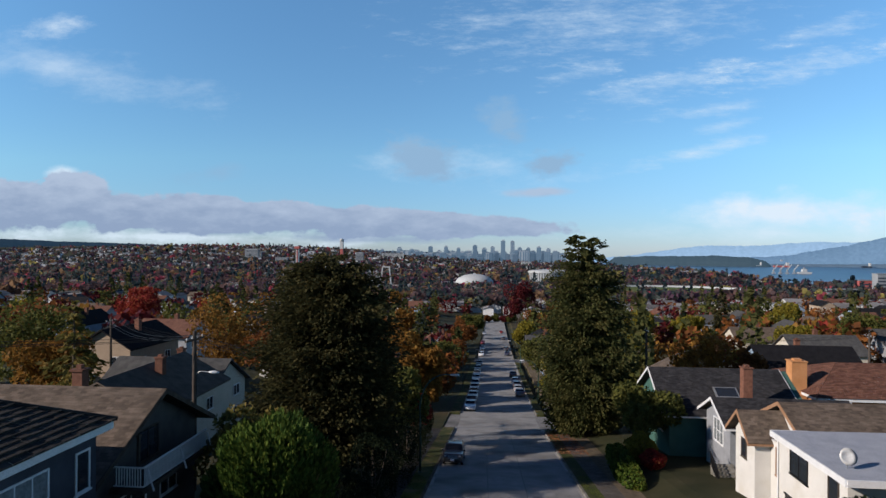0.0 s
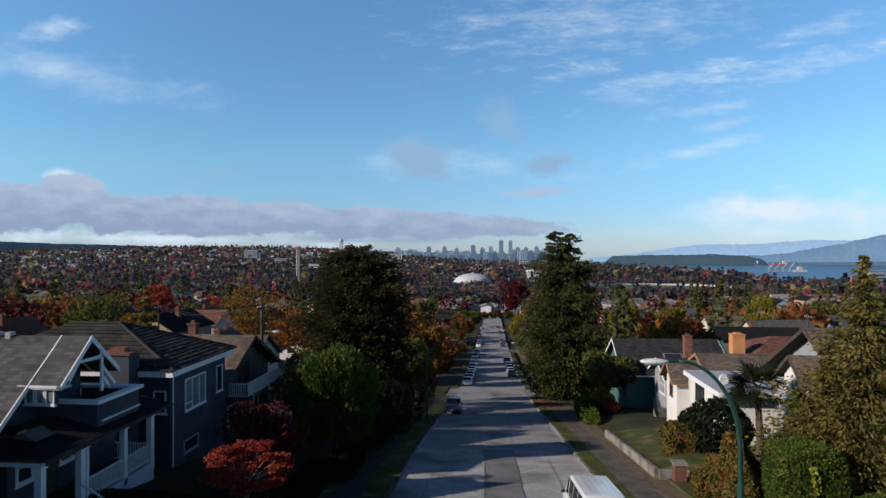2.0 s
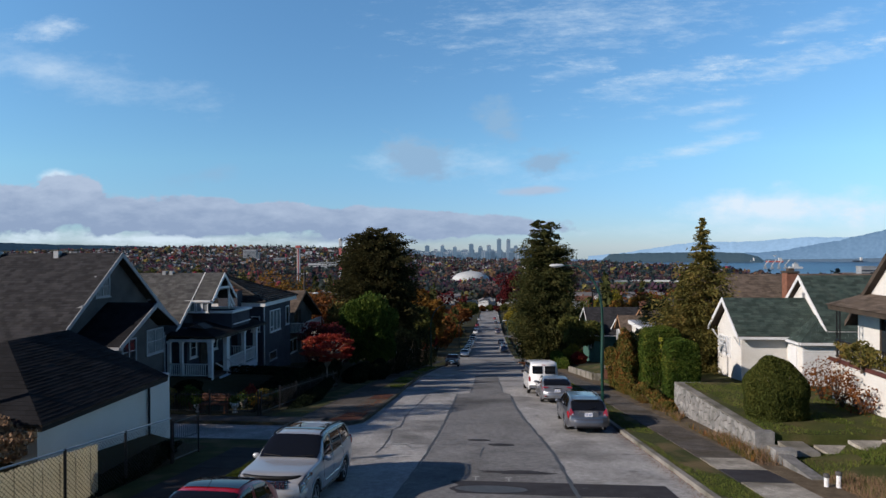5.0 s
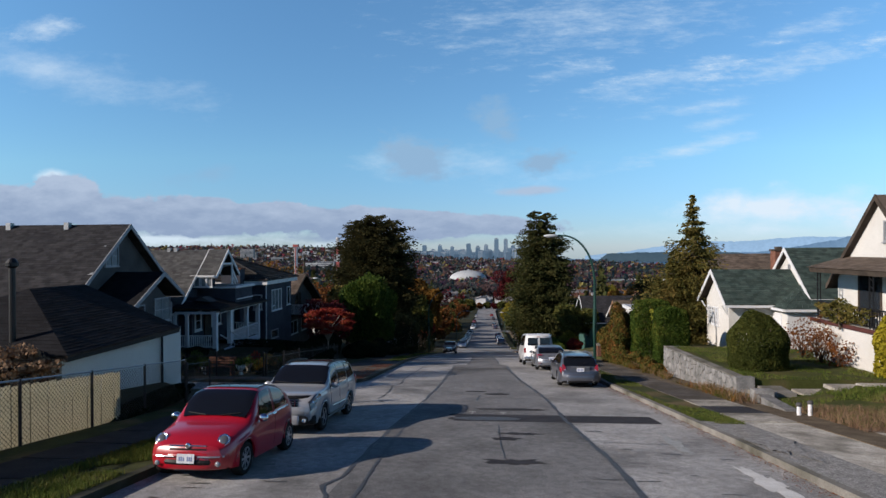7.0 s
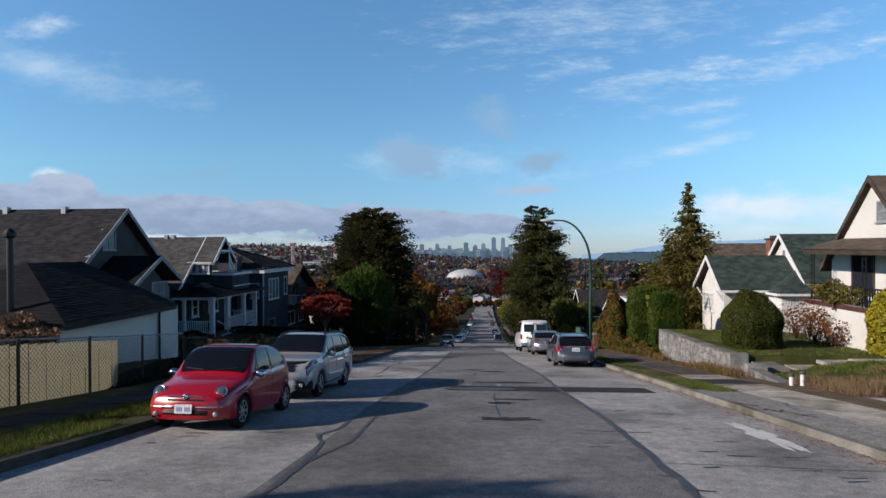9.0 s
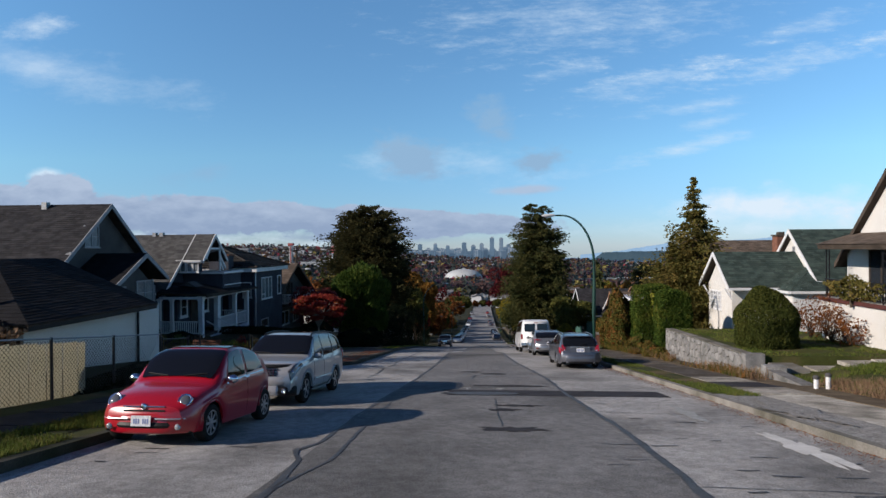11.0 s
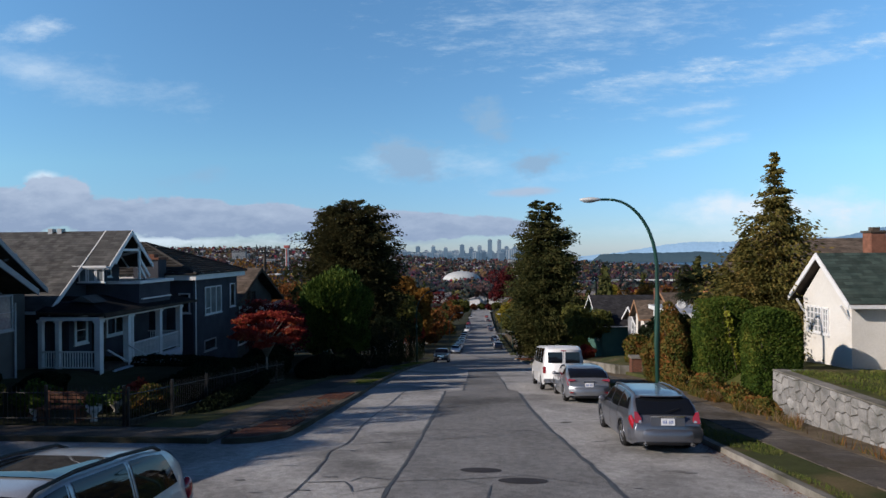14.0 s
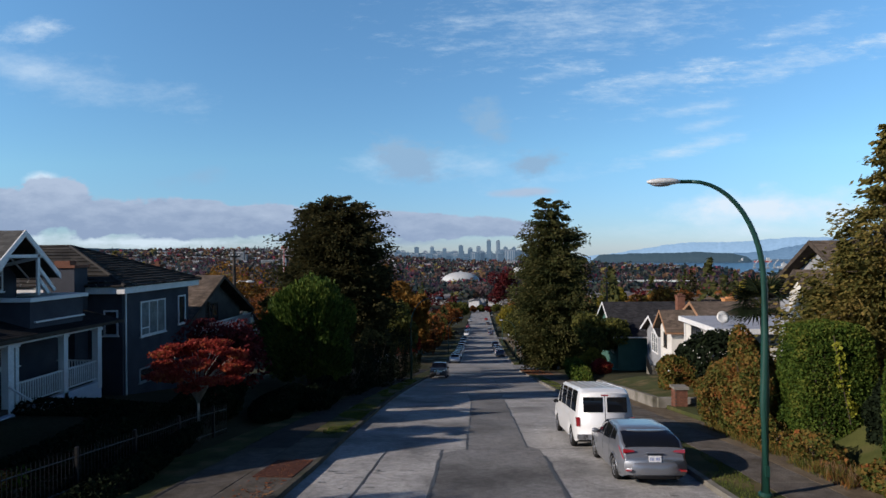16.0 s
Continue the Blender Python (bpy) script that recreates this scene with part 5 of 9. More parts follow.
for s in (1, -1):
    m = skin_frame(S, .585, .715, s)
    hl = part("headlight", lathe(bmesh.new(), [(.098, -.05), (.112, -.02), (.112, .012), (.104, .020), (.094, .014)], 28, m), CHROME, red, "round chrome-ringed headlight", smooth=True)
    part("lens", lathe(bmesh.new(), [(.096, .006), (.075, .022), (.04, .031), (.002, .034)], 28, m), LAMP_CLEAR, hl, smooth=True)
    part("indicator", ellipsoid(bmesh.new(), (s * .655, S.L / 2 - .150, .535), (.05, .045, .04), 16, 10), HEADLIGHT, red, smooth=True)
    part("fog_light", ellipsoid(bmesh.new(), (s * .56, S.L / 2 - .01, .33), (.05, .035, .05), 16, 10), HEADLIGHT, red, smooth=True)
    part("bumper_trim", tube(bmesh.new(), [(s * .22, S.L / 2 + .055, .455), (s * .42, S.L / 2 + .045, .455), (s * .56, S.L / 2 + .015, .455), (s * .66, S.L / 2 - .045, .455)], .014, 8), ALLOY, red, "chrome bumper strip")
    part("nose_trim", tube(bmesh.new(), [(s * .06, S.L / 2 + .012, .635), (s * .34, S.L / 2 + .004, .635)], .011, 8), CHROME, red)
part("front_bumper", bumper(1.62, S.L / 2, 1, .22, .52, .03, .36), RED_PAINT, red, smooth=True)
part("lower_grille", bumper(1.30, S.L / 2, 1, .30, .41, .045, .20), BLACK_PLASTIC, red)
part("bonnet_badge", ellipsoid(bmesh.new(), (0, S.L / 2 + .012, .635), (.05, .022, .05)), CHROME, red)
part("roof_panel", S.across(.47, .80, 10.9, .016, 14), CAR_GLASS, red, "black glazed roof panel", smooth=True)
part("intake", boxes((-.34, .34, S.L / 2 - .05, S.L / 2 + .010, .56, .585)), BLACK_PLASTIC, red)
seams(red, S, (.565,))
wheel_arches(red, S, RED_PAINT)
for s in (1, -1):
    part("wiper", tube(bmesh.new(), [S.point(.262, 12.5, s, .03), S.point(.28, 11.0, s, .03)], .012, 6), BLACK_PLASTIC, red)
    part("sill_trim", tube(bmesh.new(), [S.point(u, 4.9, s, .004) for u in (.33, .5, .65, .80)], .010, 6), CHROME, red)
    part("door_handle", tube(bmesh.new(), [S.point(u, 4.0, s, .02) for u in (.53, .575)], .014, 6), CHROME, red)
part("aerial", tube(bmesh.new(), [(0, .25, 1.50), (0, -.05, 1.72)], .006, 5), BLACK_PLASTIC, red)
number_plate(red, S.L / 2 + .062, .425, "front")
mirrors(red, S, .33, CHROME)
part("driver_seat", boxes((.18, .55, .05, .2, .55, 1.12)), GREY_STUCCO, red)

# silver sport utility, nose towards the viewer
S = Shell(4.56, 1.78, 1.68, [(-.1, .70), (0, .76), (.012, .92), (.05, 1.01), (.24, 1.10), (.27, 1.12), (.40, 1.60), (.50, 1.67), (.80, 1.66), (.93, 1.56), (.985, 1.12), (.995, .85), (1, .68), (1.1, .6)],
          [(0, .6), (.02, .82), (.12, .95), (.27, 1.02), (.6, 1.04), (.93, 1.10), (1, .7)], [(-.05, .80), (0, .86), (.02, .93), (.07, .98), (.2, 1), (.85, 1), (.96, .95), (1, .86)], 0.26, .20, .775, .345, .21, brow=5.0)
suv = car("car", S, SILVER_PAINT, (-5.33, -17.7, rz(-17.7)), 180 - 1.0, "silver sport utility car with roof rails at the kerb", "car", 5,
          (((.315, 5.3), (.49, 5.3), (.50, 9.7), (.41, 9.7)), ((.515, 5.3), (.70, 5.3), (.70, 9.7), (.52, 9.7)), ((.72, 5.4), (.90, 5.8), (.86, 9.4), (.72, 9.7))), (.268, .41, 9.9), (.92, .985, 10.3), pitch=-lean(-17.85), rail="black")
for s in (1, -1):
    hl = part("headlight", S.patch(((.003, 3.6), (.125, 4.3), (.10, 6.6), (.006, 8.6)), s, .020, 12), LAMP_CLEAR, suv, "swept-back clear headlight", smooth=True)
    rim = [(.003, 3.6), (.064, 3.95), (.125, 4.3), (.118, 5.4), (.10, 6.6), (.053, 7.6), (.006, 8.6), (.003, 3.6)]
    part("lamp_rim", tube(bmesh.new(), [S.point(u, q, s, .014) for u, q in rim], .010, 6), BLACK_PLASTIC, hl)
    part("amber_lens", S.patch(((.105, 4.3), (.124, 4.4), (.104, 6.5), (.09, 6.5)), s, .024, 4), TAIL_RED, hl, smooth=True)
    for u, q, r in ((.020, 5.6, .040), (.060, 5.2, .032)):
        part("reflector", ellipsoid(bmesh.new(), S.point(u, q, s, .012), (r, r * .7, r), 14, 8), CHROME, hl, smooth=True)
    part("bumper_corner", bumper(1.80, S.L / 2, 1, .27, .49, .10, .21), BLACK_PLASTIC, suv, "black lower bumper", smooth=True) if s == 1 else None
    part("fog_light", lathe(bmesh.new(), [(.055, -.02), (.055, .012), (.042, .018), (.036, .004), (.002, .008)], 18, Matrix.Translation((s * .64, S.L / 2 + .060, .39)) @ Matrix.Rotation(radians(-90), 4, "X")), CHROME, suv, smooth=True)
    part("tail_light", ellipsoid(bmesh.new(), (s * .76, -S.L / 2 + .10, 1.0), (.08, .10, .16)), TAIL_RED, suv, smooth=True)
part("front_bumper", bumper(1.78, S.L / 2, 1, .49, .70, .085, .26), SILVER_PAINT, suv, smooth=True)
part("bumper_centre", bumper(1.02, S.L / 2, 1, .27, .50, .115, .05), SILVER_PAINT, suv, smooth=True)
part("lower_grille", bumper(.86, S.L / 2, 1, .34, .40, .122, .04), BLACK_PLASTIC, suv)
gr = part("grille", bumper(.90, S.L / 2, 1, .70, .885, .03, .03), BLACK_PLASTIC, suv, smooth=True)
for k in range(4):
    part("grille_bar", bumper(.90, S.L / 2, 1, .705 + .053 * k, .725 + .053 * k, .05, .03, depth=.05), CHROME, gr, smooth=True)
for k in range(9):
    x = -.38 + .095 * k
    part("grille_rib", boxes((x - .006, x + .006, S.L / 2 + .02, S.L / 2 + .042, .71, .88)), CHROME, gr)
part("grille_badge", ellipsoid(bmesh.new(), (0, S.L / 2 + .055, .86), (.085, .02, .045), 18, 10), CHROME, gr, smooth=True)
part("bonnet_guard", bumper(1.46, S.L / 2 - .05, 1, .895, .975, .02, .16, 3.0, .06), BLACK_PLASTIC, suv, "dark bonnet deflector", smooth=True)
part("sunroof", S.across(.50, .70, 11.0, .014), CAR_GLASS, suv, "dark glass sunroof", smooth=True)
seams(suv, S, (.315, .505, .71))
wheel_arches(suv, S, SILVER_PAINT)
for s in (1, -1):
    part("door_trim", tube(bmesh.new(), [S.point(u, 1.6, s, .006) for u in (.34, .5, .65, .70)], .016, 6), SILVER_PAINT, suv)
    part("door_handle", tube(bmesh.new(), [S.point(u, 4.2, s, .02) for u in (.465, .50)], .014, 6), SILVER_PAINT, suv)
    part("door_handle", tube(bmesh.new(), [S.point(u, 4.2, s, .02) for u in (.665, .70)], .014, 6), SILVER_PAINT, suv)
    part("sill_cladding", tube(bmesh.new(), [S.point(u, .4, s, .004) for u in (.29, .45, .6, .69)], .03, 6), BLACK_PLASTIC, suv)
    part("wiper", tube(bmesh.new(), [S.point(.272, 12.6, s, .03), S.point(.285, 11.0, s, .03)], .012, 6), BLACK_PLASTIC, suv)
number_plate(suv, S.L / 2 + .13, .53, "front")
mirrors(suv, S, .335, SILVER_PAINT)

# graphite estate car, tail towards the viewer
S = Shell(4.70, 1.77, 1.50, [(-.1, .5), (0, .55), (.012, .70), (.05, .82), (.24, .96), (.27, .98), (.40, 1.41), (.50, 1.47), (.78, 1.42), (.91, 1.32), (.972, 1.0), (.985, .94), (1, .62), (1.1, .5)],
          [(0, .5), (.03, .72), (.15, .84), (.27, .88), (.6, .90), (.93, .95), (1, .64)], [(-.05, .76), (0, .82), (.03, .91), (.09, .97), (.2, 1), (.85, 1), (.95, .96), (1, .88)], 0.20, .195, .765, .325, .27)
wagon = car("car", S, GREY_PAINT, (3.80, -6.1, rz(-6.1)), 0.0, "graphite estate car with roof rails parked at the kerb", "car", 5,
            (((.315, 5.3), (.48, 5.3), (.49, 9.7), (.41, 9.7)), ((.505, 5.3), (.68, 5.3), (.68, 9.7), (.51, 9.7)), ((.70, 5.4), (.90, 5.8), (.85, 9.4), (.70, 9.7))), (.275, .405, 10.2), (.905, .975, 10.2), pitch=lean(-6.1), rail="paint")
for s in (1, -1):
    tl = part("tail_light", S.patch(((.935, 3.4), (.985, 3.0), (.978, 6.6), (.95, 5.8)), s, .012, 8), TAIL_RED, wagon, "tall red wrap-around tail light", smooth=True)
    part("tail_lens", slant_panel([(s * .60, .74), (s * .775, .735), (s * .765, 1.01), (s * .70, 1.0), (s * .61, .86)], -S.L / 2 - .020, .215, .62), TAIL_RED, tl)
    part("reverse_lens", slant_panel([(s * .61, .75), (s * .70, .748), (s * .69, .81), (s * .615, .82)], -S.L / 2 - .027, .215, .62, .02), HEADLIGHT, tl)
    ex = part("exhaust", tube(bmesh.new(), [(s * .55, -S.L / 2 - .09, .255), (s * .55, -S.L / 2 + .2, .255)], .036, 12), ALLOY, wagon)
    part("bore", tube(bmesh.new(), [(s * .55, -S.L / 2 - .093, .255), (s * .55, -S.L / 2, .255)], .028, 12), BLACK_PLASTIC, ex)
part("bumper", bumper(1.80, -S.L / 2, -1, .30, .60, .085, .34), GREY_PAINT, wagon, smooth=True)
part("valance", bumper(1.62, -S.L / 2, -1, .24, .33, .07, .32), BLACK_PLASTIC, wagon)
part("trim_strip", boxes((-.40, .40, -S.L / 2 - .022, -S.L / 2 + .1, .885, .915)), CHROME, wagon)
part("plate_recess", boxes((-.40, .40, -S.L / 2 - .006, -S.L / 2 + .1, .68, .88)), GREY_PAINT, wagon)
part("tail_spoiler", bumper(1.16, -S.L / 2 + .36, -1, 1.325, 1.36, .04, .10, depth=.2), GREY_PAINT, wagon, smooth=True)
part("rear_wiper", tube(bmesh.new(), [(0, -S.L / 2 + .07, 1.0), (.32, -S.L / 2 + .13, 1.08)], .012, 6), BLACK_PLASTIC, wagon)
seams(wagon, S, (.315, .495, .69))
wheel_arches(wagon, S, GREY_PAINT)
number_plate(wagon, -S.L / 2 - .014, .78, "rear")
mirrors(wagon, S, .335, GREY_PAINT)

# steel-grey hatchback, tail towards the viewer
S = Shell(4.46, 1.79, 1.46, [(-.1, .5), (0, .52), (.012, .66), (.06, .80), (.27, .96), (.30, .98), (.43, 1.38), (.53, 1.45), (.76, 1.41), (.90, 1.22), (.965, 1.03), (.985, .98), (1, .60), (1.1, .5)],
          [(0, .48), (.04, .70), (.15, .84), (.30, .90), (.6, .94), (.93, 1.02), (1, .62)], [(-.05, .74), (0, .80), (.03, .90), (.10, .97), (.2, 1), (.85, 1), (.95, .96), (1, .88)], 0.21, .20, .80, .325, .21)
hatch = car("car", S, STEEL_PAINT, (3.42, 2.55, rz(2.55)), 1.0, "steel-grey hatchback parked behind the white van", "car", 5,
            (((.335, 5.3), (.51, 5.3), (.52, 9.7), (.44, 9.7)), ((.535, 5.3), (.70, 5.3), (.70, 9.6), (.54, 9.7)), ((.72, 5.5), (.84, 6.2), (.80, 9.0), (.72, 9.6))), (.305, .435, 10.2), (.83, .965, 10.2), pitch=lean(2.55))
for s in (1, -1):
    tl = part("tail_light", S.patch(((.915, 4.5), (.984, 4.0), (.984, 5.4), (.935, 5.1)), s, .012, 8), TAIL_RED, hatch, smooth=True)
    part("tail_lens", slant_panel([(s * .80, .85), (s * .50, .885), (s * .53, .93), (s * .80, .955)], -S.L / 2 - .004, .12, .70), TAIL_RED, tl)
    part("reflector", boxes((s * .70 - .07, s * .70 + .07, -S.L / 2 - .095, -S.L / 2, .42, .46)), TAIL_RED, hatch)
    part("exhaust", tube(bmesh.new(), [(s * .55, -S.L / 2 - .085, .25), (s * .55, -S.L / 2 + .2, .25)], .032, 12), BLACK_PLASTIC, hatch)
part("rear_bumper", bumper(1.82, -S.L / 2, -1, .30, .62, .085, .36), STEEL_PAINT, hatch, smooth=True)
part("bumper_insert", bumper(1.30, -S.L / 2, -1, .22, .34, .075, .16), BLACK_PLASTIC, hatch)
part("chrome_strip", boxes((-.22, .22, -S.L / 2 - .018, -S.L / 2 + .1, .835, .855)), CHROME, hatch)
part("roof_spoiler", bumper(1.12, S.y(.83), -1, S.section(.83)[-1][1] - .015, S.section(.83)[-1][1] + .02, .10, .12, depth=.25), STEEL_PAINT, hatch, smooth=True)
seams(hatch, S, (.335, .525, .71))
wheel_arches(hatch, S, STEEL_PAINT)
number_plate(hatch, -S.L / 2 - .012, .72, "rear")
mirrors(hatch, S, .35, STEEL_PAINT)

# white passenger van, tail towards the viewer
S = Shell(5.5, 2.0, 2.08, [(-.1, .8), (0, .85), (.01, 1.0), (.03, 1.12), (.13, 1.22), (.15, 1.25), (.24, 1.95), (.30, 2.06), (.955, 2.08), (.975, 2.05), (1, 1.93), (1.1, 1.93)],
          [(0, .8), (.03, 1.05), (.14, 1.14), (.5, 1.16), (.97, 1.16), (1, 1.16)], [(-.05, .84), (0, .88), (.03, .95), (.08, .99), (.2, 1), (.93, 1), (.98, .97), (1, .93)], 0.30, .15, .78, .36, .14)
van = car("van", S, VAN_PAINT, (3.02, 7.35, rz(7.35)), 1.0, "white passenger van with ribbed roof parked at the kerb", "van", 6,
          (((.25, 5.6), (.36, 5.6), (.36, 9.2), (.29, 9.2)), ((.39, 5.6), (.57, 5.6), (.57, 9.2), (.39, 9.2)), ((.59, 5.6), (.77, 5.6), (.77, 9.2), (.59, 9.2)), ((.79, 5.6), (.95, 5.6), (.95, 9.2), (.79, 9.2))), (.16, .24, 10.2), None, pitch=lean(7.35))
for s in (1, -1):
    wv = part("rear_window", boxes((s * .40 - .33, s * .40 + .33, -S.L / 2 - .0, -S.L / 2 + .1, 1.30, 1.80)), CAR_GLASS, van)
    for v in wv.data.vertices:
        v.co.y -= 0.012
    part("tail_light", boxes((s * .91 - .06, s * .91 + .06, -S.L / 2 - .012, -S.L / 2 + .16, .84, 1.14)), TAIL_RED, van)
part("rear_bumper", boxes((-.95, .95, -S.L / 2 - .12, -S.L / 2 + .1, .42, .60)), CHROME, van, "chrome step bumper")
part("door_seam", boxes((-.008, .008, -S.L / 2 - .006, -S.L / 2 + .1, .66, 1.9)), BLACK_PLASTIC, van)
part("plate_recess", boxes((.20, .62, -S.L / 2 - .012, -S.L / 2 + .1, .80, .98)), BLACK_PLASTIC, van)
pl = part("number_plate", boxes((.25, .57, -S.L / 2 - .02, -S.L / 2, .81, .96)), PLATE, van)
part("bar", boxes((.29, .53, -S.L / 2 - .024, -S.L / 2 - .02, .86, .91)), PLATE_BLUE, pl)
for k in range(7):
    x = -.72 + .24 * k
    part("roof_rib", tube(bmesh.new(), [Vector((x, S.y(u), S.section(u)[-1][1] - 0.012 * (abs(x) / .72) ** 2 - .004)) for u in (.32, .6, .94)], .018, 6), VAN_PAINT, van)
part("brake_lamp", boxes((-.12, .12, -S.L / 2 - .01, -S.L / 2 + .1, 1.84, 1.88)), TAIL_RED, van)
mirrors(van, S, .22, BLACK_PLASTIC)

# dark pick-up sized car lower down, nose towards the viewer, and the rows of small parked cars
S = Shell(4.7, 1.85, 1.72, [(-.1, .6), (0, .68), (.012, .9), (.05, 1.02), (.24, 1.12), (.27, 1.14), (.38, 1.62), (.48, 1.71), (.82, 1.70), (.94, 1.58), (.985, 1.12), (1, .68), (1.1, .6)],
          [(0, .6), (.02, .86), (.12, .98), (.27, 1.05), (.6, 1.06), (.93, 1.10), (1, .7)], [(-.05, .78), (0, .84), (.02, .93), (.07, .98), (.2, 1), (.85, 1), (.96, .95), (1, .86)], 0.28, .19, .79, .36, .17)
dark = car("car", S, BLACK_PAINT, (-5.9, 50.0, rz(50.0)), 180, "dark blue-black off-road car with bright headlights", "car", 5,
           (((.315, 5.3), (.49, 5.3), (.50, 9.7), (.40, 9.7)), ((.515, 5.3), (.90, 5.6), (.87, 9.4), (.52, 9.7))), (.275, .385, 10.2), (.93, .985, 10.3), pitch=-lean(47))
for s in (1, -1):
    part("headlight", ellipsoid(bmesh.new(), (s * .66, S.L / 2 - .10, .82), (.13, .08, .11)), HEADLIGHT, dark, smooth=True)
part("grille", boxes((-.42, .42, S.L / 2 - .1, S.L / 2 + .012, .66, .92)), CHROME, dark)
number_plate(dark, S.L / 2 + .015, .52, "front")
mirrors(dark, S, .335, BLACK_PAINT)

FLEET = bpy.data.materials.new("assorted_car_paint")
FLEET.use_nodes = True
fn, fl = FLEET.node_tree.nodes, FLEET.node_tree.links
info, ramp = fn.new("ShaderNodeObjectInfo"), fn.new("ShaderNodeValToRGB")
ramp.color_ramp.interpolation = "CONSTANT"
for k, c in enumerate(((.02, .022, .03), (.45, .46, .48), (.10, .11, .13), (.62, .63, .64), (.03, .035, .06), (.30, .31, .33), (.20, .03, .03), (.05, .05, .055))):
    el = ramp.color_ramp.elements[k] if k < 2 else ramp.color_ramp.elements.new(k / 8)
    el.position, el.color = k / 8, (*c, 1)
fl.new(info.outputs["Random"], ramp.inputs[0])
fl.new(ramp.outputs[0], fn["Principled BSDF"].inputs["Base Color"])
fn["Principled BSDF"].inputs["Roughness"].default_value, fn["Principled BSDF"].inputs["Coat Weight"].default_value = 0.3, 1.0
S = Shell(4.5, 1.8, 1.5, [(-.1, .5), (0, .55), (.012, .70), (.05, .82), (.24, .96), (.27, .98), (.40, 1.43), (.50, 1.49), (.75, 1.45), (.90, 1.1), (.975, 1.0), (1, .62), (1.1, .5)],
          [(0, .5), (.03, .72), (.15, .84), (.27, .90), (.6, .93), (.93, .96), (1, .64)], [(-.05, .76), (0, .82), (.03, .91), (.09, .97), (.2, 1), (.85, 1), (.95, .96), (1, .88)], 0.22, .195, .765, .325, .20)
first = None
for x, y, turn in ((-6.1, 89, 180), (-6.2, 95.5, 180), (-6.2, 102, 180), (-6.3, 108, 180), (-6.4, 115, 180), (-6.5, 122, 180), (-6.6, 131, 180), (-6.7, 140, 180), (-6.8, 152, 180), (-6.9, 165, 180), (-7.1, 196, 180), (-7.2, 205, 180), (-7.4, 218, 180), (-7.6, 240, 180),
                   (2.4, 108, 0), (2.3, 114.5, 0), (2.3, 121, 0), (2.2, 127.5, 0), (2.0, 140, 0), (1.6, 200, 0), (1.4, 216, 0), (-16, 76, 90), (1.0, 262, 0), (-8.0, 290, 180), (20, 181, 90), (0.4, 300, 0)):
    m = pose(x, y, rz(y), 0, 0, turn) @ Matrix.Rotation(lean(y) * (1 if turn == 0 else -1 if turn == 180 else 0), 4, "X")
    if first is None:
        first = car("car", S, FLEET, (0, 0, 0), 0, "parked car further down the sloping street", "car", 5, (((.315, 5.3), (.52, 5.3), (.53, 9.7), (.41, 9.7)), ((.55, 5.3), (.86, 5.8), (.76, 9.4), (.55, 9.7))), (.275, .405, 10.2), (.78, .90, 10.2))
        for s in (1, -1):
            part("headlight", ellipsoid(bmesh.new(), (s * .62, S.L / 2 - .14, .66), (.16, .1, .07)), HEADLIGHT, first)
            part("tail_light", ellipsoid(bmesh.new(), (s * .68, -S.L / 2 + .08, .84), (.15, .1, .08)), TAIL_RED, first)
        first.matrix_basis = m
    else:
        copy_thing(first, m)


# ---- plants ----
def turned(n, rng):
    """n random turns, as arrays of two unit vectors at right angles."""
    a = rng.normal(size=(n, 3))
    a /= np.linalg.norm(a, axis=1, keepdims=True)
    b = rng.normal(size=(n, 3))
    b -= a * np.sum(a * b, 1, keepdims=True)
    b /= np.linalg.norm(b, axis=1, keepdims=True)
    return a, b


def leaf_quads(P, size, aspect, rng, droop=0.0, along=None):
    n = len(P)
    a, b = turned(n, rng)
    if along is not None:
        a = along + 0.55 * a
        a /= np.linalg.norm(a, axis=1, keepdims=True)
        b = np.cross(a, rng.normal(size=(n, 3)))
        b /= np.linalg.norm(b, axis=1, keepdims=True)
    a[:, 2] -= droop
    s = size * rng.uniform(0.6, 1.35, (n, 1))
    a, b = a * s * aspect / 2, b * s / 2
    return np.stack([P - a, P - a * 0.1 + b, P + a, P - a * 0.1 - b], 1)


def limb_mesh(parent, paths, mat, name="trunk"):
    bm = bmesh.new()
    for pts, r in paths:
        tube(bm, pts, r, 7)
    return part(name, bm, mat, parent, smooth=True)


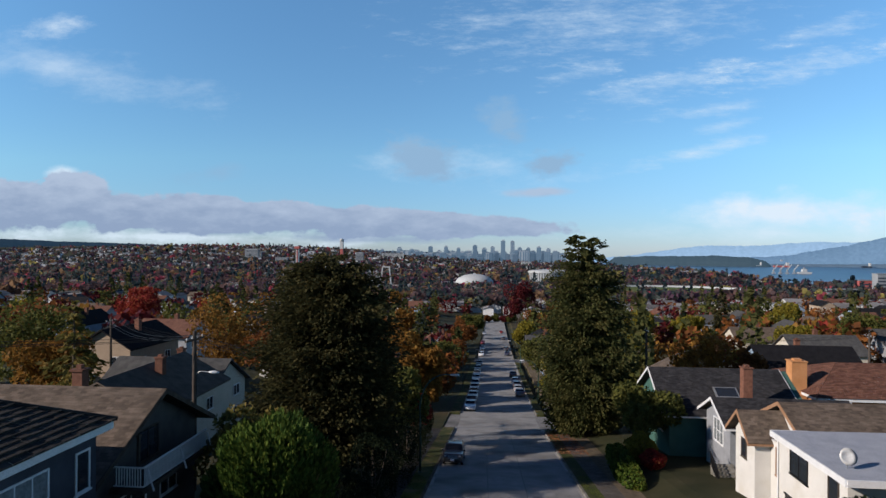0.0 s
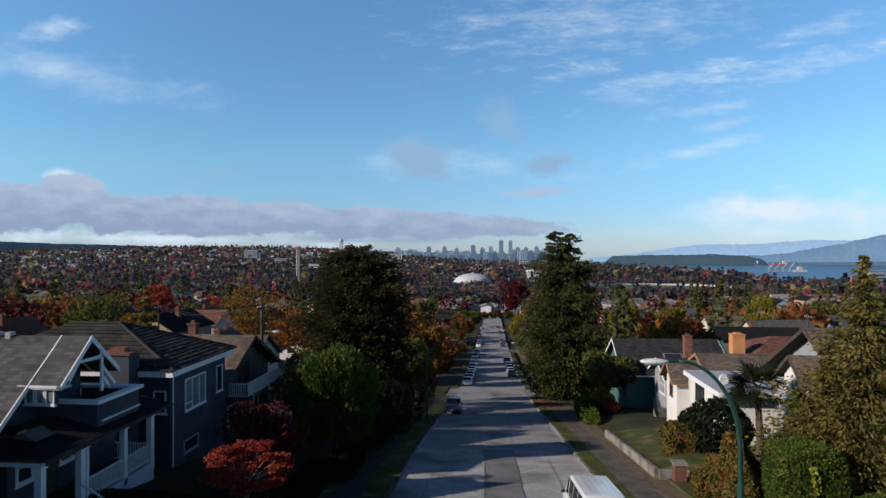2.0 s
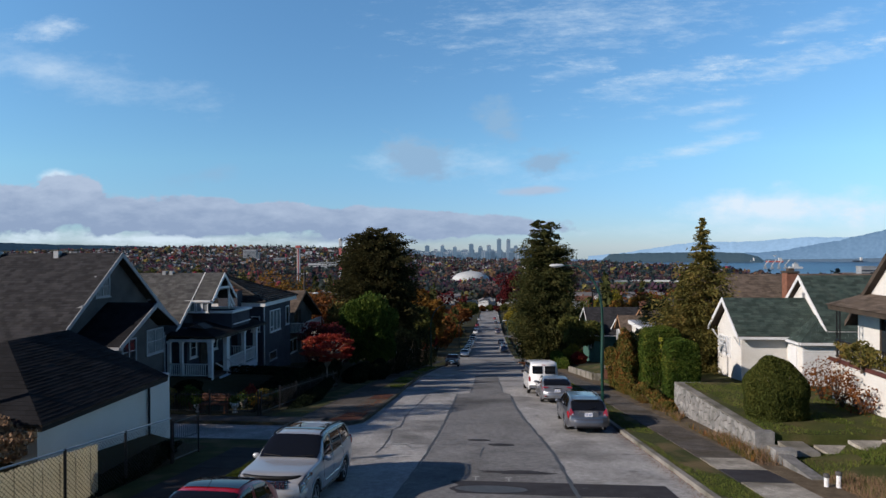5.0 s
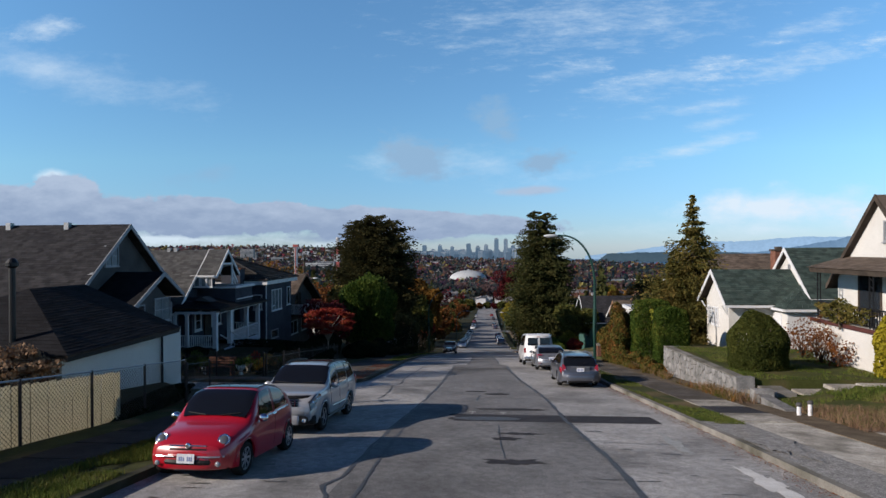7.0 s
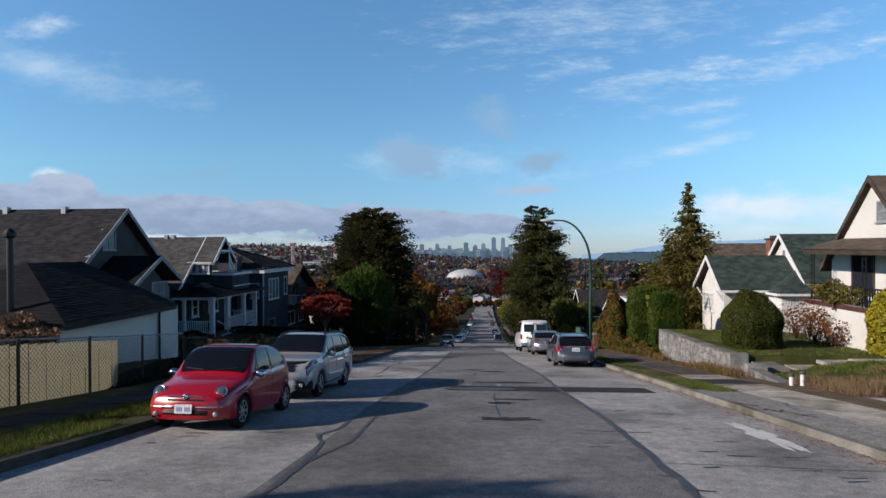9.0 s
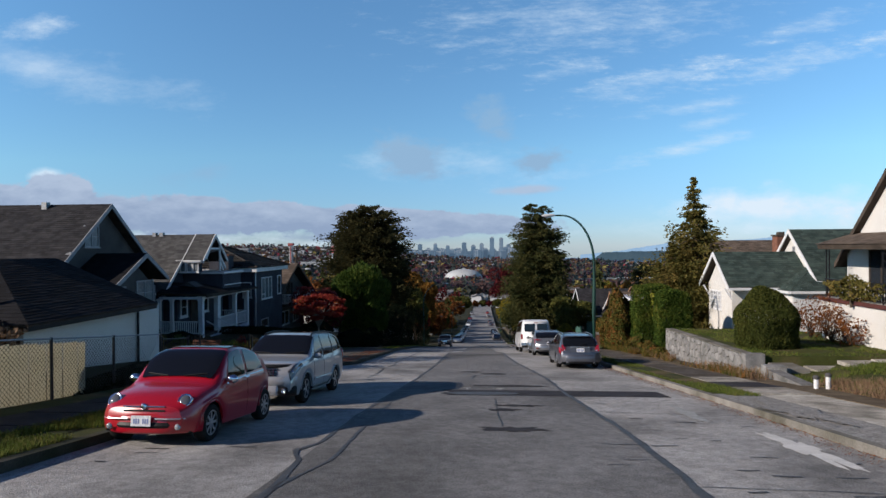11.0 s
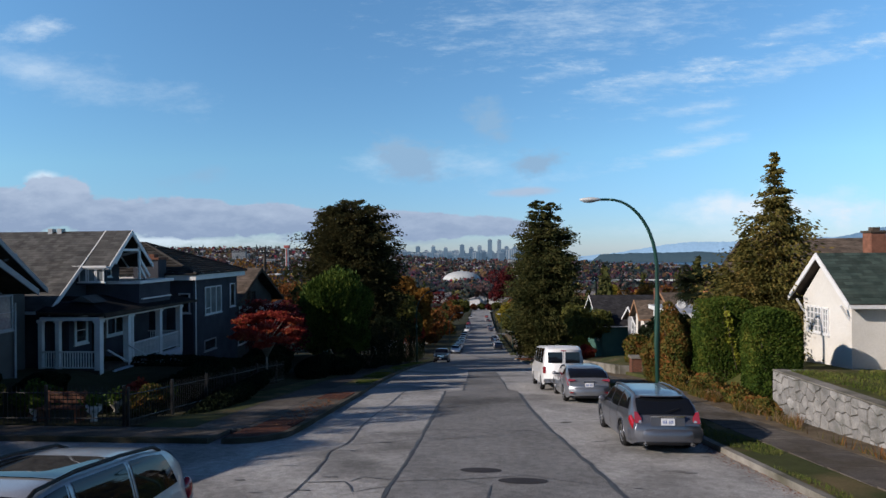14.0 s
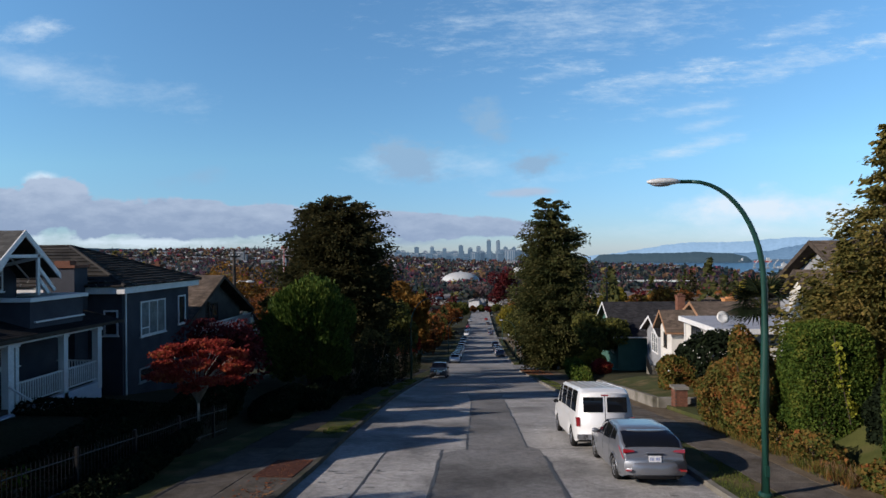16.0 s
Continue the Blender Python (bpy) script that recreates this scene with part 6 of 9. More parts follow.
def broad_tree(at, height, radius, mat, label, leaf=0.16, count=9000, seed=1, bark=None, trunk_h=0.3, lobes=9, squash=0.8, name="tree", category="tree", group="", tr=0.16, dense=0.75, lean_x=0.0, flat=1.0, small=1.0, long=1.5, up=0.0):
    rng, rnd = np.random.default_rng(seed), random.Random(seed)
    t = thing(name, at, label, category, group)
    cz = height * (trunk_h + (1 - trunk_h) * 0.5)
    rad_z = height * (1 - trunk_h) * 0.5
    cs, paths = [], [([(0, 0, -.4), (lean_x * .3, 0, height * trunk_h * .6), (lean_x * .6, 0, height * trunk_h), (lean_x, 0, cz)], [tr * 1.3, tr, tr * .8, tr * .35])]
    for k in range(lobes):
        a = 2 * math.pi * (k + rnd.uniform(-.3, .3)) / lobes * 1.62
        h = rnd.uniform(-0.75, 0.8)
        rr = radius * math.sqrt(max(0.05, 1 - h * h)) * rnd.uniform(0.45, 0.72)
        c = Vector((lean_x + rr * math.cos(a), rr * math.sin(a), cz + h * rad_z * squash))
        cs.append((c, radius * rnd.uniform(0.34, 0.52) * small))
        paths.append(([(lean_x * .5, 0, height * trunk_h * .8), (lean_x * .7 + c.x * .35, c.y * .35, cz - rad_z * .4 + (c.z - cz) * .3), tuple(c)], [tr * .55, tr * .32, tr * .08]))
    cs.append((Vector((lean_x, 0, cz)), radius * 0.6 * small))
    limb_mesh(t, paths, bark or BARK)
    per = count // len(cs)
    out = []
    for c, r in cs:
        d = rng.normal(size=(per, 3))
        d /= np.linalg.norm(d, axis=1, keepdims=True)
        rad = r * (dense + (1.08 - dense) * rng.random((per, 1)) ** 0.6) * (1 + 0.16 * np.sin(d[:, :1] * 7 + seed) * np.cos(d[:, 1:2] * 6))
        out.append(np.array(c) + d * rad * np.array([1, 1, min(1.0, rad_z / radius + .15) * flat]))
    P = np.concatenate(out)
    along = None if not up else np.tile((0, 0, up), (len(P), 1)) + (P - np.array((lean_x, 0, cz * .6))) * .25
    ob = quads("crown", leaf_quads(P, leaf, long, rng, 0.15, along), mat, t)
    return t


def conifer(at, height, radius, mat, label, seed=1, levels=46, per=13, leaf=0.22, profile=None, start=0.1, droop=0.35, sprays=26, ragged=0.25, tops=((0, 0, 1.0),), up=0.0, name="tree", group="", gap=0.0, thick=1.0):
    """A needle tree: whorls of boughs clothed with sprays. tops: (dx, dy, part of the height) for each leader."""
    rng, rnd = np.random.default_rng(seed), random.Random(seed)
    t = thing(name, at, label, "tree", group)
    profile = profile or [(0, .8), (.15, 1), (.5, .75), (.8, .4), (1, .04)]
    paths, P, A = [], [], []
    for dx, dy, hh in tops:
        H = height * hh
        paths.append(([(0, 0, -.5), (dx * .5, dy * .5, H * .4), (dx, dy, H * .97)], [height * .018 + .08, height * .013, .03]))
        for k in range(levels):
            f = start + (1 - start) * (k + rnd.random()) / levels
            r0 = radius * curve_at(profile, f)
            lump = 1 + ragged * math.sin(f * 31 + seed) * 0.6
            for j in range(max(4, int(per * (1.15 - f)))):
                if rnd.random() < gap:
                    continue
                a = rnd.uniform(0, 2 * math.pi)
                L = r0 * lump * rnd.uniform(1 - ragged * 1.6, 1 + ragged * .5)
                if L < 0.1:
                    L = 0.12
                o = np.array([dx * f, dy * f, H * f])
                way = np.array([math.cos(a), math.sin(a), up - droop * rnd.uniform(.3, 1.2)])
                n = max(5, int(sprays * min(1.0, .35 + L / max(radius, .1))))
                q = rng.uniform(0.18, 1.0, n) ** 0.75
                bend = np.outer(q * q * L * droop * .35, np.array([0, 0, 1.0]))
                pts = o + np.outer(q * L, way) + bend + rng.normal(size=(n, 3)) * (0.05 + 0.075 * L * thick) * np.array([1, 1, .6])
                P.append(pts)
                A.append(np.tile(way, (n, 1)))
                if j < 3 and L > 1.0:
                    paths.append(([tuple(o), tuple(o + way * L * .85)], [0.05, 0.012]))
    limb_mesh(t, paths, BARK)
    P, A = np.concatenate(P), np.concatenate(A)
    quads("crown", leaf_quads(P, leaf, 2.0, rng, 0.2, A), mat, t)
    return t


def hedge(at, sx, sy, sz, mat, label, count=9000, leaf=0.1, seed=1, name="hedge", power=4.0, wob=0.06, taper=0.0, category="hedge", turn=0.0):
    """A clipped or rounded bush: leaves over a rounded block of half-sizes sx, sy and height sz."""
    rng = np.random.default_rng(seed)
    t = thing(name, at, label, category, turn=turn)
    d = rng.normal(size=(count, 3))
    d /= np.linalg.norm(d, axis=1, keepdims=True)
    k = (np.abs(d) ** power).sum(1, keepdims=True) ** (-1 / power)
    d = d * k
    d *= (1 - 0.22 * rng.random((count, 1)) ** 2)
    lump = 1 + wob * (np.sin(d[:, :1] * 5 + seed) + np.cos(d[:, 1:2] * 6 + 2 * seed) + np.sin(d[:, 2:] * 7))
    d = d * lump
    P = np.stack([d[:, 0] * sx, d[:, 1] * sy, sz / 2 + d[:, 2] * sz / 2], 1)
    P[:, :2] *= (1 - taper * np.clip(P[:, 2:] / sz, 0, 1))
    bm = bmesh.new()
    tube(bm, [(0, 0, -.35), (sx * .1, sy * .1, sz * .45), (sx * -.1, 0, sz * .85)], [.06, .045, .012], 6)
    part("stem", bm, BARK, t)
    for k in range(4):
        a = k * 1.57 + .4
        part("branch", tube(bmesh.new(), [(0, 0, sz * .1), (sx * .35 * math.cos(a), sy * .35 * math.sin(a), sz * .45), (sx * .6 * math.cos(a), sy * .6 * math.sin(a), sz * .8)], [.045, .03, .01], 6), BARK, t)
    quads("foliage", leaf_quads(P, leaf, 1.5, rng, 0.1), mat, t)
    return t


def tuft(P, rng, h, w):
    """Upright blades at the points P."""
    n = len(P)
    a = rng.uniform(0, 2 * math.pi, n)
    side = np.stack([np.cos(a), np.sin(a), np.zeros(n)], 1) * w / 2
    top = rng.normal(size=(n, 3)) * 0.35 * h
    hh = h * rng.uniform(.5, 1.3, n)
    top[:, 2] = hh
    return np.stack([P - side, P + side, P + top + side * .25, P + top - side * .25], 1)


PINE = foliage("dark_pine_needles", ((.016, .019, .009), (.032, .033, .014), (.054, .049, .020), (.080, .068, .028)), 0.7, 0.8, 0.35)
SPRUCE = foliage("deep_green_needles", ((.020, .027, .011), (.042, .049, .017), (.066, .066, .023), (.096, .084, .030)), 0.5, 0.8, 0.3)
CEDAR = foliage("yellow_green_cedar", ((.036, .040, .012), (.082, .078, .022), (.145, .118, .034), (.22, .155, .05)), 0.8, 0.65, 0.35)
WILLOW_GREEN = foliage("fresh_green_leaves", ((.012, .024, .006), (.030, .055, .011), (.060, .092, .017), (.11, .13, .024)), 0.5, 0.55, 0.25)
# Leaf tones set near black: the gardens' deep shade is partly in the colour.
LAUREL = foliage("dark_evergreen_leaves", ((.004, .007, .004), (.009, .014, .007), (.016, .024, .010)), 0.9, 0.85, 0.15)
HEDGE_GREEN = foliage("hedge_leaves", ((.016, .031, .007), (.036, .064, .011), (.066, .095, .016), (.13, .125, .024)), 0.8, 0.6, 0.3)
RED_MAPLE = foliage("red_maple_leaves", ((.085, .010, .012), (.19, .022, .020), (.29, .05, .032), (.30, .12, .04)), 0.9, 0.55, 0.4)
WINE = foliage("dark_wine_leaves", ((.025, .006, .008), (.07, .012, .014), (.14, .022, .022)), 0.7, 0.55, 0.25)
ORANGE_LEAF = foliage("orange_autumn_leaves", ((.085, .042, .012), (.15, .075, .018), (.22, .11, .024), (.25, .145, .04)), 0.5, 0.6, 0.4)
YELLOW_LEAF = foliage("yellow_autumn_leaves", ((.10, .095, .018), (.18, .15, .022), (.27, .21, .03)), 0.5, 0.6, 0.4)
RUST_LEAF = foliage("rust_leaves", ((.07, .028, .012), (.15, .055, .018), (.22, .09, .025)), 0.5, 0.6, 0.3)
OLIVE = foliage("olive_leaves", ((.036, .042, .012), (.075, .080, .022), (.125, .118, .030)), 0.6, 0.6, 0.35)
MIXED = foliage("turning_shrub_leaves", ((.03, .05, .012), (.07, .075, .018), (.15, .09, .025), (.22, .07, .025)), 1.2, 0.6, 0.25)
DRY = foliage("dry_weeds", ((.10, .062, .04), (.19, .12, .075), (.28, .19, .12)), 1.5, 0.8, 0.2)
GRASS = foliage("grass_blades", ((.035, .055, .012), (.07, .10, .02), (.12, .14, .03), (.17, .15, .06)), 0.9, 0.7, 0.3)


def gz(x, y):
    return float(land(x, y))


# the two great trees
conifer((-14.3, 38.2, gz(-14.3, 38.2)), 8.5 - gz(-14.3, 38.2), 4.7, PINE, "broad dark pine with layered drooping boughs", 5, 48, 22, .16, [(0, .62), (.12, .98), (.3, 1.0), (.5, .96), (.65, .90), (.8, .78), (.9, .60), (.97, .38), (1, .16)], .06, .22, 96, .22, ((0, 0, 1.0), (-1.6, .4, .95), (1.3, -.6, .96)), .34, gap=.05, thick=1.0)
conifer((8.8, 69.5, gz(8.8, 69.5)), 10.8 - gz(8.8, 69.5), 5.2, SPRUCE, "tall dense evergreen with twin tops at the corner", 8, 74, 19, .18, [(0, .85), (.15, .92), (.3, 1), (.47, .98), (.65, .86), (.8, .66), (.9, .46), (.97, .28), (1, .1)], .04, .3, 84, .22, ((-.9, 0, 1.0), (1.1, .3, .985)), .1)
conifer((13.7, 7.2, gz(13.7, 7.2)), 7.9 - gz(13.7, 7.2), 2.7, CEDAR, "feathery yellow-green cedar beside the white cottage", 12, 78, 17, .095, [(0, .9), (.2, 1), (.45, .85), (.62, .6), (.75, .36), (.88, .2), (1, .03)], .03, .42, 80, .42, ((0, 0, 1.0), (-1.4, .2, .62), (-2.2, .8, .5)), .25, gap=.22, thick=1.3)
# left gardens
broad_tree((-11.6, 20, gz(-11.6, 20)), 1.45 - gz(-11.6, 20), 3.0, WILLOW_GREEN, "rounded bright green tree in a front garden", .10, 46000, 15, trunk_h=.16, lobes=16, long=3.0, up=.8)
broad_tree((-15.2, 27, gz(-15.2, 27)), 6.4, 2.6, CEDAR, "yellowish green tree beside a balcony", .2, 7000, 16, trunk_h=.15)
broad_tree((-11.0, 4.7, gz(-11.0, 4.7)), 3.7, 2.3, RED_MAPLE, "small spreading red maple with pale forked trunk", .075, 15000, 17, PALE_BARK, .44, 40, .8, tr=.045, dense=.15, flat=.55, small=.42)
broad_tree((-12.6, 10.5, gz(-12.6, 10.5)), 4.4, 1.9, WINE, "dark wine-red shrub behind the maple", .12, 6000, 18, trunk_h=.1)
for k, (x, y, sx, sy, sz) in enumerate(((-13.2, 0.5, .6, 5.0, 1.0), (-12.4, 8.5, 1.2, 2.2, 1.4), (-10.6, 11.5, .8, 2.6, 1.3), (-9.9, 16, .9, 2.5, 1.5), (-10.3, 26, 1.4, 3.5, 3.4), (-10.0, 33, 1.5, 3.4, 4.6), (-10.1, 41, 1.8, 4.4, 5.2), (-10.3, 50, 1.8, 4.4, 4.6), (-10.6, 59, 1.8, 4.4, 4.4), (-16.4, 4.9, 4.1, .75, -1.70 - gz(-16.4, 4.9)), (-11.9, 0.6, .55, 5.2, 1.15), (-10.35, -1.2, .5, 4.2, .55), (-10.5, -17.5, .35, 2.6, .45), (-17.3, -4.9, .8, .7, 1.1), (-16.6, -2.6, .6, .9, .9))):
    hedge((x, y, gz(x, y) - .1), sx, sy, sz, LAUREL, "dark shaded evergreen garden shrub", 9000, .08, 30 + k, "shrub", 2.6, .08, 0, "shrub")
broad_tree((-11.5, 52, gz(-11.5, 52)), 8.5, 3.2, OLIVE, "dull green street tree in shade", .25, 6000, 41)
broad_tree((-10.9, 63, gz(-10.9, 63)), 12.0, 3.4, ORANGE_LEAF, "tall orange autumn tree beyond the pine", .28, 9000, 42)
broad_tree((-10.8, 57, gz(-10.8, 57)), 5.5, 2.2, RED_MAPLE, "scarlet autumn tree below the pine", .2, 5000, 43)
# right gardens
hedge((10.42, 5.1, gz(10.42, 5.1) - .1), 1.18, 1.1, 1.0 - gz(10.42, 5.1), HEDGE_GREEN, "tall clipped green hedge with yellowing creeper", 42000, .062, 51, "hedge", 6.5, .022)
hedge((10.05, -.1, gz(10.05, -.1) - .1), .86, .8, 1.02 - gz(10.05, -.1), HEDGE_GREEN, "clipped upright green hedge above the stone wall", 34000, .058, 52, "hedge", 6.0, .022)
hedge((8.85, 7.4, gz(8.85, 7.4) - .1), 1.0, 1.5, 3.7, MIXED, "tangled shrub turning orange and green", 20000, .085, 53, "shrub", 2.4, .13, .1, "shrub")
hedge((8.9, 10.2, gz(8.9, 10.2) - .1), .9, 1.2, 2.6, MIXED, "loose shrub with rusty autumn leaves", 9000, .085, 64, "shrub", 2.2, .13, .1, "shrub")
hedge((10.7, -9.35, -1.05), 1.27, 1.25, 2.75, foliage("topiary_yew", ((.022, .03, .008), (.05, .06, .014), (.085, .085, .02)), 0.9, .6, .2), "large rounded clipped yew on the lawn", 60000, .042, 54, "topiary", 2.1, .06, .26, "shrub")
hedge((10.9, 22, gz(10.9, 22) - .1), 1.0, 1.2, 2.4, MIXED, "leafy garden shrub with red and green leaves", 5000, .14, 55, "shrub", 2.2, .1, 0, "shrub")
hedge((13.3, 21.8, gz(13.3, 21.8)), 2.0, 2.0, 3.6, LAUREL, "dark rhododendron beside the white house", 7000, .16, 56, "shrub", 2.2, .08, 0, "shrub")
hedge((8.5, 45, gz(8.5, 45) - .1), .9, 4.5, 1.7, HEDGE_GREEN, "low clipped boxwood hedge along the sidewalk", 6000, .14, 57, "hedge", 5, .03)
hedge((10.8, 49.5, gz(10.8, 49.5)), 1.3, 1.3, 2.6, YELLOW_LEAF, "yellow-green shrub in a front garden", 3500, .16, 58, "shrub", 2.2, .08, 0, "shrub")
hedge((11.2, 47.0, gz(11.2, 47)), 1.0, 1.0, 1.4, RED_MAPLE, "low scarlet shrub in a front garden", 2500, .16, 59, "shrub", 2.2, .08, 0, "shrub")
broad_tree((12.3, 54, gz(12.3, 54)), 6.6, 3.4, OLIVE, "spreading dull green garden tree", .24, 9000, 60)
broad_tree((14.5, -6.6, -1.0), 2.4, 1.2, RUST_LEAF, "thin leafless-looking rust-red climbing shrub", .07, 600, 61, trunk_h=.2, tr=.04)
hedge((14.95, -11.0, -.75), .5, .8, 2.5, foliage("golden_cypress", ((.14, .13, .015), (.26, .22, .02), (.36, .29, .03)), 1.2, .6, .25), "golden yellow cypress bush by the porch", 7000, .08, 62, "shrub", 2.2, .1, .2, "shrub")
hedge((-13.3, -19.3, .75), 1.5, .9, .95, DRY, "brown withered vine hanging at the garage end", 2600, .10, 63, "shrub", 2.4, .15, 0, "shrub")

# unseen trees added to cast the shade on roadway, lane and garage
broad_tree((-20.6, -40.0, gz(-20.6, -40.0)), 8.2, 3.0, OLIVE, "unseen leafy tree added to shade the upper street", .2, 9000, 91)
broad_tree((-13.5, -41.5, gz(-13.5, -41.5)), 5.6, 2.2, OLIVE, "unseen leafy tree added beside the upper sidewalk", .2, 7000, 92)
broad_tree((-25.5, -13.5, gz(-25.5, -13.5)), 9.4, 3.2, OLIVE, "unseen tall tree added to shade the lane", .2, 2600, 93)
broad_tree((-28.5, -20.0, gz(-28.5, -20)), 9.5, 3.4, OLIVE, "unseen tall tree added to shade the garage", .2, 9000, 94)
for k, (x, y, sx, sy, sz) in enumerate(((8.75, 2.6, .55, 1.0, .9), (8.7, -.6, .5, .9, .7), (8.6, 5.2, .5, 1.2, 1.0), (8.75, -2.6, .4, .9, .5))):
    hedge((x, y, rz(y) + .1), sx, sy, sz, MIXED, "low tangle of weeds and bramble at the hedge foot", 2600, .075, 95 + k, "shrub", 2.0, .2, .1, "shrub")
for k, (x, y, h, r) in enumerate(((14.2, -6.0, 2.3, .9), (14.3, -7.4, 1.9, .8), (14.4, -8.5, 1.7, .7))):
    broad_tree((x, y, -1.0), h, r, RUST_LEAF, "bare brown garden shrub with a few rusty leaves", .07, 420, 110 + k, trunk_h=.12, lobes=22, tr=.03, dense=.2)
hedge((14.85, -7.8, 1.15), .28, 1.5, .85, CEDAR, "yellow-green climber trailing over the porch rail", 1500, .09, 113, "climber", 2.2, .2, 0, "climber")
# Added shrub in near-black leaves imitates the shade between the hedges.
hedge((11.0, 2.5, rz(2.5)), .7, .9, 2.6, LAUREL, "dark shrub added for the shaded gap between the clipped hedges", 9000, .08, 121, "shrub", 2.8, .08, 0, "shrub")


# ---- the lower town and the far view ----
def bearing(deg, y):
    """x at y on a line of sight deg to the right of the street's line."""
    return -1.8 + math.tan(radians(deg)) * (y + 5)


WATER = surf("harbour_water", (0.015, 0.06, 0.13), (0.02, 0.075, 0.155), 0.004, 0.35, 0.25, 0.05)
wb = bmesh.new()
box(wb, 250, 4200, 300, 4650, SEA - 3, SEA)
tagged(link("water", wb, WATER), "blue harbour water beyond the town", "water", kind="structure")


def haze_glow(name, c, glow):
    """A surface for far land and towers: haze put into its tint and a faint blue glow."""
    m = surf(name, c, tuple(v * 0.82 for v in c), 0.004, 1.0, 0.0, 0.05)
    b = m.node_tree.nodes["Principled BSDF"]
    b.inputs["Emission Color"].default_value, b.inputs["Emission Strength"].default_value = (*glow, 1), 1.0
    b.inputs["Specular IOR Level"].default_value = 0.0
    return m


def ridge(name, mat, d, deg0, deg1, heights, label, seed, rough=6.0, base=SEA - 10, category="hills"):
    """A far ridge along bearings deg0 to deg1 at distance d: heights are (bearing, height) turns of its skyline."""
    bm = bmesh.new()
    n = 240
    rows = []
    for k in range(n + 1):
        a = deg0 + (deg1 - deg0) * k / n
        h = curve_at(heights, a)
        h += rough * (noise.noise((a * 0.9, seed, 0)) + 0.6 * noise.noise((a * 3.1, seed, 2)) + .35 * noise.noise((a * 11, seed, 4)))
        r = math.radians(a)
        rows.append([bm.verts.new((-1.8 + dd * math.sin(r), dd * math.cos(r), z)) for dd, z in ((d, base), (d + 60, (base + h) / 2), (d + 140, h), (d + 260, h * .96 - 8), (d + 320, base))])
    for a, b in zip(rows, rows[1:]):
        for i in range(4):
            bm.faces.new((a[i], b[i], b[i + 1], a[i + 1]))
    tagged(link(name, bm, mat, smooth=True), label, category, kind="structure")


# Blue of the mountains and ridges is haze put into colour and glow.
FAR_BLUE, MID_BLUE = haze_glow("far_blue_mountain", (.12, .17, .24), (.15, .25, .37)), haze_glow("near_blue_mountain", (.08, .12, .17), (.06, .12, .20))
LEFT_BLUE = haze_glow("blue_wooded_ridge", (.03, .045, .06), (.006, .018, .034))
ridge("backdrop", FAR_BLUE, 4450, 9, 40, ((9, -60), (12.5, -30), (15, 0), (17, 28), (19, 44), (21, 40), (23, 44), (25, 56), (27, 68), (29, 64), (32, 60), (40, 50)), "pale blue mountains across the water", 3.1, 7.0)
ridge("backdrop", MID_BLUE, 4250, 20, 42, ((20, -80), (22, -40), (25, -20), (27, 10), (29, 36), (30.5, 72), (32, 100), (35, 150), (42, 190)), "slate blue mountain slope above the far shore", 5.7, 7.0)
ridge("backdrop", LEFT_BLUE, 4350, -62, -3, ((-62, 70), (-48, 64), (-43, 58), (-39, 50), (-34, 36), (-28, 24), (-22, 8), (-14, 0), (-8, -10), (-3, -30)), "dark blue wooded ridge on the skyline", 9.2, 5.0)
WOODS = haze_glow("wooded_headland", (.03, .04, .044), (.028, .054, .080))
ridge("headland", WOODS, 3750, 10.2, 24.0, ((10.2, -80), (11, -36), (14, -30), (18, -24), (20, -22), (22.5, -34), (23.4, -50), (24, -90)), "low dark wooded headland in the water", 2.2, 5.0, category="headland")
ridge("far_shore", haze_glow("far_shore_land", (.10, .13, .16), (.03, .06, .10)), 4050, 22.5, 42, ((22.5, -90), (24, -74), (28, -70), (34, -60), (42, -50)), "hazy far shore of the harbour", 4.4, 3.0, category="shore")

# towers of the city centre, with haze put into their tint and glow
TOWER_MATS = [haze_glow("hazy_glass_tower", (.10, .125, .15), (.058, .092, .135)), haze_glow("hazy_concrete_tower", (.24, .25, .26), (.062, .092, .13)), haze_glow("hazy_dark_tower", (.05, .065, .085), (.048, .078, .118))]
BAND = haze_glow("hazy_window_band", (.07, .10, .13), (.05, .088, .135))
rnd = random.Random(77)
tall = {0.6: 118, 1.5: 116, -2.1: 88, -4.9: 80, -9.4: 70, -6.4: 80, -3.7: 70, -0.4: 80, 2.2: 74, 4.0: 78, 4.9: 70, 3.0: 70, -8.2: 62, -1.2: 70}
spots = list(tall.items()) + [(rnd.uniform(-12.5, 6.4), rnd.uniform(6, 40) + 26 * rnd.random() ** 2) for _ in range(150)] + [(rnd.uniform(-12.0, 6.2), rnd.uniform(26, 56)) for _ in range(75)]
for k, (deg, h) in enumerate(spots):
    d = rnd.uniform(3750, 4050)
    w, b = (rnd.uniform(22, 32) if k < 14 else rnd.uniform(14, 44)), rnd.uniform(18, 34)
    t = thing("tower", (bearing(deg, d), d, -86), "hazy blue-grey high-rise of the distant city centre", "tower", "city centre towers")
    h += 30
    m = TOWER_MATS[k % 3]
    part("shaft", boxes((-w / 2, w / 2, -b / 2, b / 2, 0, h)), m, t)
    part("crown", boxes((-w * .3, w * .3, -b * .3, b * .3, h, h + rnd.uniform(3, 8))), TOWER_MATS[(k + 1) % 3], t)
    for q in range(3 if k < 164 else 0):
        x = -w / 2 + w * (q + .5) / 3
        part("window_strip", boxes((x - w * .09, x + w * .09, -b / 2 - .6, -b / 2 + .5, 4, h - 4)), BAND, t)


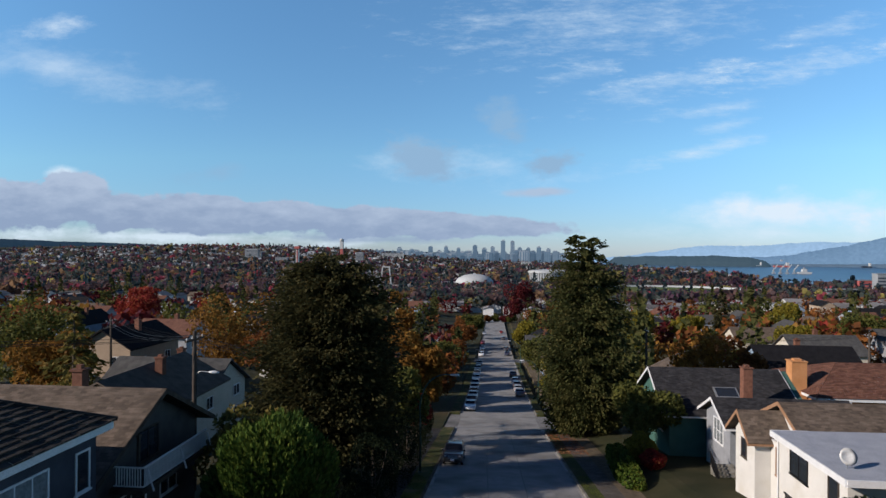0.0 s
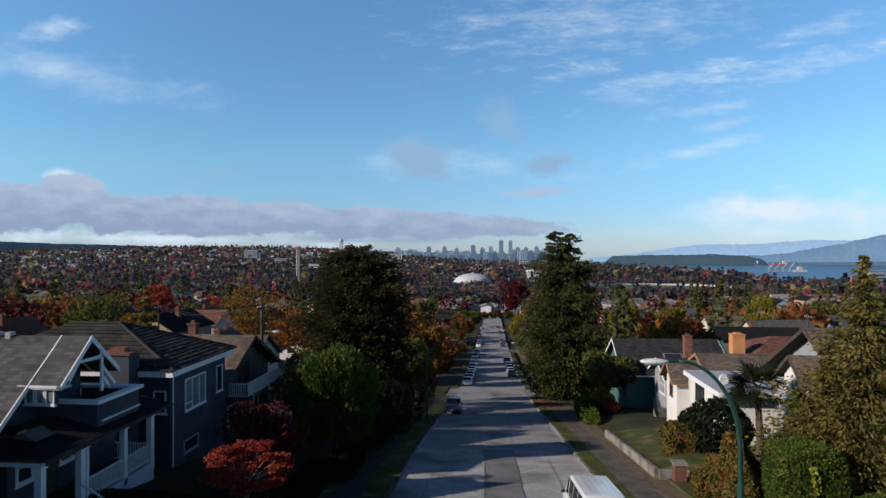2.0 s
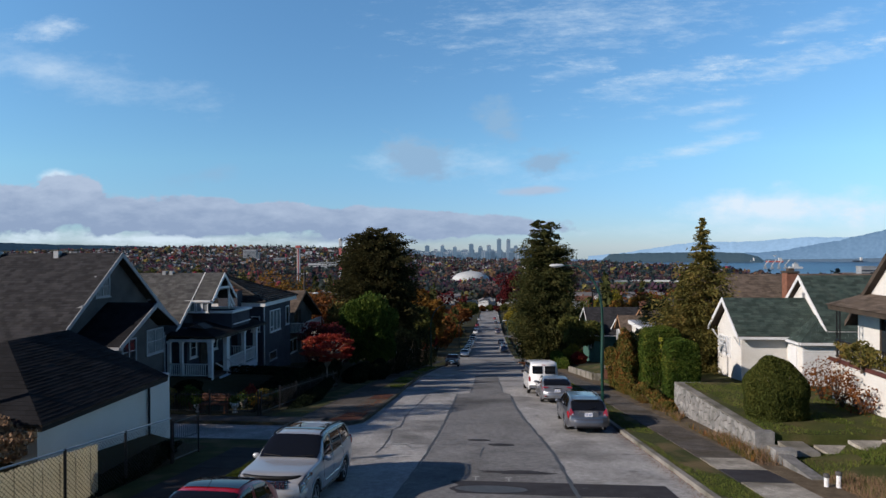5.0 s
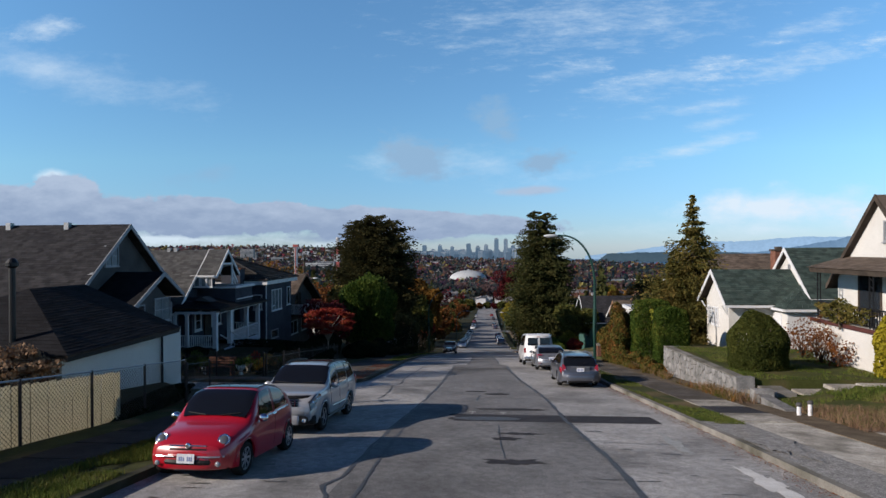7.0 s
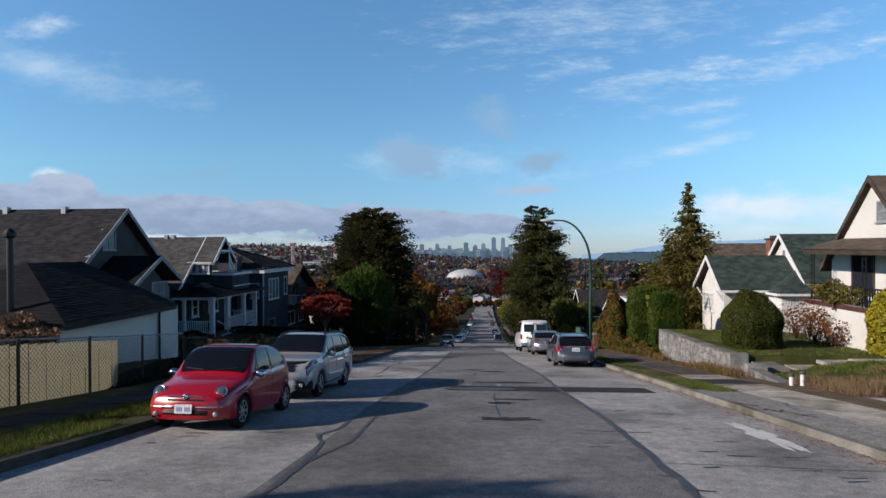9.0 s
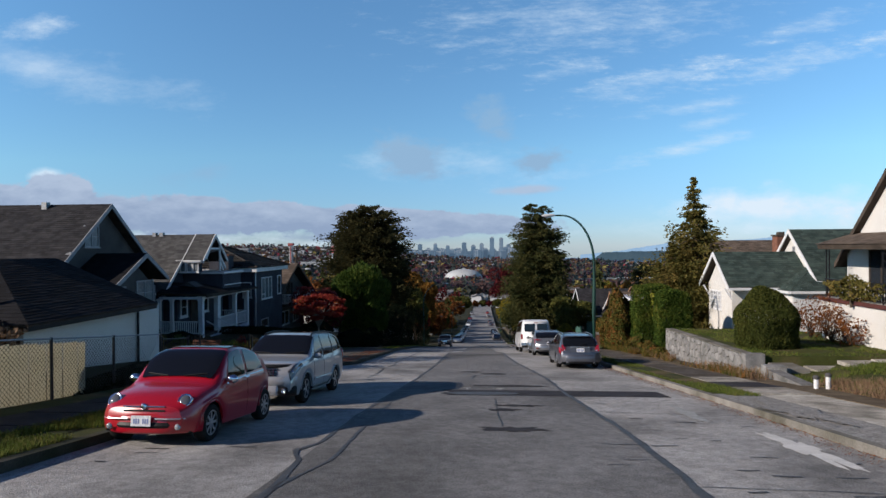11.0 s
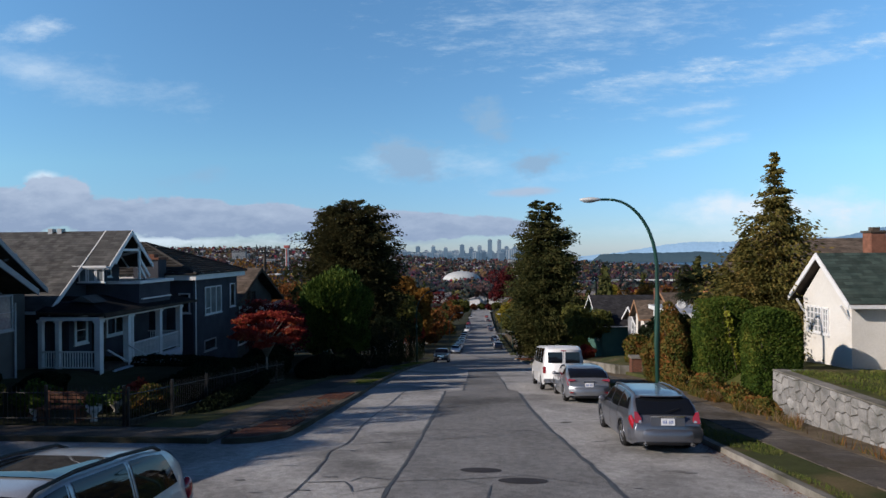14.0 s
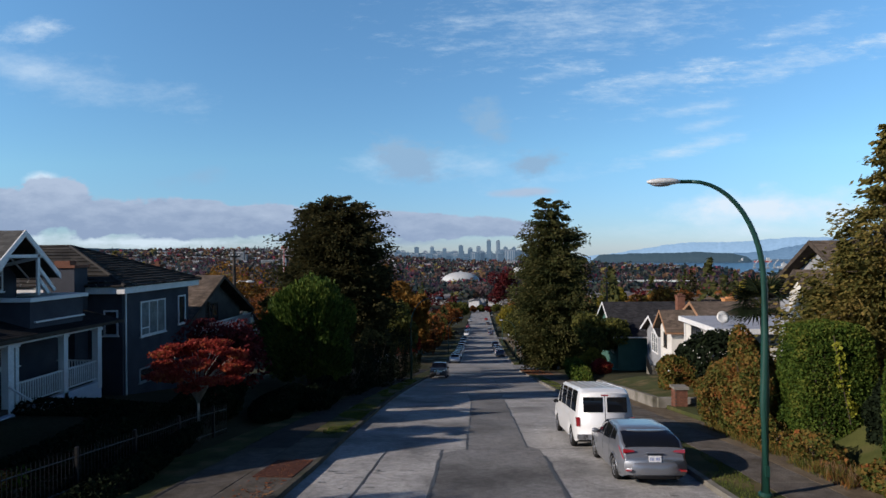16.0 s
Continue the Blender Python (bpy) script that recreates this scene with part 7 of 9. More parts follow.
def landmark(name, deg, d, label, category, z=None):
    x = bearing(deg, d)
    return thing(name, (x, d, float(land(x, d)) if z is None else z), label, category)


# Far buildings: haze put into muted, slightly blue base colours.
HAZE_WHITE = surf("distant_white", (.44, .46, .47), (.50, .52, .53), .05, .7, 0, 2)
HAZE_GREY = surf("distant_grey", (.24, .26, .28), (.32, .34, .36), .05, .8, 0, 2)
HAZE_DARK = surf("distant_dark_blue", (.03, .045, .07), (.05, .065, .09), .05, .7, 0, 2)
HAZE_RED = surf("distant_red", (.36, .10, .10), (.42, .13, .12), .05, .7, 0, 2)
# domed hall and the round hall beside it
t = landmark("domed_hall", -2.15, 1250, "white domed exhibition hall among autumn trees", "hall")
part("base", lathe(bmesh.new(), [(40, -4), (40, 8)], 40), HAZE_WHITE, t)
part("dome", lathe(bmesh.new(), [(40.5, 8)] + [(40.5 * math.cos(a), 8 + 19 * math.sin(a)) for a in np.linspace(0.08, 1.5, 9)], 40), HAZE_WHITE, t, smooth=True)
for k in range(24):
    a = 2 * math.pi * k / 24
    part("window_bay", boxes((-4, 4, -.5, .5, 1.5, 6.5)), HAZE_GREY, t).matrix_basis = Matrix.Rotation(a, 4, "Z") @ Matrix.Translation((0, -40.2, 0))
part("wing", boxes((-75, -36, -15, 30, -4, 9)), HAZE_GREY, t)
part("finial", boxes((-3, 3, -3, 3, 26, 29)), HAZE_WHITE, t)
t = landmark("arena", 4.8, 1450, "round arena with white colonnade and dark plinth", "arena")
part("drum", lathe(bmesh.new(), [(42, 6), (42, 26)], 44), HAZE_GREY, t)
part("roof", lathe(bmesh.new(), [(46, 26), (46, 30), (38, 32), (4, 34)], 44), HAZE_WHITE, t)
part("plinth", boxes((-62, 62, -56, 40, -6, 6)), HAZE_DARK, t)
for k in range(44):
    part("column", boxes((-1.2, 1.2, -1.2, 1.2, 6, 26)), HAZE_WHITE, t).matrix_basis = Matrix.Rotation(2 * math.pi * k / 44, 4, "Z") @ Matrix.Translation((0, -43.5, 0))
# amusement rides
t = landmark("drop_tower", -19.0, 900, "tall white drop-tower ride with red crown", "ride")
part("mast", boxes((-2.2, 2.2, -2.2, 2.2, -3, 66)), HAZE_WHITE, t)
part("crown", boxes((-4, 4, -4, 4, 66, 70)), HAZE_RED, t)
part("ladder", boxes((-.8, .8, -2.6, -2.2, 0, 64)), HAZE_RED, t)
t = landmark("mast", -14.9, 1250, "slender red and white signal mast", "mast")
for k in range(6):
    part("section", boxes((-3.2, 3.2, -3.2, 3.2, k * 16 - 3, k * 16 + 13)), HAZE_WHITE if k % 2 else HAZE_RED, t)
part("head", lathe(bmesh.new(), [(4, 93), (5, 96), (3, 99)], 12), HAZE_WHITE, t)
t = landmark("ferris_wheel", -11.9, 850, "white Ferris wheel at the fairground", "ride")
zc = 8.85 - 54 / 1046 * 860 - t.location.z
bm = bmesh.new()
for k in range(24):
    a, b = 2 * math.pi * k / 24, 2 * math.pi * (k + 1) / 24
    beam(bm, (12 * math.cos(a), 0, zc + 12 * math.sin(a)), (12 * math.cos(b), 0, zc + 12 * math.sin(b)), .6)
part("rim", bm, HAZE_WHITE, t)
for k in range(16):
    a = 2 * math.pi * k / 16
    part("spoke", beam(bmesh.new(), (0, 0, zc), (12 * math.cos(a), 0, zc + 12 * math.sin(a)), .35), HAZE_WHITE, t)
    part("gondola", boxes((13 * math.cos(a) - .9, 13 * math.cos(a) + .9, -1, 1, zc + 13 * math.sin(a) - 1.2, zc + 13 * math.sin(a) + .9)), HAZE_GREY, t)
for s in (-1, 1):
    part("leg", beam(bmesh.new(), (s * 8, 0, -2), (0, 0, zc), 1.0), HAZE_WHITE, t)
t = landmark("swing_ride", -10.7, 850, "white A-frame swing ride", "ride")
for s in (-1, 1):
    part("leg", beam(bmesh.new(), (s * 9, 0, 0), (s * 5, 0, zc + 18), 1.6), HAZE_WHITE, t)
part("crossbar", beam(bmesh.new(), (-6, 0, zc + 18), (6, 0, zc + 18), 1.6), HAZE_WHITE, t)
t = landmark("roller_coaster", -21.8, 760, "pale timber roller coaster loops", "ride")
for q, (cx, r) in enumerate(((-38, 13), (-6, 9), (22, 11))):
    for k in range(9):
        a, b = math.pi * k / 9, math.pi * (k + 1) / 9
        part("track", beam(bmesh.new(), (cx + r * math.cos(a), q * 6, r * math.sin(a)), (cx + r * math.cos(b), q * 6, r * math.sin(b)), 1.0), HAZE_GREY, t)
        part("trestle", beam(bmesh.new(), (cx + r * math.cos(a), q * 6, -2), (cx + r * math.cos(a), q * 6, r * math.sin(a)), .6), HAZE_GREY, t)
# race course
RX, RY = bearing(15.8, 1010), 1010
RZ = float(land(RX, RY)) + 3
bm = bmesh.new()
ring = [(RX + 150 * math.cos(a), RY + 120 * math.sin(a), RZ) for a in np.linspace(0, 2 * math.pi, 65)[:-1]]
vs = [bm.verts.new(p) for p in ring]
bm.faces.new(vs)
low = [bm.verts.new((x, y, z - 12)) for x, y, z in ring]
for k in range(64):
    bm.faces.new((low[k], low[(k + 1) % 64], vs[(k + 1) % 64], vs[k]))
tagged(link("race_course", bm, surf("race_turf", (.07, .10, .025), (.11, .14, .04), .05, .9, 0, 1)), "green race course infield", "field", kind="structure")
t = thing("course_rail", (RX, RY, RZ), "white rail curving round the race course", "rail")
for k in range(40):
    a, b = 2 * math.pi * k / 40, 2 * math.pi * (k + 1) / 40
    part("panel", beam(bmesh.new(), (140 * math.cos(a), 112 * math.sin(a), 2), (140 * math.cos(b), 112 * math.sin(b), 2), .5, 3.4), HAZE_WHITE, t)
# big sheds, apartment blocks, port
for deg, d, w, h, mat, lab, cat in ((26.6, 700, 62, 11, HAZE_WHITE, "long white and blue warehouse roof", "warehouse"), (28.9, 900, 40, 12, HAZE_WHITE, "white industrial shed near the port", "warehouse"), (30.2, 1150, 24, 22, HAZE_RED, "red industrial block by the port", "warehouse"), (31.4, 1120, 26, 34, HAZE_GREY, "grey grain silo block by the water", "silo"),
                                    (-23.06, 2600, 62, 46, HAZE_GREY, "tall apartment tower on the skyline", "tower"), (-22.6, 2650, 40, 30, HAZE_GREY, "apartment block on the skyline", "tower"), (-16.0, 1900, 60, 30, HAZE_WHITE, "white office slab among trees", "building"), (-17.3, 2000, 40, 22, HAZE_WHITE, "white office slab among trees", "building"),
                                    (-10.0, 3300, 120, 30, HAZE_WHITE, "white stadium near the city centre", "stadium"), (-13.2, 2700, 36, 46, HAZE_GREY, "grey apartment tower on the plain", "tower"), (2.8, 3000, 50, 26, HAZE_WHITE, "white port building by the water", "building"), (-20.4, 2300, 50, 26, HAZE_GREY, "pale office block on the skyline", "building"), (-33.8, 800, 24, 9, HAZE_WHITE, "pale school building among houses", "building"), (-36.5, 1300, 36, 10, HAZE_GREY, "pale school building among houses", "building")):
    t = landmark("building", deg, d, lab, cat)
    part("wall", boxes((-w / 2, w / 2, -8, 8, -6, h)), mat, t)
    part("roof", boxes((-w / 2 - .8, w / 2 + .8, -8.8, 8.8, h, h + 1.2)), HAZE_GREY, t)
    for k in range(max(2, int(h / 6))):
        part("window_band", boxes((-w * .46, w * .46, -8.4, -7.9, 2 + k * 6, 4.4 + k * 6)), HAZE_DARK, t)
for k, (deg, d) in enumerate(((24.0, 2500), (24.5, 2500), (25.0, 2500), (25.5, 2500))):
    t = thing("port_crane", (bearing(deg, d), d, SEA), "white dockside crane with raised jib", "crane", "dockside cranes")
    part("tower", boxes((-2, 2, -2, 2, 0, 18)), HAZE_GREY, t)
    part("jib", beam(bmesh.new(), (-4, 0, 12), (16, 0, 36), 2.6), HAZE_WHITE, t)
    part("gantry", boxes((-6, 6, -4, 4, -1, 5)), HAZE_GREY, t)
t = thing("ship", (bearing(26.2, 2500), 2500, SEA), "white moored ship at the docks", "ship")
part("hull", boxes((-26, 26, -8, 8, -2, 8)), HAZE_WHITE, t)
part("bridge", boxes((-9, 9, -6, 6, 8, 20)), HAZE_WHITE, t)
part("funnel", boxes((-3, 3, -3, 3, 20, 26)), HAZE_GREY, t)
for deg, w, c in ((24.6, 90, HAZE_RED), (22.9, 30, HAZE_WHITE), (30.4, 50, HAZE_DARK)):
    t = thing("ship", (bearing(deg, 3500), 3500, SEA), "cargo ship lying off the far shore", "ship")
    part("hull", boxes((-w / 2, w / 2, -8, 8, -2, 9)), c, t)
    part("superstructure", boxes((w * .25, w * .42, -6, 6, 9, 26)), HAZE_WHITE, t)
rnd = random.Random(5)
for k in range(60):
    deg, d = rnd.uniform(24.5, 33), rnd.uniform(3900, 4060)
    t = thing("building", (bearing(deg, d), d, SEA + 1), "pale industrial building on the far shore", "building", "far shore buildings")
    w, h = rnd.uniform(14, 46), rnd.uniform(8, 34)
    part("wall", boxes((-w / 2, w / 2, -9, 9, -6, h)), HAZE_WHITE if k % 3 else HAZE_GREY, t)
    part("roof", boxes((-w / 2, w / 2, -9.5, 9.5, h, h + 2)), HAZE_GREY, t)

# ---- houses down the hill ----
ROOFS = (SHINGLE_DARK, SHINGLE_BROWN, SHINGLE_GREY, SHINGLE_TILE)
WALLS = (WHITE_STUCCO, surf("cream_siding", (.52, .47, .38), (.60, .54, .45), 1, .85, .1, 20), GREY_TRIM, surf("blue_siding", (.20, .27, .36), (.26, .33, .42), 1, .85, .1, 20), surf("tan_siding", (.34, .26, .19), (.40, .31, .23), 1, .85, .1, 20))
protos = []
for k in range(9):
    rnd = random.Random(300 + k)
    w, l, h, rise = rnd.uniform(4, 5), rnd.uniform(5, 7), rnd.uniform(4.2, 5.6), rnd.uniform(1.8, 3.0)
    t = thing("house", (0, -300 - 30 * k, 0), ("gabled house with dark roof and pale walls", "low brown-roofed family house", "grey-roofed two-storey house in the lower town")[k % 3], "house", "houses in the lower town")
    part("wall", prism(bmesh.new(), [(-w, 0, -3), (w, 0, -3), (w, 0, h), (0, 0, h + rise), (-w, 0, h)], (0, -l, 0), (0, l, 0)), WALLS[k % 5], t)
    for s in (-1, 1):
        e, r = Vector((s * (w + .5), 0, h - .25)), Vector((0, 0, h + rise + .1))
        part("roof", prism(bmesh.new(), [e, r, r + Vector((0, 0, .18)), e + Vector((0, 0, .18))], (0, -l - .5, 0), (0, l + .5, 0)), ROOFS[k % 4], t)
    for z in (1.2, 3.6):
        for x in (-w * .5, w * .5):
            window(t, "-y", x, -l, z, 1.5, 1.2, WHITE_PAINT, (2, 1))
    for y in (-l * .5, l * .5):
        window(t, "+x", w, y, 3.2, 1.4, 1.2, WHITE_PAINT, (2, 1))
        window(t, "-x", -w, y, 3.2, 1.4, 1.2, WHITE_PAINT, (2, 1))
    chimney(t, w * .3, 0, h, h + rise + .9, .7, .7)
    protos.append(t)
placed, rnd = [], random.Random(9)
spots = [(-37.5, 58, 90, 6), (-34, 47, 0, 1), (-57, 80, 0, 4), (-88, 128, 20, 2), (-64, 104, 90, 7), (-40, 104, 0, 0), (-72, 60, 0, 3), (27, 90, 0, 5), (45, 92, 90, 8), (37, 108, 0, 2), (58, 112, 90, 6), (13.5, 150, 0, 3), (15, 128, 90, 1), (14, 104, 0, 6), (-20, 92, 0, 5), (-21, 112, 90, 2), (-20, 132, 0, 0), (-21, 152, 0, 8), (14, 196, 90, 2), (14.5, 214, 0, 4), (-22, 200, 0, 7)]
for row in range(5):
    for q in range(1, 12):
        for s in (-1, 1):
            x, y = s * (32 + 26 * q) + rnd.uniform(-4, 4), 120 + row * 62 + (q % 2) * 30 + rnd.uniform(-6, 6)
            if abs(x) < y * .85 + 40:
                spots.append((x, y, rnd.choice((0, 90)), rnd.randrange(9)))
used = set()
for x, y, turn, k in spots:
    z = float(land(x, y))
    m = pose(x, y, z - .3, 0, 0, turn + rnd.uniform(-4, 4))
    if k not in used:
        used.add(k)
        protos[k].matrix_basis = m
    else:
        copy_thing(protos[k], m)

# the town beyond, too many houses to count
rng = np.random.default_rng(21)
def scatter(n, d0, d1, a0=-44, a1=34, power=1.0):
    d = d0 + (d1 - d0) * rng.random(n) ** power
    a = np.radians(rng.uniform(a0, a1, n))
    x, y = -1.8 + d * np.sin(a), d * np.cos(a)
    z = land(x, y)
    keep = (z > SEA + 1.5) & ~((np.abs(x + 3) < 14) & (y < 460)) & ~((((x - RX) / 165) ** 2 + ((y - RY) / 132) ** 2) < 1)
    return x[keep], y[keep], z[keep]


def town(n, d0, d1, wall, roof, scale, label, power=1.0):
    x, y, z = scatter(n, d0, d1, power=power)
    n = len(x)
    w, l, h, r = (rng.uniform(3.5, 6, n) * scale, rng.uniform(4, 8, n) * scale, rng.uniform(3, 5.5, n) * scale, rng.uniform(1.2, 2.6, n) * scale)
    swap = rng.random(n) < .5
    def pt(a, b, c):
        dx, dy = np.where(swap, b * l, a * w), np.where(swap, a * w, b * l)
        return np.stack([x + dx, y + dy, z + c], 1)
    Q = []
    for a, b in (((-1, -1), (1, -1)), ((1, -1), (1, 1)), ((1, 1), (-1, 1)), ((-1, 1), (-1, -1))):
        Q.append(np.stack([pt(*a, -4.0), pt(*b, -4.0), pt(*b, h), pt(*a, h)], 1))
    R = []
    for s in (-1, 1):
        R.append(np.stack([pt(s * 1.12, -1.1, h - .2), pt(s * 1.12, 1.1, h - .2), pt(0, 1.1, h + r), pt(0, -1.1, h + r)], 1))
        Q.append(np.stack([pt(-1, s, h), pt(1, s, h), pt(0, s, h + r), pt(0, s, h + r)], 1))
    a = quads("houses", np.concatenate(Q), wall)
    tagged(a, label, "houses", kind="stuff")
    b = quads("house_roofs", np.concatenate(R), roof, a)


PALE_WALLS = surf("mixed_pale_walls", (.30, .30, .30), (.52, .52, .52), .02, .9, 0, 1, island=.6)
town(620, 400, 1100, PALE_WALLS, surf("mixed_grey_roofs", (.12, .12, .13), (.22, .21, .21), .02, .9, 0, 1, island=.4), 1.0, "crowded houses of the lower town")
town(2100, 900, 2600, PALE_WALLS, surf("mixed_brown_roofs", (.15, .13, .13), (.26, .23, .22), .02, .9, 0, 1, island=.4), 1.15, "distant houses on the plain")
# Farthest roofs carry haze as a blue-grey base colour.
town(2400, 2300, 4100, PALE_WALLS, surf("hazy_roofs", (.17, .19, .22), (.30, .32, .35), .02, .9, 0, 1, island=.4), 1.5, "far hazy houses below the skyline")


def woods(n, d0, d1, size, leaf, per, mat, label, cone=False, power=1.0, a0=-46, a1=34):
    x, y, z = scatter(n, d0, d1, a0, a1, power)
    n = len(x)
    s = size * rng.uniform(.55, 1.25, n)
    d = rng.normal(size=(n, per, 3))
    d /= np.linalg.norm(d, axis=2, keepdims=True)
    if cone:
        f = rng.random((n, per, 1)) ** 1.4
        rad = (1 - f) * .30 + .03
        d = np.concatenate([d[:, :, :2] * rad, f * 1.5], 2)
    else:
        d = d * (0.30 + .2 * rng.random((n, per, 1))) * np.array([1.05, 1.05, .9]) + np.array([0, 0, .52])
        d[:, :, :2] *= (1 + .25 * np.sin(d[:, :, 2:] * 9))
    P = np.stack([x, y, z - .5], 1)[:, None, :] + d * s[:, None, None]
    P = P.reshape(-1, 3)
    L = np.repeat(s, per)[:, None] * leaf
    a, b = turned(len(P), rng)
    a, b = a * L * .6, b * L * .5
    tagged(quads("woods", np.stack([P - a, P + b, P + a, P - b], 1), mat), label, "trees", kind="stuff")


# Far copies of the leaf colours, with haze mixed in as blue.
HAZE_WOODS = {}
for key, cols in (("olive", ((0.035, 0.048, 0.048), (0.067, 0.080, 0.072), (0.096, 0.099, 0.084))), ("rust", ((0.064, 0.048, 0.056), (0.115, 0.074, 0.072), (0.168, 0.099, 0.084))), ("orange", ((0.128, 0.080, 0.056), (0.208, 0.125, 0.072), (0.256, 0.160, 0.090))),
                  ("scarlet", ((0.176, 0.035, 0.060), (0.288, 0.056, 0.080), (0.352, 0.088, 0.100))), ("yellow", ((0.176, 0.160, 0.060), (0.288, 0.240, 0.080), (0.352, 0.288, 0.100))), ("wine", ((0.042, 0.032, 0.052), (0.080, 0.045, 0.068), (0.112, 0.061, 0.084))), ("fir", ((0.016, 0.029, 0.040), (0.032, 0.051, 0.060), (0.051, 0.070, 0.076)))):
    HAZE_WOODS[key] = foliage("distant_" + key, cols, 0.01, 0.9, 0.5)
for mat, key, share, lab in ((OLIVE, "olive", 1.0, "dull green trees of the town"), (RUST_LEAF, "rust", 1.2, "rust-brown autumn trees of the town"), (ORANGE_LEAF, "orange", .4, "orange autumn trees of the town"), (RED_MAPLE, "scarlet", .12, "scarlet autumn trees of the town"), (YELLOW_LEAF, "yellow", .12, "yellow autumn trees of the town"), (WINE, "wine", .7, "dark purple trees of the town")):
    woods(int(170 * share), 130, 560, 8.5, .15, 110, mat, lab)
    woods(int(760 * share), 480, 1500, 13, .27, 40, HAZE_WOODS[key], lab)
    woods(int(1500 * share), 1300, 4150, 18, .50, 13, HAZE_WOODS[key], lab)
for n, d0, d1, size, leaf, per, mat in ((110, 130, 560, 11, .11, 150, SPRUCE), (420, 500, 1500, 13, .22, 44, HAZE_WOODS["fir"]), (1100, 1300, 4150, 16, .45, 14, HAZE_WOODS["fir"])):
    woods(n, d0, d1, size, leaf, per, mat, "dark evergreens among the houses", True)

# single trees that stand out
for x, y, top, r, mat, lab, kind in ((-43, 82, 1.5, 6.5, ORANGE_LEAF, "large orange autumn tree behind the houses", "b"), (-33, 78, -2, 5, RUST_LEAF, "rust-coloured autumn tree behind the houses", "b"), (-43, 49.5, 3.7, 3.4, CEDAR, "shaggy yellow-green cedar behind the houses", "c"), (-58, 62, 2.1, 5.5, OLIVE, "broad olive-green tree behind the houses", "b"),
                                     (-52, 58, 0.5, 4, ORANGE_LEAF, "orange-tipped tree in a garden", "b"), (26, 81, -2.2, 4.4, ORANGE_LEAF, "orange autumn tree beyond the dark roof", "b"), (33, 84, -3.0, 3.8, RUST_LEAF, "rusty orange tree beyond the dark roof", "b"), (77, 212, -3.6, 4.0, PINE, "tall narrow black-green cypress", "c"), (61.6, 128, -7.3, 4.0, YELLOW_LEAF, "yellow-green tree by the far roofs", "b"),
                                     (-21.7, 114, 3.0, 3.0, ORANGE_LEAF, "slim flame-orange tree down the street", "b"), (-17.5, 112, -3.5, 4, SPRUCE, "dark evergreen down the street", "c"), (8, 268, -4, 7, WINE, "dark purple beech beside the street", "b"), (8.4, 104, -9.6, 2.6, YELLOW_LEAF, "yellow tree beside the street", "b"), (8.0, 139, -12.8, 3.6, OLIVE, "green street tree with yellowing crown", "b"), (8.8, 93, -9.8, 3.0, OLIVE, "green street tree at the crossing", "b"),
                                     (-13, 96, -8.5, 4.0, RUST_LEAF, "brown street tree down the hill", "b"), (-14, 84, -6.0, 4.0, ORANGE_LEAF, "golden autumn tree down the hill", "b"), (-14, 128, -12, 4.2, OLIVE, "dull street tree down the hill", "b"), (-14, 150, -15, 4.5, RUST_LEAF, "brown street tree down the hill", "b"), (-13.5, 172, -14, 3.4, SPRUCE, "dark evergreen beside the street", "c"), (9, 175, -18, 4.0, OLIVE, "green street tree with yellowing crown", "b"), (-15, 215, -17, 5, RUST_LEAF, "brown street tree down the hill", "b"), (9, 232, -20, 4.5, YELLOW_LEAF, "yellow tree beside the street", "b"), (-13, 262, -21, 5, OLIVE, "dull street tree down the hill", "b"),
                                     (-13, 372, -33, 4.5, OLIVE, "dull green tree at the far end of the street", "b"), (-7.5, 378, -34, 4, RUST_LEAF, "brown tree at the far end of the street", "b"), (-2.5, 382, -34, 4, OLIVE, "dull green tree at the far end of the street", "b"), (2.5, 376, -33.5, 4, WINE, "dark tree at the far end of the street", "b"), (7.5, 372, -32, 4.5, OLIVE, "dull green tree at the far end of the street", "b"),
                                     (-86, 170, -4, 6, SPRUCE, "dark evergreen in the lower town", "c"), (-100, 196, -3, 5, SPRUCE, "dark evergreen in the lower town", "c"), (-62, 196, -7, 4, SPRUCE, "dark evergreen in the lower town", "c"), (-120, 180, -6, 6, RED_MAPLE, "scarlet maple in the lower town", "b"), (-150, 232, -8, 7, RED_MAPLE, "scarlet maple in the lower town", "b"), (-110, 215, -9, 6, RED_MAPLE, "scarlet maple in the lower town", "b"),
                                     (40, 175, -9, 5, YELLOW_LEAF, "bright yellow tree in the lower town", "b"), (56, 182, -9, 5, YELLOW_LEAF, "bright yellow tree in the lower town", "b"), (92, 200, -8, 6, YELLOW_LEAF, "bright yellow tree in the lower town", "b"), (88, 150, -6, 5, OLIVE, "broad green tree in the lower town", "b"), (102, 160, -4, 5, SPRUCE, "dark evergreen in the lower town", "c"), (122, 180, -4, 6, OLIVE, "broad green tree in the lower town", "b")):
    z = float(land(x, y))
    h = max(3.0, top - z)
    if kind == "b":
        broad_tree((x, y, z), h, min(r, h * .6), mat, lab, .22 + y * .0012, 5200, int(abs(x * 7 + y)), trunk_h=.15, lobes=10)
    else:
        conifer((x, y, z), h, r, mat, lab, int(abs(x * 3 + y)), 34, 10, .26 + y * .001, None, .05, .3, 14, .25)


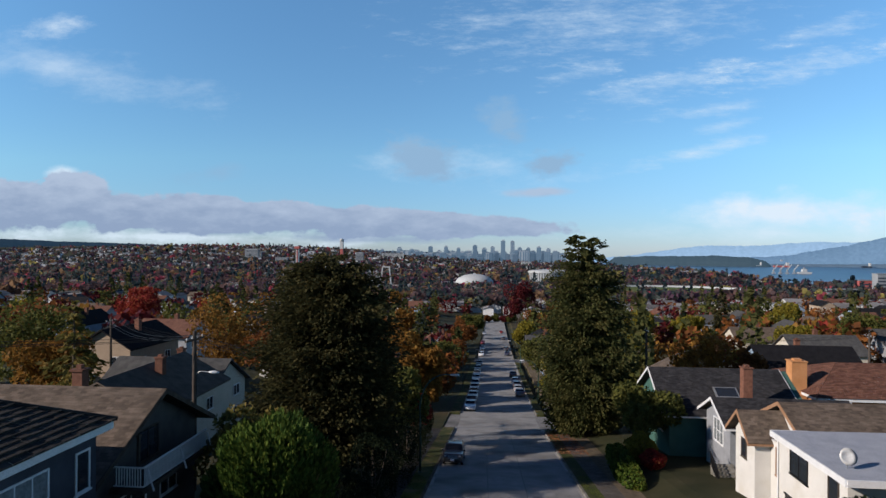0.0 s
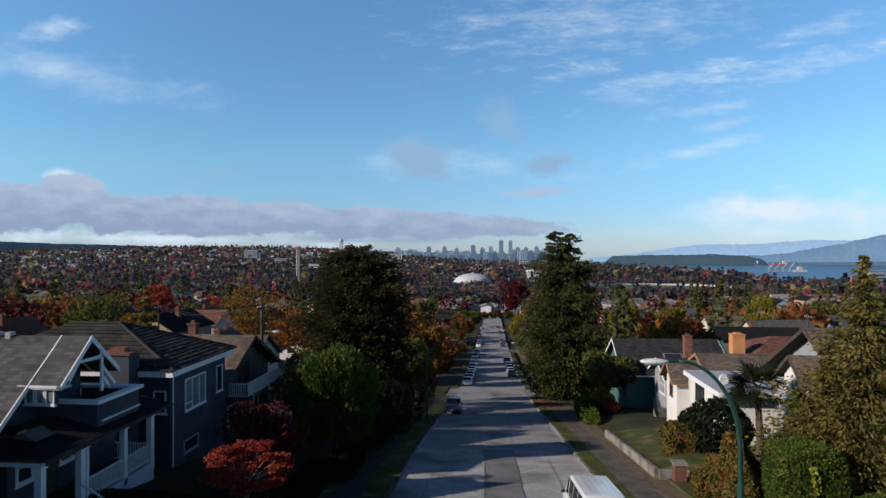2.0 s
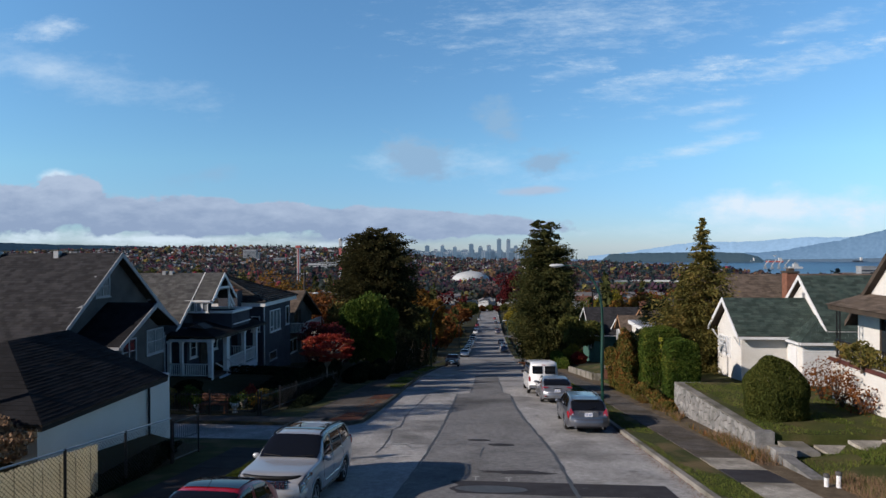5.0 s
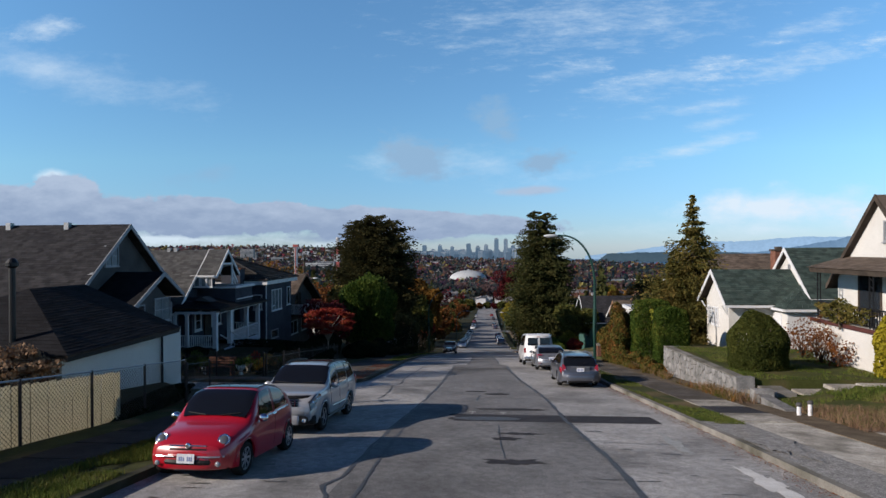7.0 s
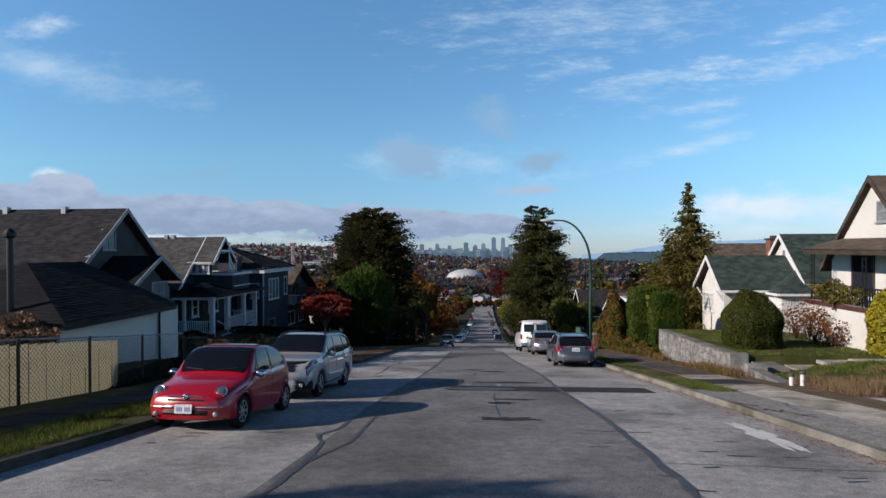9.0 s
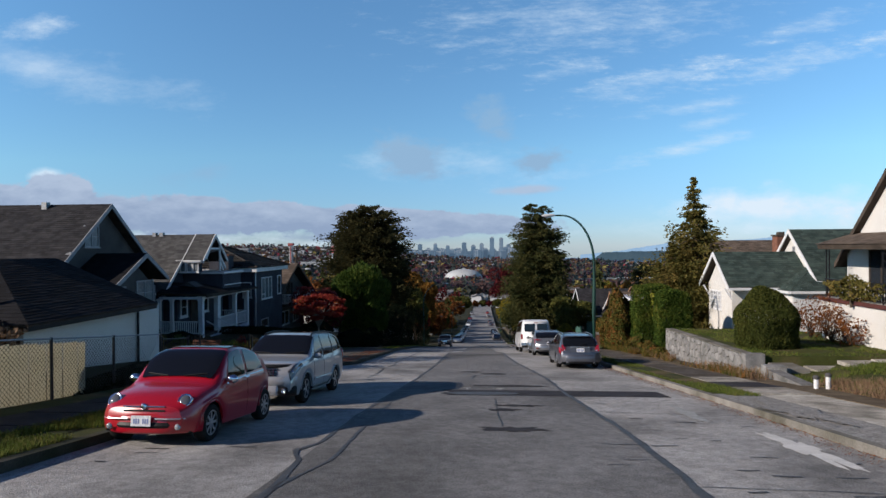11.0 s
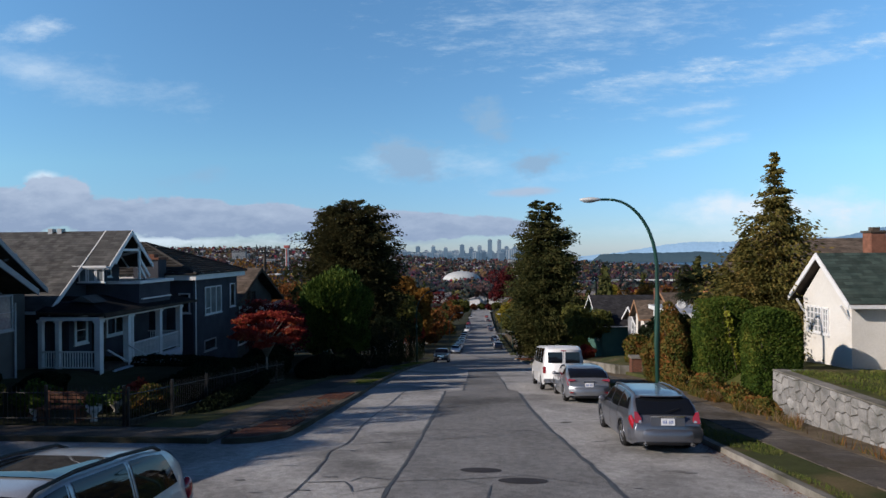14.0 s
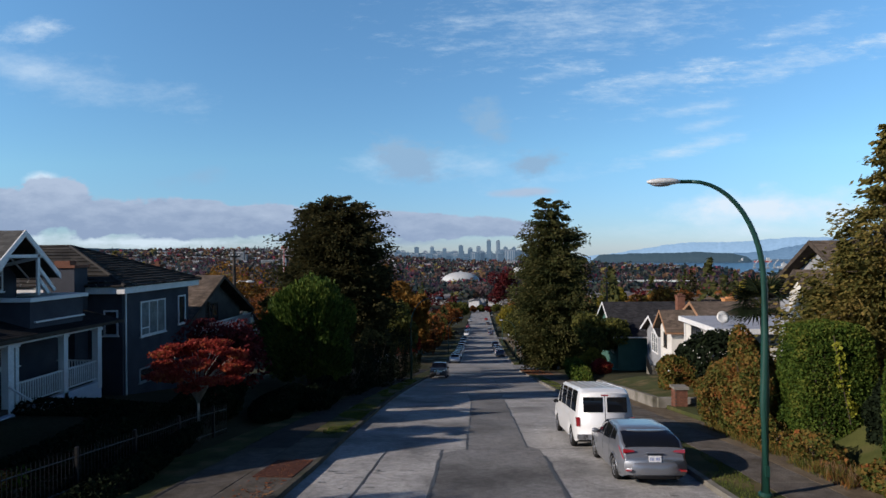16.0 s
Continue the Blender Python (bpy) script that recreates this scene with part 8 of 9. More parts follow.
# ---- right side: raised lawns, stone wall, steps ----
def yard(name, mat, x0, x1, y0, y1, height, label, nx=10, ny=14, depth=2.5, category="lawn"):
    bm = bmesh.new()
    g = [[bm.verts.new((x0 + (x1 - x0) * i / nx, y0 + (y1 - y0) * j / ny, 0)) for i in range(nx + 1)] for j in range(ny + 1)]
    for row in g:
        for v in row:
            v.co.z = height(v.co.x, v.co.y) + 0.04 * noise.noise((v.co.x * .6, v.co.y * .6, 1))
    for j in range(ny):
        for i in range(nx):
            bm.faces.new((g[j][i], g[j][i + 1], g[j + 1][i + 1], g[j + 1][i]))
    rim = [g[0][i] for i in range(nx + 1)] + [g[j][nx] for j in range(1, ny + 1)] + [g[ny][i] for i in range(nx - 1, -1, -1)] + [g[j][0] for j in range(ny - 1, 0, -1)]
    low = [bm.verts.new(v.co - Vector((0, 0, depth))) for v in rim]
    for k in range(len(rim)):
        q = (k + 1) % len(rim)
        bm.faces.new((low[k], low[q], rim[q], rim[k]))
    tagged(link(name, bm, mat), label, category, kind="structure")


LAWN = surf("lawn", (0.05, 0.06, 0.016), (0.085, 0.09, 0.026), 1.1, 0.95, 0.6, 25, c3=(0.13, 0.10, 0.05), c3_scale=0.5, c3_amount=0.4)
def top_lawn(x, y):
    return -0.47 - (y + 12.0) * 0.038 - max(0, x - 12) * 0.03
def low_lawn(x, y):
    return rz(y) + 0.2 + float(ramp01(x, 9.5, 13.0)) * 0.45
yard("lawn", LAWN, 9.32, 17, -11.9, -2.5, top_lawn, "sunlit lawn behind the stone retaining wall")
yard("lawn", LAWN, 9.38, 30, -2.5, 6.4, lambda x, y: rz(y) + .14 + (-1.2 - (y + 2.5) * 0.09 - rz(y) - .14) * float(ramp01(x, 9.4, 11.2)), "grass round the white cottage")
yard("lawn", LAWN, 9.32, 30, -36, -11.9, lambda x, y: low_lawn(x, y) - (.35 if -25.2 < y < -18.6 and x < 14 else 0), "rough grass before the white house", 12, 20)
yard("lawn", GRASS_SOIL, 8.35, 16, 17.5, 33, lambda x, y: rz(y) + .6 + .5 * float(ramp01(x, 8.4, 12)), "mown green front lawn behind a low wall")
yard("lawn", GRASS_SOIL, 8.6, 16, 9.5, 16.5, lambda x, y: rz(y) + .35, "front lawn beside the brick pillar")

wall = thing("retaining_wall", (9.15, -7.2, -2.0), "grey crazy-paved stone retaining wall before the lawn", "wall")
wall.matrix_basis = Matrix()
Y0, Y1 = -12.0, -2.55
def wall_top(y):
    return -0.45 - (y + 12.0) * 0.039
core = bmesh.new()
prism(core, [(0, Y0, rz(Y0) - .3), (0, Y1, rz(Y1) - .3), (0, Y1, wall_top(Y1)), (0, Y0, wall_top(Y0))], (8.98, 0, 0), (9.34, 0, 0))
part("core", core, MORTAR, wall)
rnd = random.Random(12)
seeds = [(y + rnd.uniform(-.14, .14), z + rnd.uniform(-.12, .12)) for y in np.arange(Y0 - .4, Y1 + .5, .36) for z in np.arange(-2.9, 0.2, .31)]
for sy, sz in seeds:
    near = sorted(seeds, key=lambda q: (q[0] - sy) ** 2 + (q[1] - sz) ** 2)[1:14]
    poly = [(sy - .6, sz - .6), (sy + .6, sz - .6), (sy + .6, sz + .6), (sy - .6, sz + .6)]
    cuts = [((qy - sy), (qz - sz), ((qy + sy) / 2, (qz + sz) / 2)) for qy, qz in near]
    cuts += [(0, 1, (sy, wall_top(sy) - .01)), (0, -1, (sy, rz(sy) + .1)), (-1, 0, (Y0 + .01, sz)), (1, 0, (Y1 - .01, sz))]
    for ny_, nz_, (py, pz) in cuts:
        L = math.hypot(ny_, nz_)
        ny_, nz_ = ny_ / L, nz_ / L
        out = []
        for k in range(len(poly)):
            a, b = poly[k], poly[(k + 1) % len(poly)]
            da, db = ((p[0] - py) * ny_ + (p[1] - pz) * nz_ + 0.013 for p in (a, b))
            if da <= 0:
                out.append(a)
            if (da < 0) != (db < 0):
                f = da / (da - db)
                out.append((a[0] + (b[0] - a[0]) * f, a[1] + (b[1] - a[1]) * f))
        poly = out
        if len(poly) < 3:
            break
    if len(poly) < 3:
        continue
    area = abs(sum(poly[k][0] * poly[(k + 1) % len(poly)][1] - poly[(k + 1) % len(poly)][0] * poly[k][1] for k in range(len(poly)))) / 2
    if area < .006:
        continue
    cy, cz = sum(p[0] for p in poly) / len(poly), sum(p[1] for p in poly) / len(poly)
    bm = bmesh.new()
    d = rnd.uniform(.02, .04)
    back = [bm.verts.new((8.985, y, z)) for y, z in poly]
    front = [bm.verts.new((8.985 - d, cy + (y - cy) * .95, cz + (z - cz) * .95)) for y, z in poly]
    bm.faces.new(front)
    for k in range(len(poly)):
        q = (k + 1) % len(poly)
        bm.faces.new((back[k], back[q], front[q], front[k]))
    bmesh.ops.recalc_face_normals(bm, faces=bm.faces[:])
    part("stone", bm, STONE, wall)
part("coping", prism(bmesh.new(), [(0, Y0, wall_top(Y0)), (0, Y1, wall_top(Y1)), (0, Y1, wall_top(Y1) + .03), (0, Y0, wall_top(Y0) + .03)], (8.96, 0, 0), (9.36, 0, 0)), KERB, wall)
for k in range(5):
    part("stone", boxes((9.4 + k * .5, 9.86 + k * .5, -2.56, -2.40, -2.3, top_lawn(9.6, -2.5))), STONE, wall)
end = thing("garden_step", (9.6, -12.5, 0), "worn concrete steps between stone cheek walls", "steps")
end.matrix_basis = Matrix()
for k in range(3):
    part("step", boxes((8.9 + .35 * k, 10.4, -13.2, -12.05, -1.6, -0.95 + .14 * k)), KERB, end)
part("cheek_stone", boxes((8.85, 9.5, -12.06, -11.75, -1.6, -.38)), STONE, end)
part("cheek_stone", boxes((8.85, 9.5, -13.55, -13.2, -1.6, -.5)), STONE, end)
part("cheek_stone", boxes((8.9, 9.3, -15.6, -13.56, -1.6, -.62)), STONE, end)
bm = bmesh.new()
for k in range(6):
    x = 9.6 + 1.1 * k
    z = low_lawn(x + .5, -12.6) + .03
    box(bm, x, x + 1.08, -13.05, -12.2, z - .12, z)
tagged(link("garden_path", bm, WALK), "pale concrete garden path to the porch", "path", kind="structure")

# gravelly crossing, spilled lime, white posts, ball, weeds
ribbon("driveway", WALK, lambda y: kerb_r(y) + 1.2, 14.5, -25.4, -17.6, .141, .3, "cracked pale concrete driveway crossing", .5, "driveway", across=4)
CHALK = surf("faded_paint", (.30, .31, .30), (.45, .46, .45), 12, .8, .1, 60)
for cy, cx, ry, rx_, nm, mt in ((-23.6, 4.85, 1.3, .22, "lime_patch", LIME), (-20.2, 4.25, 1.2, .16, "lime_patch", CHALK), (-20.6, 6.3, 1.5, .5, "gravel_patch", GRAVEL), (-16.9, -.2, .34, 1.0, "drain_cover", TAR), (-11.0, .15, .24, .5, "drain_cover", PATCH), (-10.2, -.7, .22, .45, "drain_cover", PATCH), (-19.9, .25, .2, .32, "oil_stain", PATCH), (-15.0, .6, .22, 1.0, "oil_stain", PATCH), (-22.3, .4, .25, .6, "oil_stain", PATCH), (-19.2, .6, .16, .5, "oil_stain", PATCH)):
    bm = bmesh.new()
    vs = []
    for k in range(60):
        a = 2 * math.pi * k / 60
        w = 1 + (.55 * noise.noise((math.cos(a) * 2.5, math.sin(a) * 2.5, cy)) + .35 * noise.noise((math.cos(a) * 8, math.sin(a) * 8, cy)) if nm != "drain_cover" else 0)
        x, y = cx + rx_ * w * math.cos(a), cy + ry * w * math.sin(a)
        vs.append(bm.verts.new((x, y, rz(y) + (.012 if nm != "gravel_patch" else .17))))
    bm.faces.new(vs)
    part(nm, bm, mt, road)
for x, y, lx in ((-.66, -15.6, .22), (.31, -15.66, .2)):
    part("paint_mark", boxes((x - lx / 2, x + lx / 2, y - .025, y + .025, rz(y) + .006, rz(y) + .010)), CHALK, road)
    part("paint_mark", prism(bmesh.new(), [(0, y - .4, rz(y - .4) + .002), (0, y - .04, rz(y - .04) + .002), (0, y - .04, rz(y - .04) + .010), (0, y - .4, rz(y - .4) + .010)], (x - .02, 0, 0), (x + .02, 0, 0)), CHALK, road)
for x, y, top in ((8.93, -16.3, -.30), (9.22, -16.35, -.22)):
    t = thing("marker_post", (x, y, rz(y) + .15), "short white-painted post among dry weeds", "post", "white posts")
    part("shaft", lathe(bmesh.new(), [(.06, -.2), (.06, top - rz(y) - .2), (.06, top - rz(y) - .15)], 14), WHITE_PAINT, t, smooth=False)
    part("cap", lathe(bmesh.new(), [(.08, top - rz(y) - .15), (.08, top - rz(y) - .08), (.05, top - rz(y) - .05)], 14), GREY_STUCCO, t)
t = thing("ball", (10.6, -19.0, low_lawn(10.6, -19) + .16), "pale grey ball lying in the weeds", "ball")
part("skin", ellipsoid(bmesh.new(), (0, 0, 0), (.17, .17, .17), 18, 12), LAMP_HEAD, t, smooth=True)
rng = np.random.default_rng(4)


def weeds(name, label, mat, n, x0, x1, y0, y1, height, h, w):
    x, y = rng.uniform(x0, x1, n), rng.uniform(y0, y1, n)
    c = np.array([noise.noise((a * .5, b * .5, 7)) for a, b in zip(x, y)])
    keep = c > -.12
    P = np.stack([x, y, np.array([height(a, b) for a, b in zip(x, y)])], 1)[keep]
    tagged(quads(name, tuft(P, rng, h, w), mat), label, "weeds" if "weed" in name else "grass", kind="stuff")


weeds("grass", "short grass on the sunlit lawn", GRASS, 16000, 9.4, 15.5, -11.9, -2.6, lambda x, y: top_lawn(x, y), .07, .02)
weeds("grass", "short grass round the garden path", GRASS, 14000, 9.4, 16, -18.6, -13, low_lawn, .10, .022)
weeds("weeds", "dry brown weeds along the sidewalk edge", DRY, 7000, 9.2, 12.4, -19.0, -15.6, lambda x, y: low_lawn(x, y) - .05, .24, .012)
weeds("weeds", "green and brown weeds below the stone wall", MIXED, 2600, 8.1, 8.95, -13.5, 3, lambda x, y: rz(y) + .15, .24, .022)
weeds("weeds", "dry weeds at the foot of the stone wall", DRY, 1800, 8.2, 8.95, -14, 3, lambda x, y: rz(y) + .15, .30, .018)
weeds("weeds", "green weeds below the hedges", MIXED, 3600, 7.9, 9.3, -2.5, 9.5, lambda x, y: rz(y) + .15, .28, .02)
for (a, b), (y0, y1) in (((lambda y: kerb_r(y) + .2, lambda y: kerb_r(y) + 1.25), (-18, 45)), ((lambda y: kerb_l(y) - 1.5, lambda y: kerb_l(y) - .2), (-34, -13.7)), ((lambda y: kerb_l(y) - 1.5, lambda y: kerb_l(y) - .2), (6, 45))):
    n = 42000 if y0 < -30 else 26000
    y = y0 + (y1 - y0) * rng.random(n) ** (1.0 if y0 < -30 else 1.3)
    x = np.array([a(v) + (b(v) - a(v)) * f for v, f in zip(y, rng.random(n))])
    c = np.array([noise.noise((p * .7, q * .35, 3)) for p, q in zip(x, y)])
    k = c > (-.5 if y0 < -30 else -.05)
    P = np.stack([x, y, np.array([rz(v) + .14 for v in y])], 1)[k]
    tagged(quads("grass", tuft(P, rng, .09 if y0 < -30 else .07, .013), GRASS), "short grass blades of the verge", "grass", kind="stuff")
# fallen leaves in the gutter and on the mulch
LITTER = foliage("fallen_leaves", ((.08, .03, .02), (.16, .06, .03), (.24, .13, .06)), 2.0, .8, .1)
for lab, xf, y0, y1, n, s in (("fallen brown leaves in the gutter", lambda y, r: kerb_r(y) - .02 - abs(r) ** 2 * 1.6, -30, -6, 2200, .032), ("red-brown fallen leaves on the verge", lambda y, r: kerb_l(y) - .75 + r * 1.0, -6.2, 2.4, 420, .07), ("fallen leaves round the corner tree", lambda y, r: kerb_r(y) + 1.6 + r * 3, 55, 70, 1800, .14)):
    y = rng.uniform(y0, y1, n)
    x = np.array([xf(v, r) for v, r in zip(y, rng.uniform(-.5, .5, n))])
    P = np.stack([x, y, np.array([rz(v) for v in y]) + (.02 if "gutter" in lab else .165)], 1)
    Q = leaf_quads(P, s, 1.4, rng)
    Q[:, :, 2] = P[:, None, 2] + (Q[:, :, 2] - P[:, None, 2]) * .25
    tagged(quads("leaf_litter", Q, LITTER), lab, "leaves", kind="stuff")

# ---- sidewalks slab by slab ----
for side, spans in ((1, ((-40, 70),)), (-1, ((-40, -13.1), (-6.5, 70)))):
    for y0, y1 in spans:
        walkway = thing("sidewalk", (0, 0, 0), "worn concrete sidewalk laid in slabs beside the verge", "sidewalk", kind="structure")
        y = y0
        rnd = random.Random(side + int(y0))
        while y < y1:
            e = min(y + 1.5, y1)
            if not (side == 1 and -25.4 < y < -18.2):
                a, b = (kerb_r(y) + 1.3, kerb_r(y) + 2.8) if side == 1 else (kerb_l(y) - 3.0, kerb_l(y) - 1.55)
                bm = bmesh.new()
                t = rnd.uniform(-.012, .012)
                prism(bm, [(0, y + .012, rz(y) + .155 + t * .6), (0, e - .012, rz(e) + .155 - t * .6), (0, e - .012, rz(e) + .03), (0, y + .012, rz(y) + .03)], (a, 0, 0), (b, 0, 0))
                # Left slabs take the shade-darkened tone, except near the lane corner.
                part("slab", bm, PATCH if side == 1 and -17.5 < y < -14.5 else SHADED_WALK if side == -1 and (y < -13 or y > 3) else WALK if side == 1 and y < -14 else WORN_WALK, walkway)
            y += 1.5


# ---- tar seams in the roadway ----
def seam(pts, w, seed):
    r = random.Random(seed)
    bm = bmesh.new()
    fine = []
    for (x0, y0), (x1, y1) in zip(pts, pts[1:]):
        n = max(2, int(math.hypot(x1 - x0, y1 - y0) / .35))
        fine += [(x0 + (x1 - x0) * k / n + .06 * noise.noise((x0 + k * .4, y0 * .7 + k * .31, seed)), y0 + (y1 - y0) * k / n + .05 * noise.noise((seed, k * .43, y0))) for k in range(n)]
    fine.append(pts[-1])
    prev = None
    for k, (x, y) in enumerate(fine):
        a, b = fine[max(0, k - 1)], fine[min(len(fine) - 1, k + 1)]
        L = math.hypot(b[0] - a[0], b[1] - a[1]) or 1
        nx_, ny_ = -(b[1] - a[1]) / L, (b[0] - a[0]) / L
        ww = w * r.uniform(.35, .85) / 2
        cur = [bm.verts.new((x + s * nx_ * ww, y + s * ny_ * ww, rz(y + s * ny_ * ww) + .011)) for s in (-1, 1)]
        if prev:
            bm.faces.new((prev[0], prev[1], cur[1], cur[0]))
        prev = cur
    bmesh.ops.recalc_face_normals(bm, faces=bm.faces[:])
    for f in bm.faces:
        if f.normal.z < 0:
            f.normal_flip()
    part("tar_seam", bm, TAR, road)


SEAMS = [([(-2.5, -60), (-2.6, -26.5), (-2.75, -25), (-3.0, -24.4), (-2.8, -23.8), (-2.8, -22), (-2.76, -18.8), (-2.5, -13.5), (-2.4, -9), (-2.36, -3.3), (-2.45, 4.7)], .14), ([(-2.6, -26.5), (-2.3, -25), (-2.37, -23), (-2.43, -20), (-2.42, -17.4)], .10),
         ([(2.6, -60), (2.35, -28), (2.4, -24.5), (2.4, -22), (2.2, -19), (2.05, -16), (1.95, -12), (1.6, -8), (1.3, -5), (1.05, -1), (.95, 4.0)], .19), ([(-4.25, -12.8), (-4.2, -11.2), (-4.4, -8.4), (-4.2, -7.7), (-4.4, -5), (-4.3, 0), (-4.35, 4.6)], .08),
         ([(-1.62, 4.9), (-1.68, 13), (-1.8, 21), (-2.37, 31), (-2.8, 46), (-3.1, 64)], .09), ([(.47, 5.4), (.36, 14.5), (.23, 24), (.2, 39), (-.3, 66)], .10),
         ([(-5.9, 4.5), (-2.4, 4.8), (.5, 5.1), (4.6, 5.5)], .06), ([(-6.6, 11.0), (-1.7, 11.4), (4.4, 11.8)], .05), ([(.9, 4.0), (.55, 3.3), (.75, 2.7)], .05), ([(.9, 2.6), (1.0, 1.6)], .12),
         ([(-4.2, -7.8), (-2.4, -7.0), (-.2, -6.3)], .045), ([(-2.4, -5.6), (-.4, -5.4), (1.3, -5.5)], .04), ([(-4.2, -11.4), (-3.4, -11.3), (-3.1, -12.0), (-2.5, -11.6)], .06), ([(-3.3, -11.3), (-3.1, -10.9), (-2.45, -11.1)], .05), ([(-2.45, -11.2), (-1.2, -11.0), (-.5, -11.4), (-.6, -13.0)], .06), ([(-1.2, -11.0), (.2, -10.6), (1.6, -11.2)], .06),
         ([(2.2, -20), (3.6, -20.2), (5.4, -20.3)], .04), ([(2.35, -26), (4.0, -26.1), (5.8, -26.3)], .04), ([(-2.75, -18.0), (-.5, -18.2), (2.0, -18.1)], .03), ([(.1, -18), (.15, -20), (.2, -22)], .04),
         ([(-6.7, 20), (-2.2, 20.4), (4.2, 20.6)], .05), ([(-6.9, 31), (-2.4, 31.2), (4.2, 31.3)], .05), ([(-7.1, 44), (0, 44.3), (4, 44.4)], .05), ([(-7.1, 57), (0, 57.2), (3.9, 57.3)], .05), ([(-4.9, 12), (-4.8, 22), (-5.0, 30)], .05), ([(2.6, 12), (2.5, 22), (2.3, 40)], .04)]
for k, (pts, w) in enumerate(SEAMS):
    seam(pts, w, k + 1)
rnd = random.Random(31)
for k in range(150):
    x, y = rnd.uniform(1.6, 5.0) if k % 2 else rnd.uniform(-5.8, -3.2), rnd.uniform(-28, 8)
    seam([(x, y), (x + rnd.uniform(.12, .45), y + rnd.uniform(-.05, .05))], rnd.uniform(.03, .10), 100 + k)

# ---- left side: chain-link fence with boards, iron garden fence ----
fence = thing("chain_link_fence", (0, 0, 0), "chain-link fence backed with cream boards beside the garage", "fence")
FX = -10.15
def fz(y):
    return rz(y) + .12
ys = [-34 + 2.3 * k for k in range(9)]
for y in ys:
    part("post", tube(bmesh.new(), [(FX, y, fz(y) - .2), (FX, y, fz(y) + 1.48)], .035, 8), BLACK_IRON, fence)
for y0, y1 in zip(ys, ys[1:]):
    part("rail", tube(bmesh.new(), [(FX, y0, fz(y0) + 1.45), (FX, y1, fz(y1) + 1.45)], .024, 6), GALV, fence)
Q = []
for y0 in np.arange(-34, ys[-1], .11):
    for s in (1, -1):
        h = 1.4
        a = np.array([FX + .03, y0, fz(y0)]) if s == 1 else np.array([FX + .03, y0 + h, fz(y0 + h)])
        b = np.array([FX + .03, y0 + h, fz(y0 + h) + h]) if s == 1 else np.array([FX + .03, y0, fz(y0) + h])
        if b[1] > ys[-1] or a[1] > ys[-1]:
            continue
        o = np.array([0, .004, -.004 * s])
        Q.append([a - o, a + o, b + o, b - o])
mesh_wire = quads("wire_mesh", np.array(Q), BLACK_IRON, fence)
tagged(mesh_wire, kind="stuff")
SCREEN = foliage("thin_cream_screen", ((.42, .39, .29), (.54, .51, .40), (.62, .59, .48)), 1.5, .8, .55)
bd = None
y = -33.9
while y < -18.9:
    if bd is None:
        o = part("board", boxes((-.004, .004, -.122, .122, 0, 1.36)), SCREEN, fence)
        bd = o.data
    else:
        o = new("board", bd)
        o.parent = fence
    o.location = (FX - .08, y, fz(y) - .02 + .012 * math.sin(y * 9))
    y += .25 + .03 * math.sin(y * 5.3) ** 2

gate = thing("metal_gate", (FX, -15.6, fz(-15.6)), "black scrolled iron gate at the end of the wire fence", "gate")
GZ = fz(-13.9) - fz(-15.6)
for y, z in ((.10, 0), (1.7, GZ)):
    part("post", tube(bmesh.new(), [(0, y, z - .15), (0, y, z + 1.35)], .032, 8), BLACK_IRON, gate)
for h in (.12, .70, 1.28):
    part("rail", tube(bmesh.new(), [(0, .10, h), (0, 1.7, GZ + h)], .014, 6), BLACK_IRON, gate)
for k in range(12):
    y = .22 + .123 * k
    z = GZ * y / 1.7
    part("bar", tube(bmesh.new(), [(0, y, z + .70), (0, y, z + 1.28)], .008, 5), BLACK_IRON, gate)
for k in range(5):
    for j in range(2):
        y, z = .26 + .29 * k + .145 * (j % 2), .27 + .28 * j
        z += GZ * y / 1.7
        part("scroll", tube(bmesh.new(), [(0, y + (.03 + .013 * a) * math.cos(a), z + (.03 + .013 * a) * math.sin(a)) for a in np.linspace(0, 8.5, 22)], .007, 4), BLACK_IRON, gate)

gf = thing("iron_fence", (0, 0, 0), "black wrought-iron picket fence round the corner garden", "fence")
pk = None
for a, b in (((-20.5, -6.6), (-11.0, -6.35)), ((-11.0, -6.35), (-10.8, 6.5))):
    L = math.hypot(b[0] - a[0], b[1] - a[1])
    n = int(L / .13)
    P = [(a[0] + (b[0] - a[0]) * k / n, a[1] + (b[1] - a[1]) * k / n) for k in range(n + 1)]
    base = [max(gz(x, y), rz(y) + .15) if a[1] > -6.5 else rz(y) + .2 for x, y in P]
    for hh in (.18, .92):
        part("rail", tube(bmesh.new(), [(x, y, z + hh) for (x, y), z in zip(P[::6] + [P[-1]], base[::6] + [base[-1]])], .016, 6), BLACK_IRON, gf)
    for k, ((x, y), z) in enumerate(zip(P, base)):
        if pk is None:
            bm = bmesh.new()
            tube(bm, [(0, 0, 0), (0, 0, 1.02), (0, 0, 1.12)], [.011, .011, .002], 5)
            o = part("picket", bm, BLACK_IRON, gf)
            pk = o.data
        else:
            o = new("picket", pk)
            o.parent = gf
        o.location = (x, y, z)
        if k % 18 == 0:
            part("post", boxes((x - .035, x + .035, y - .035, y + .035, z - .1, z + 1.15)), BLACK_IRON, gf)
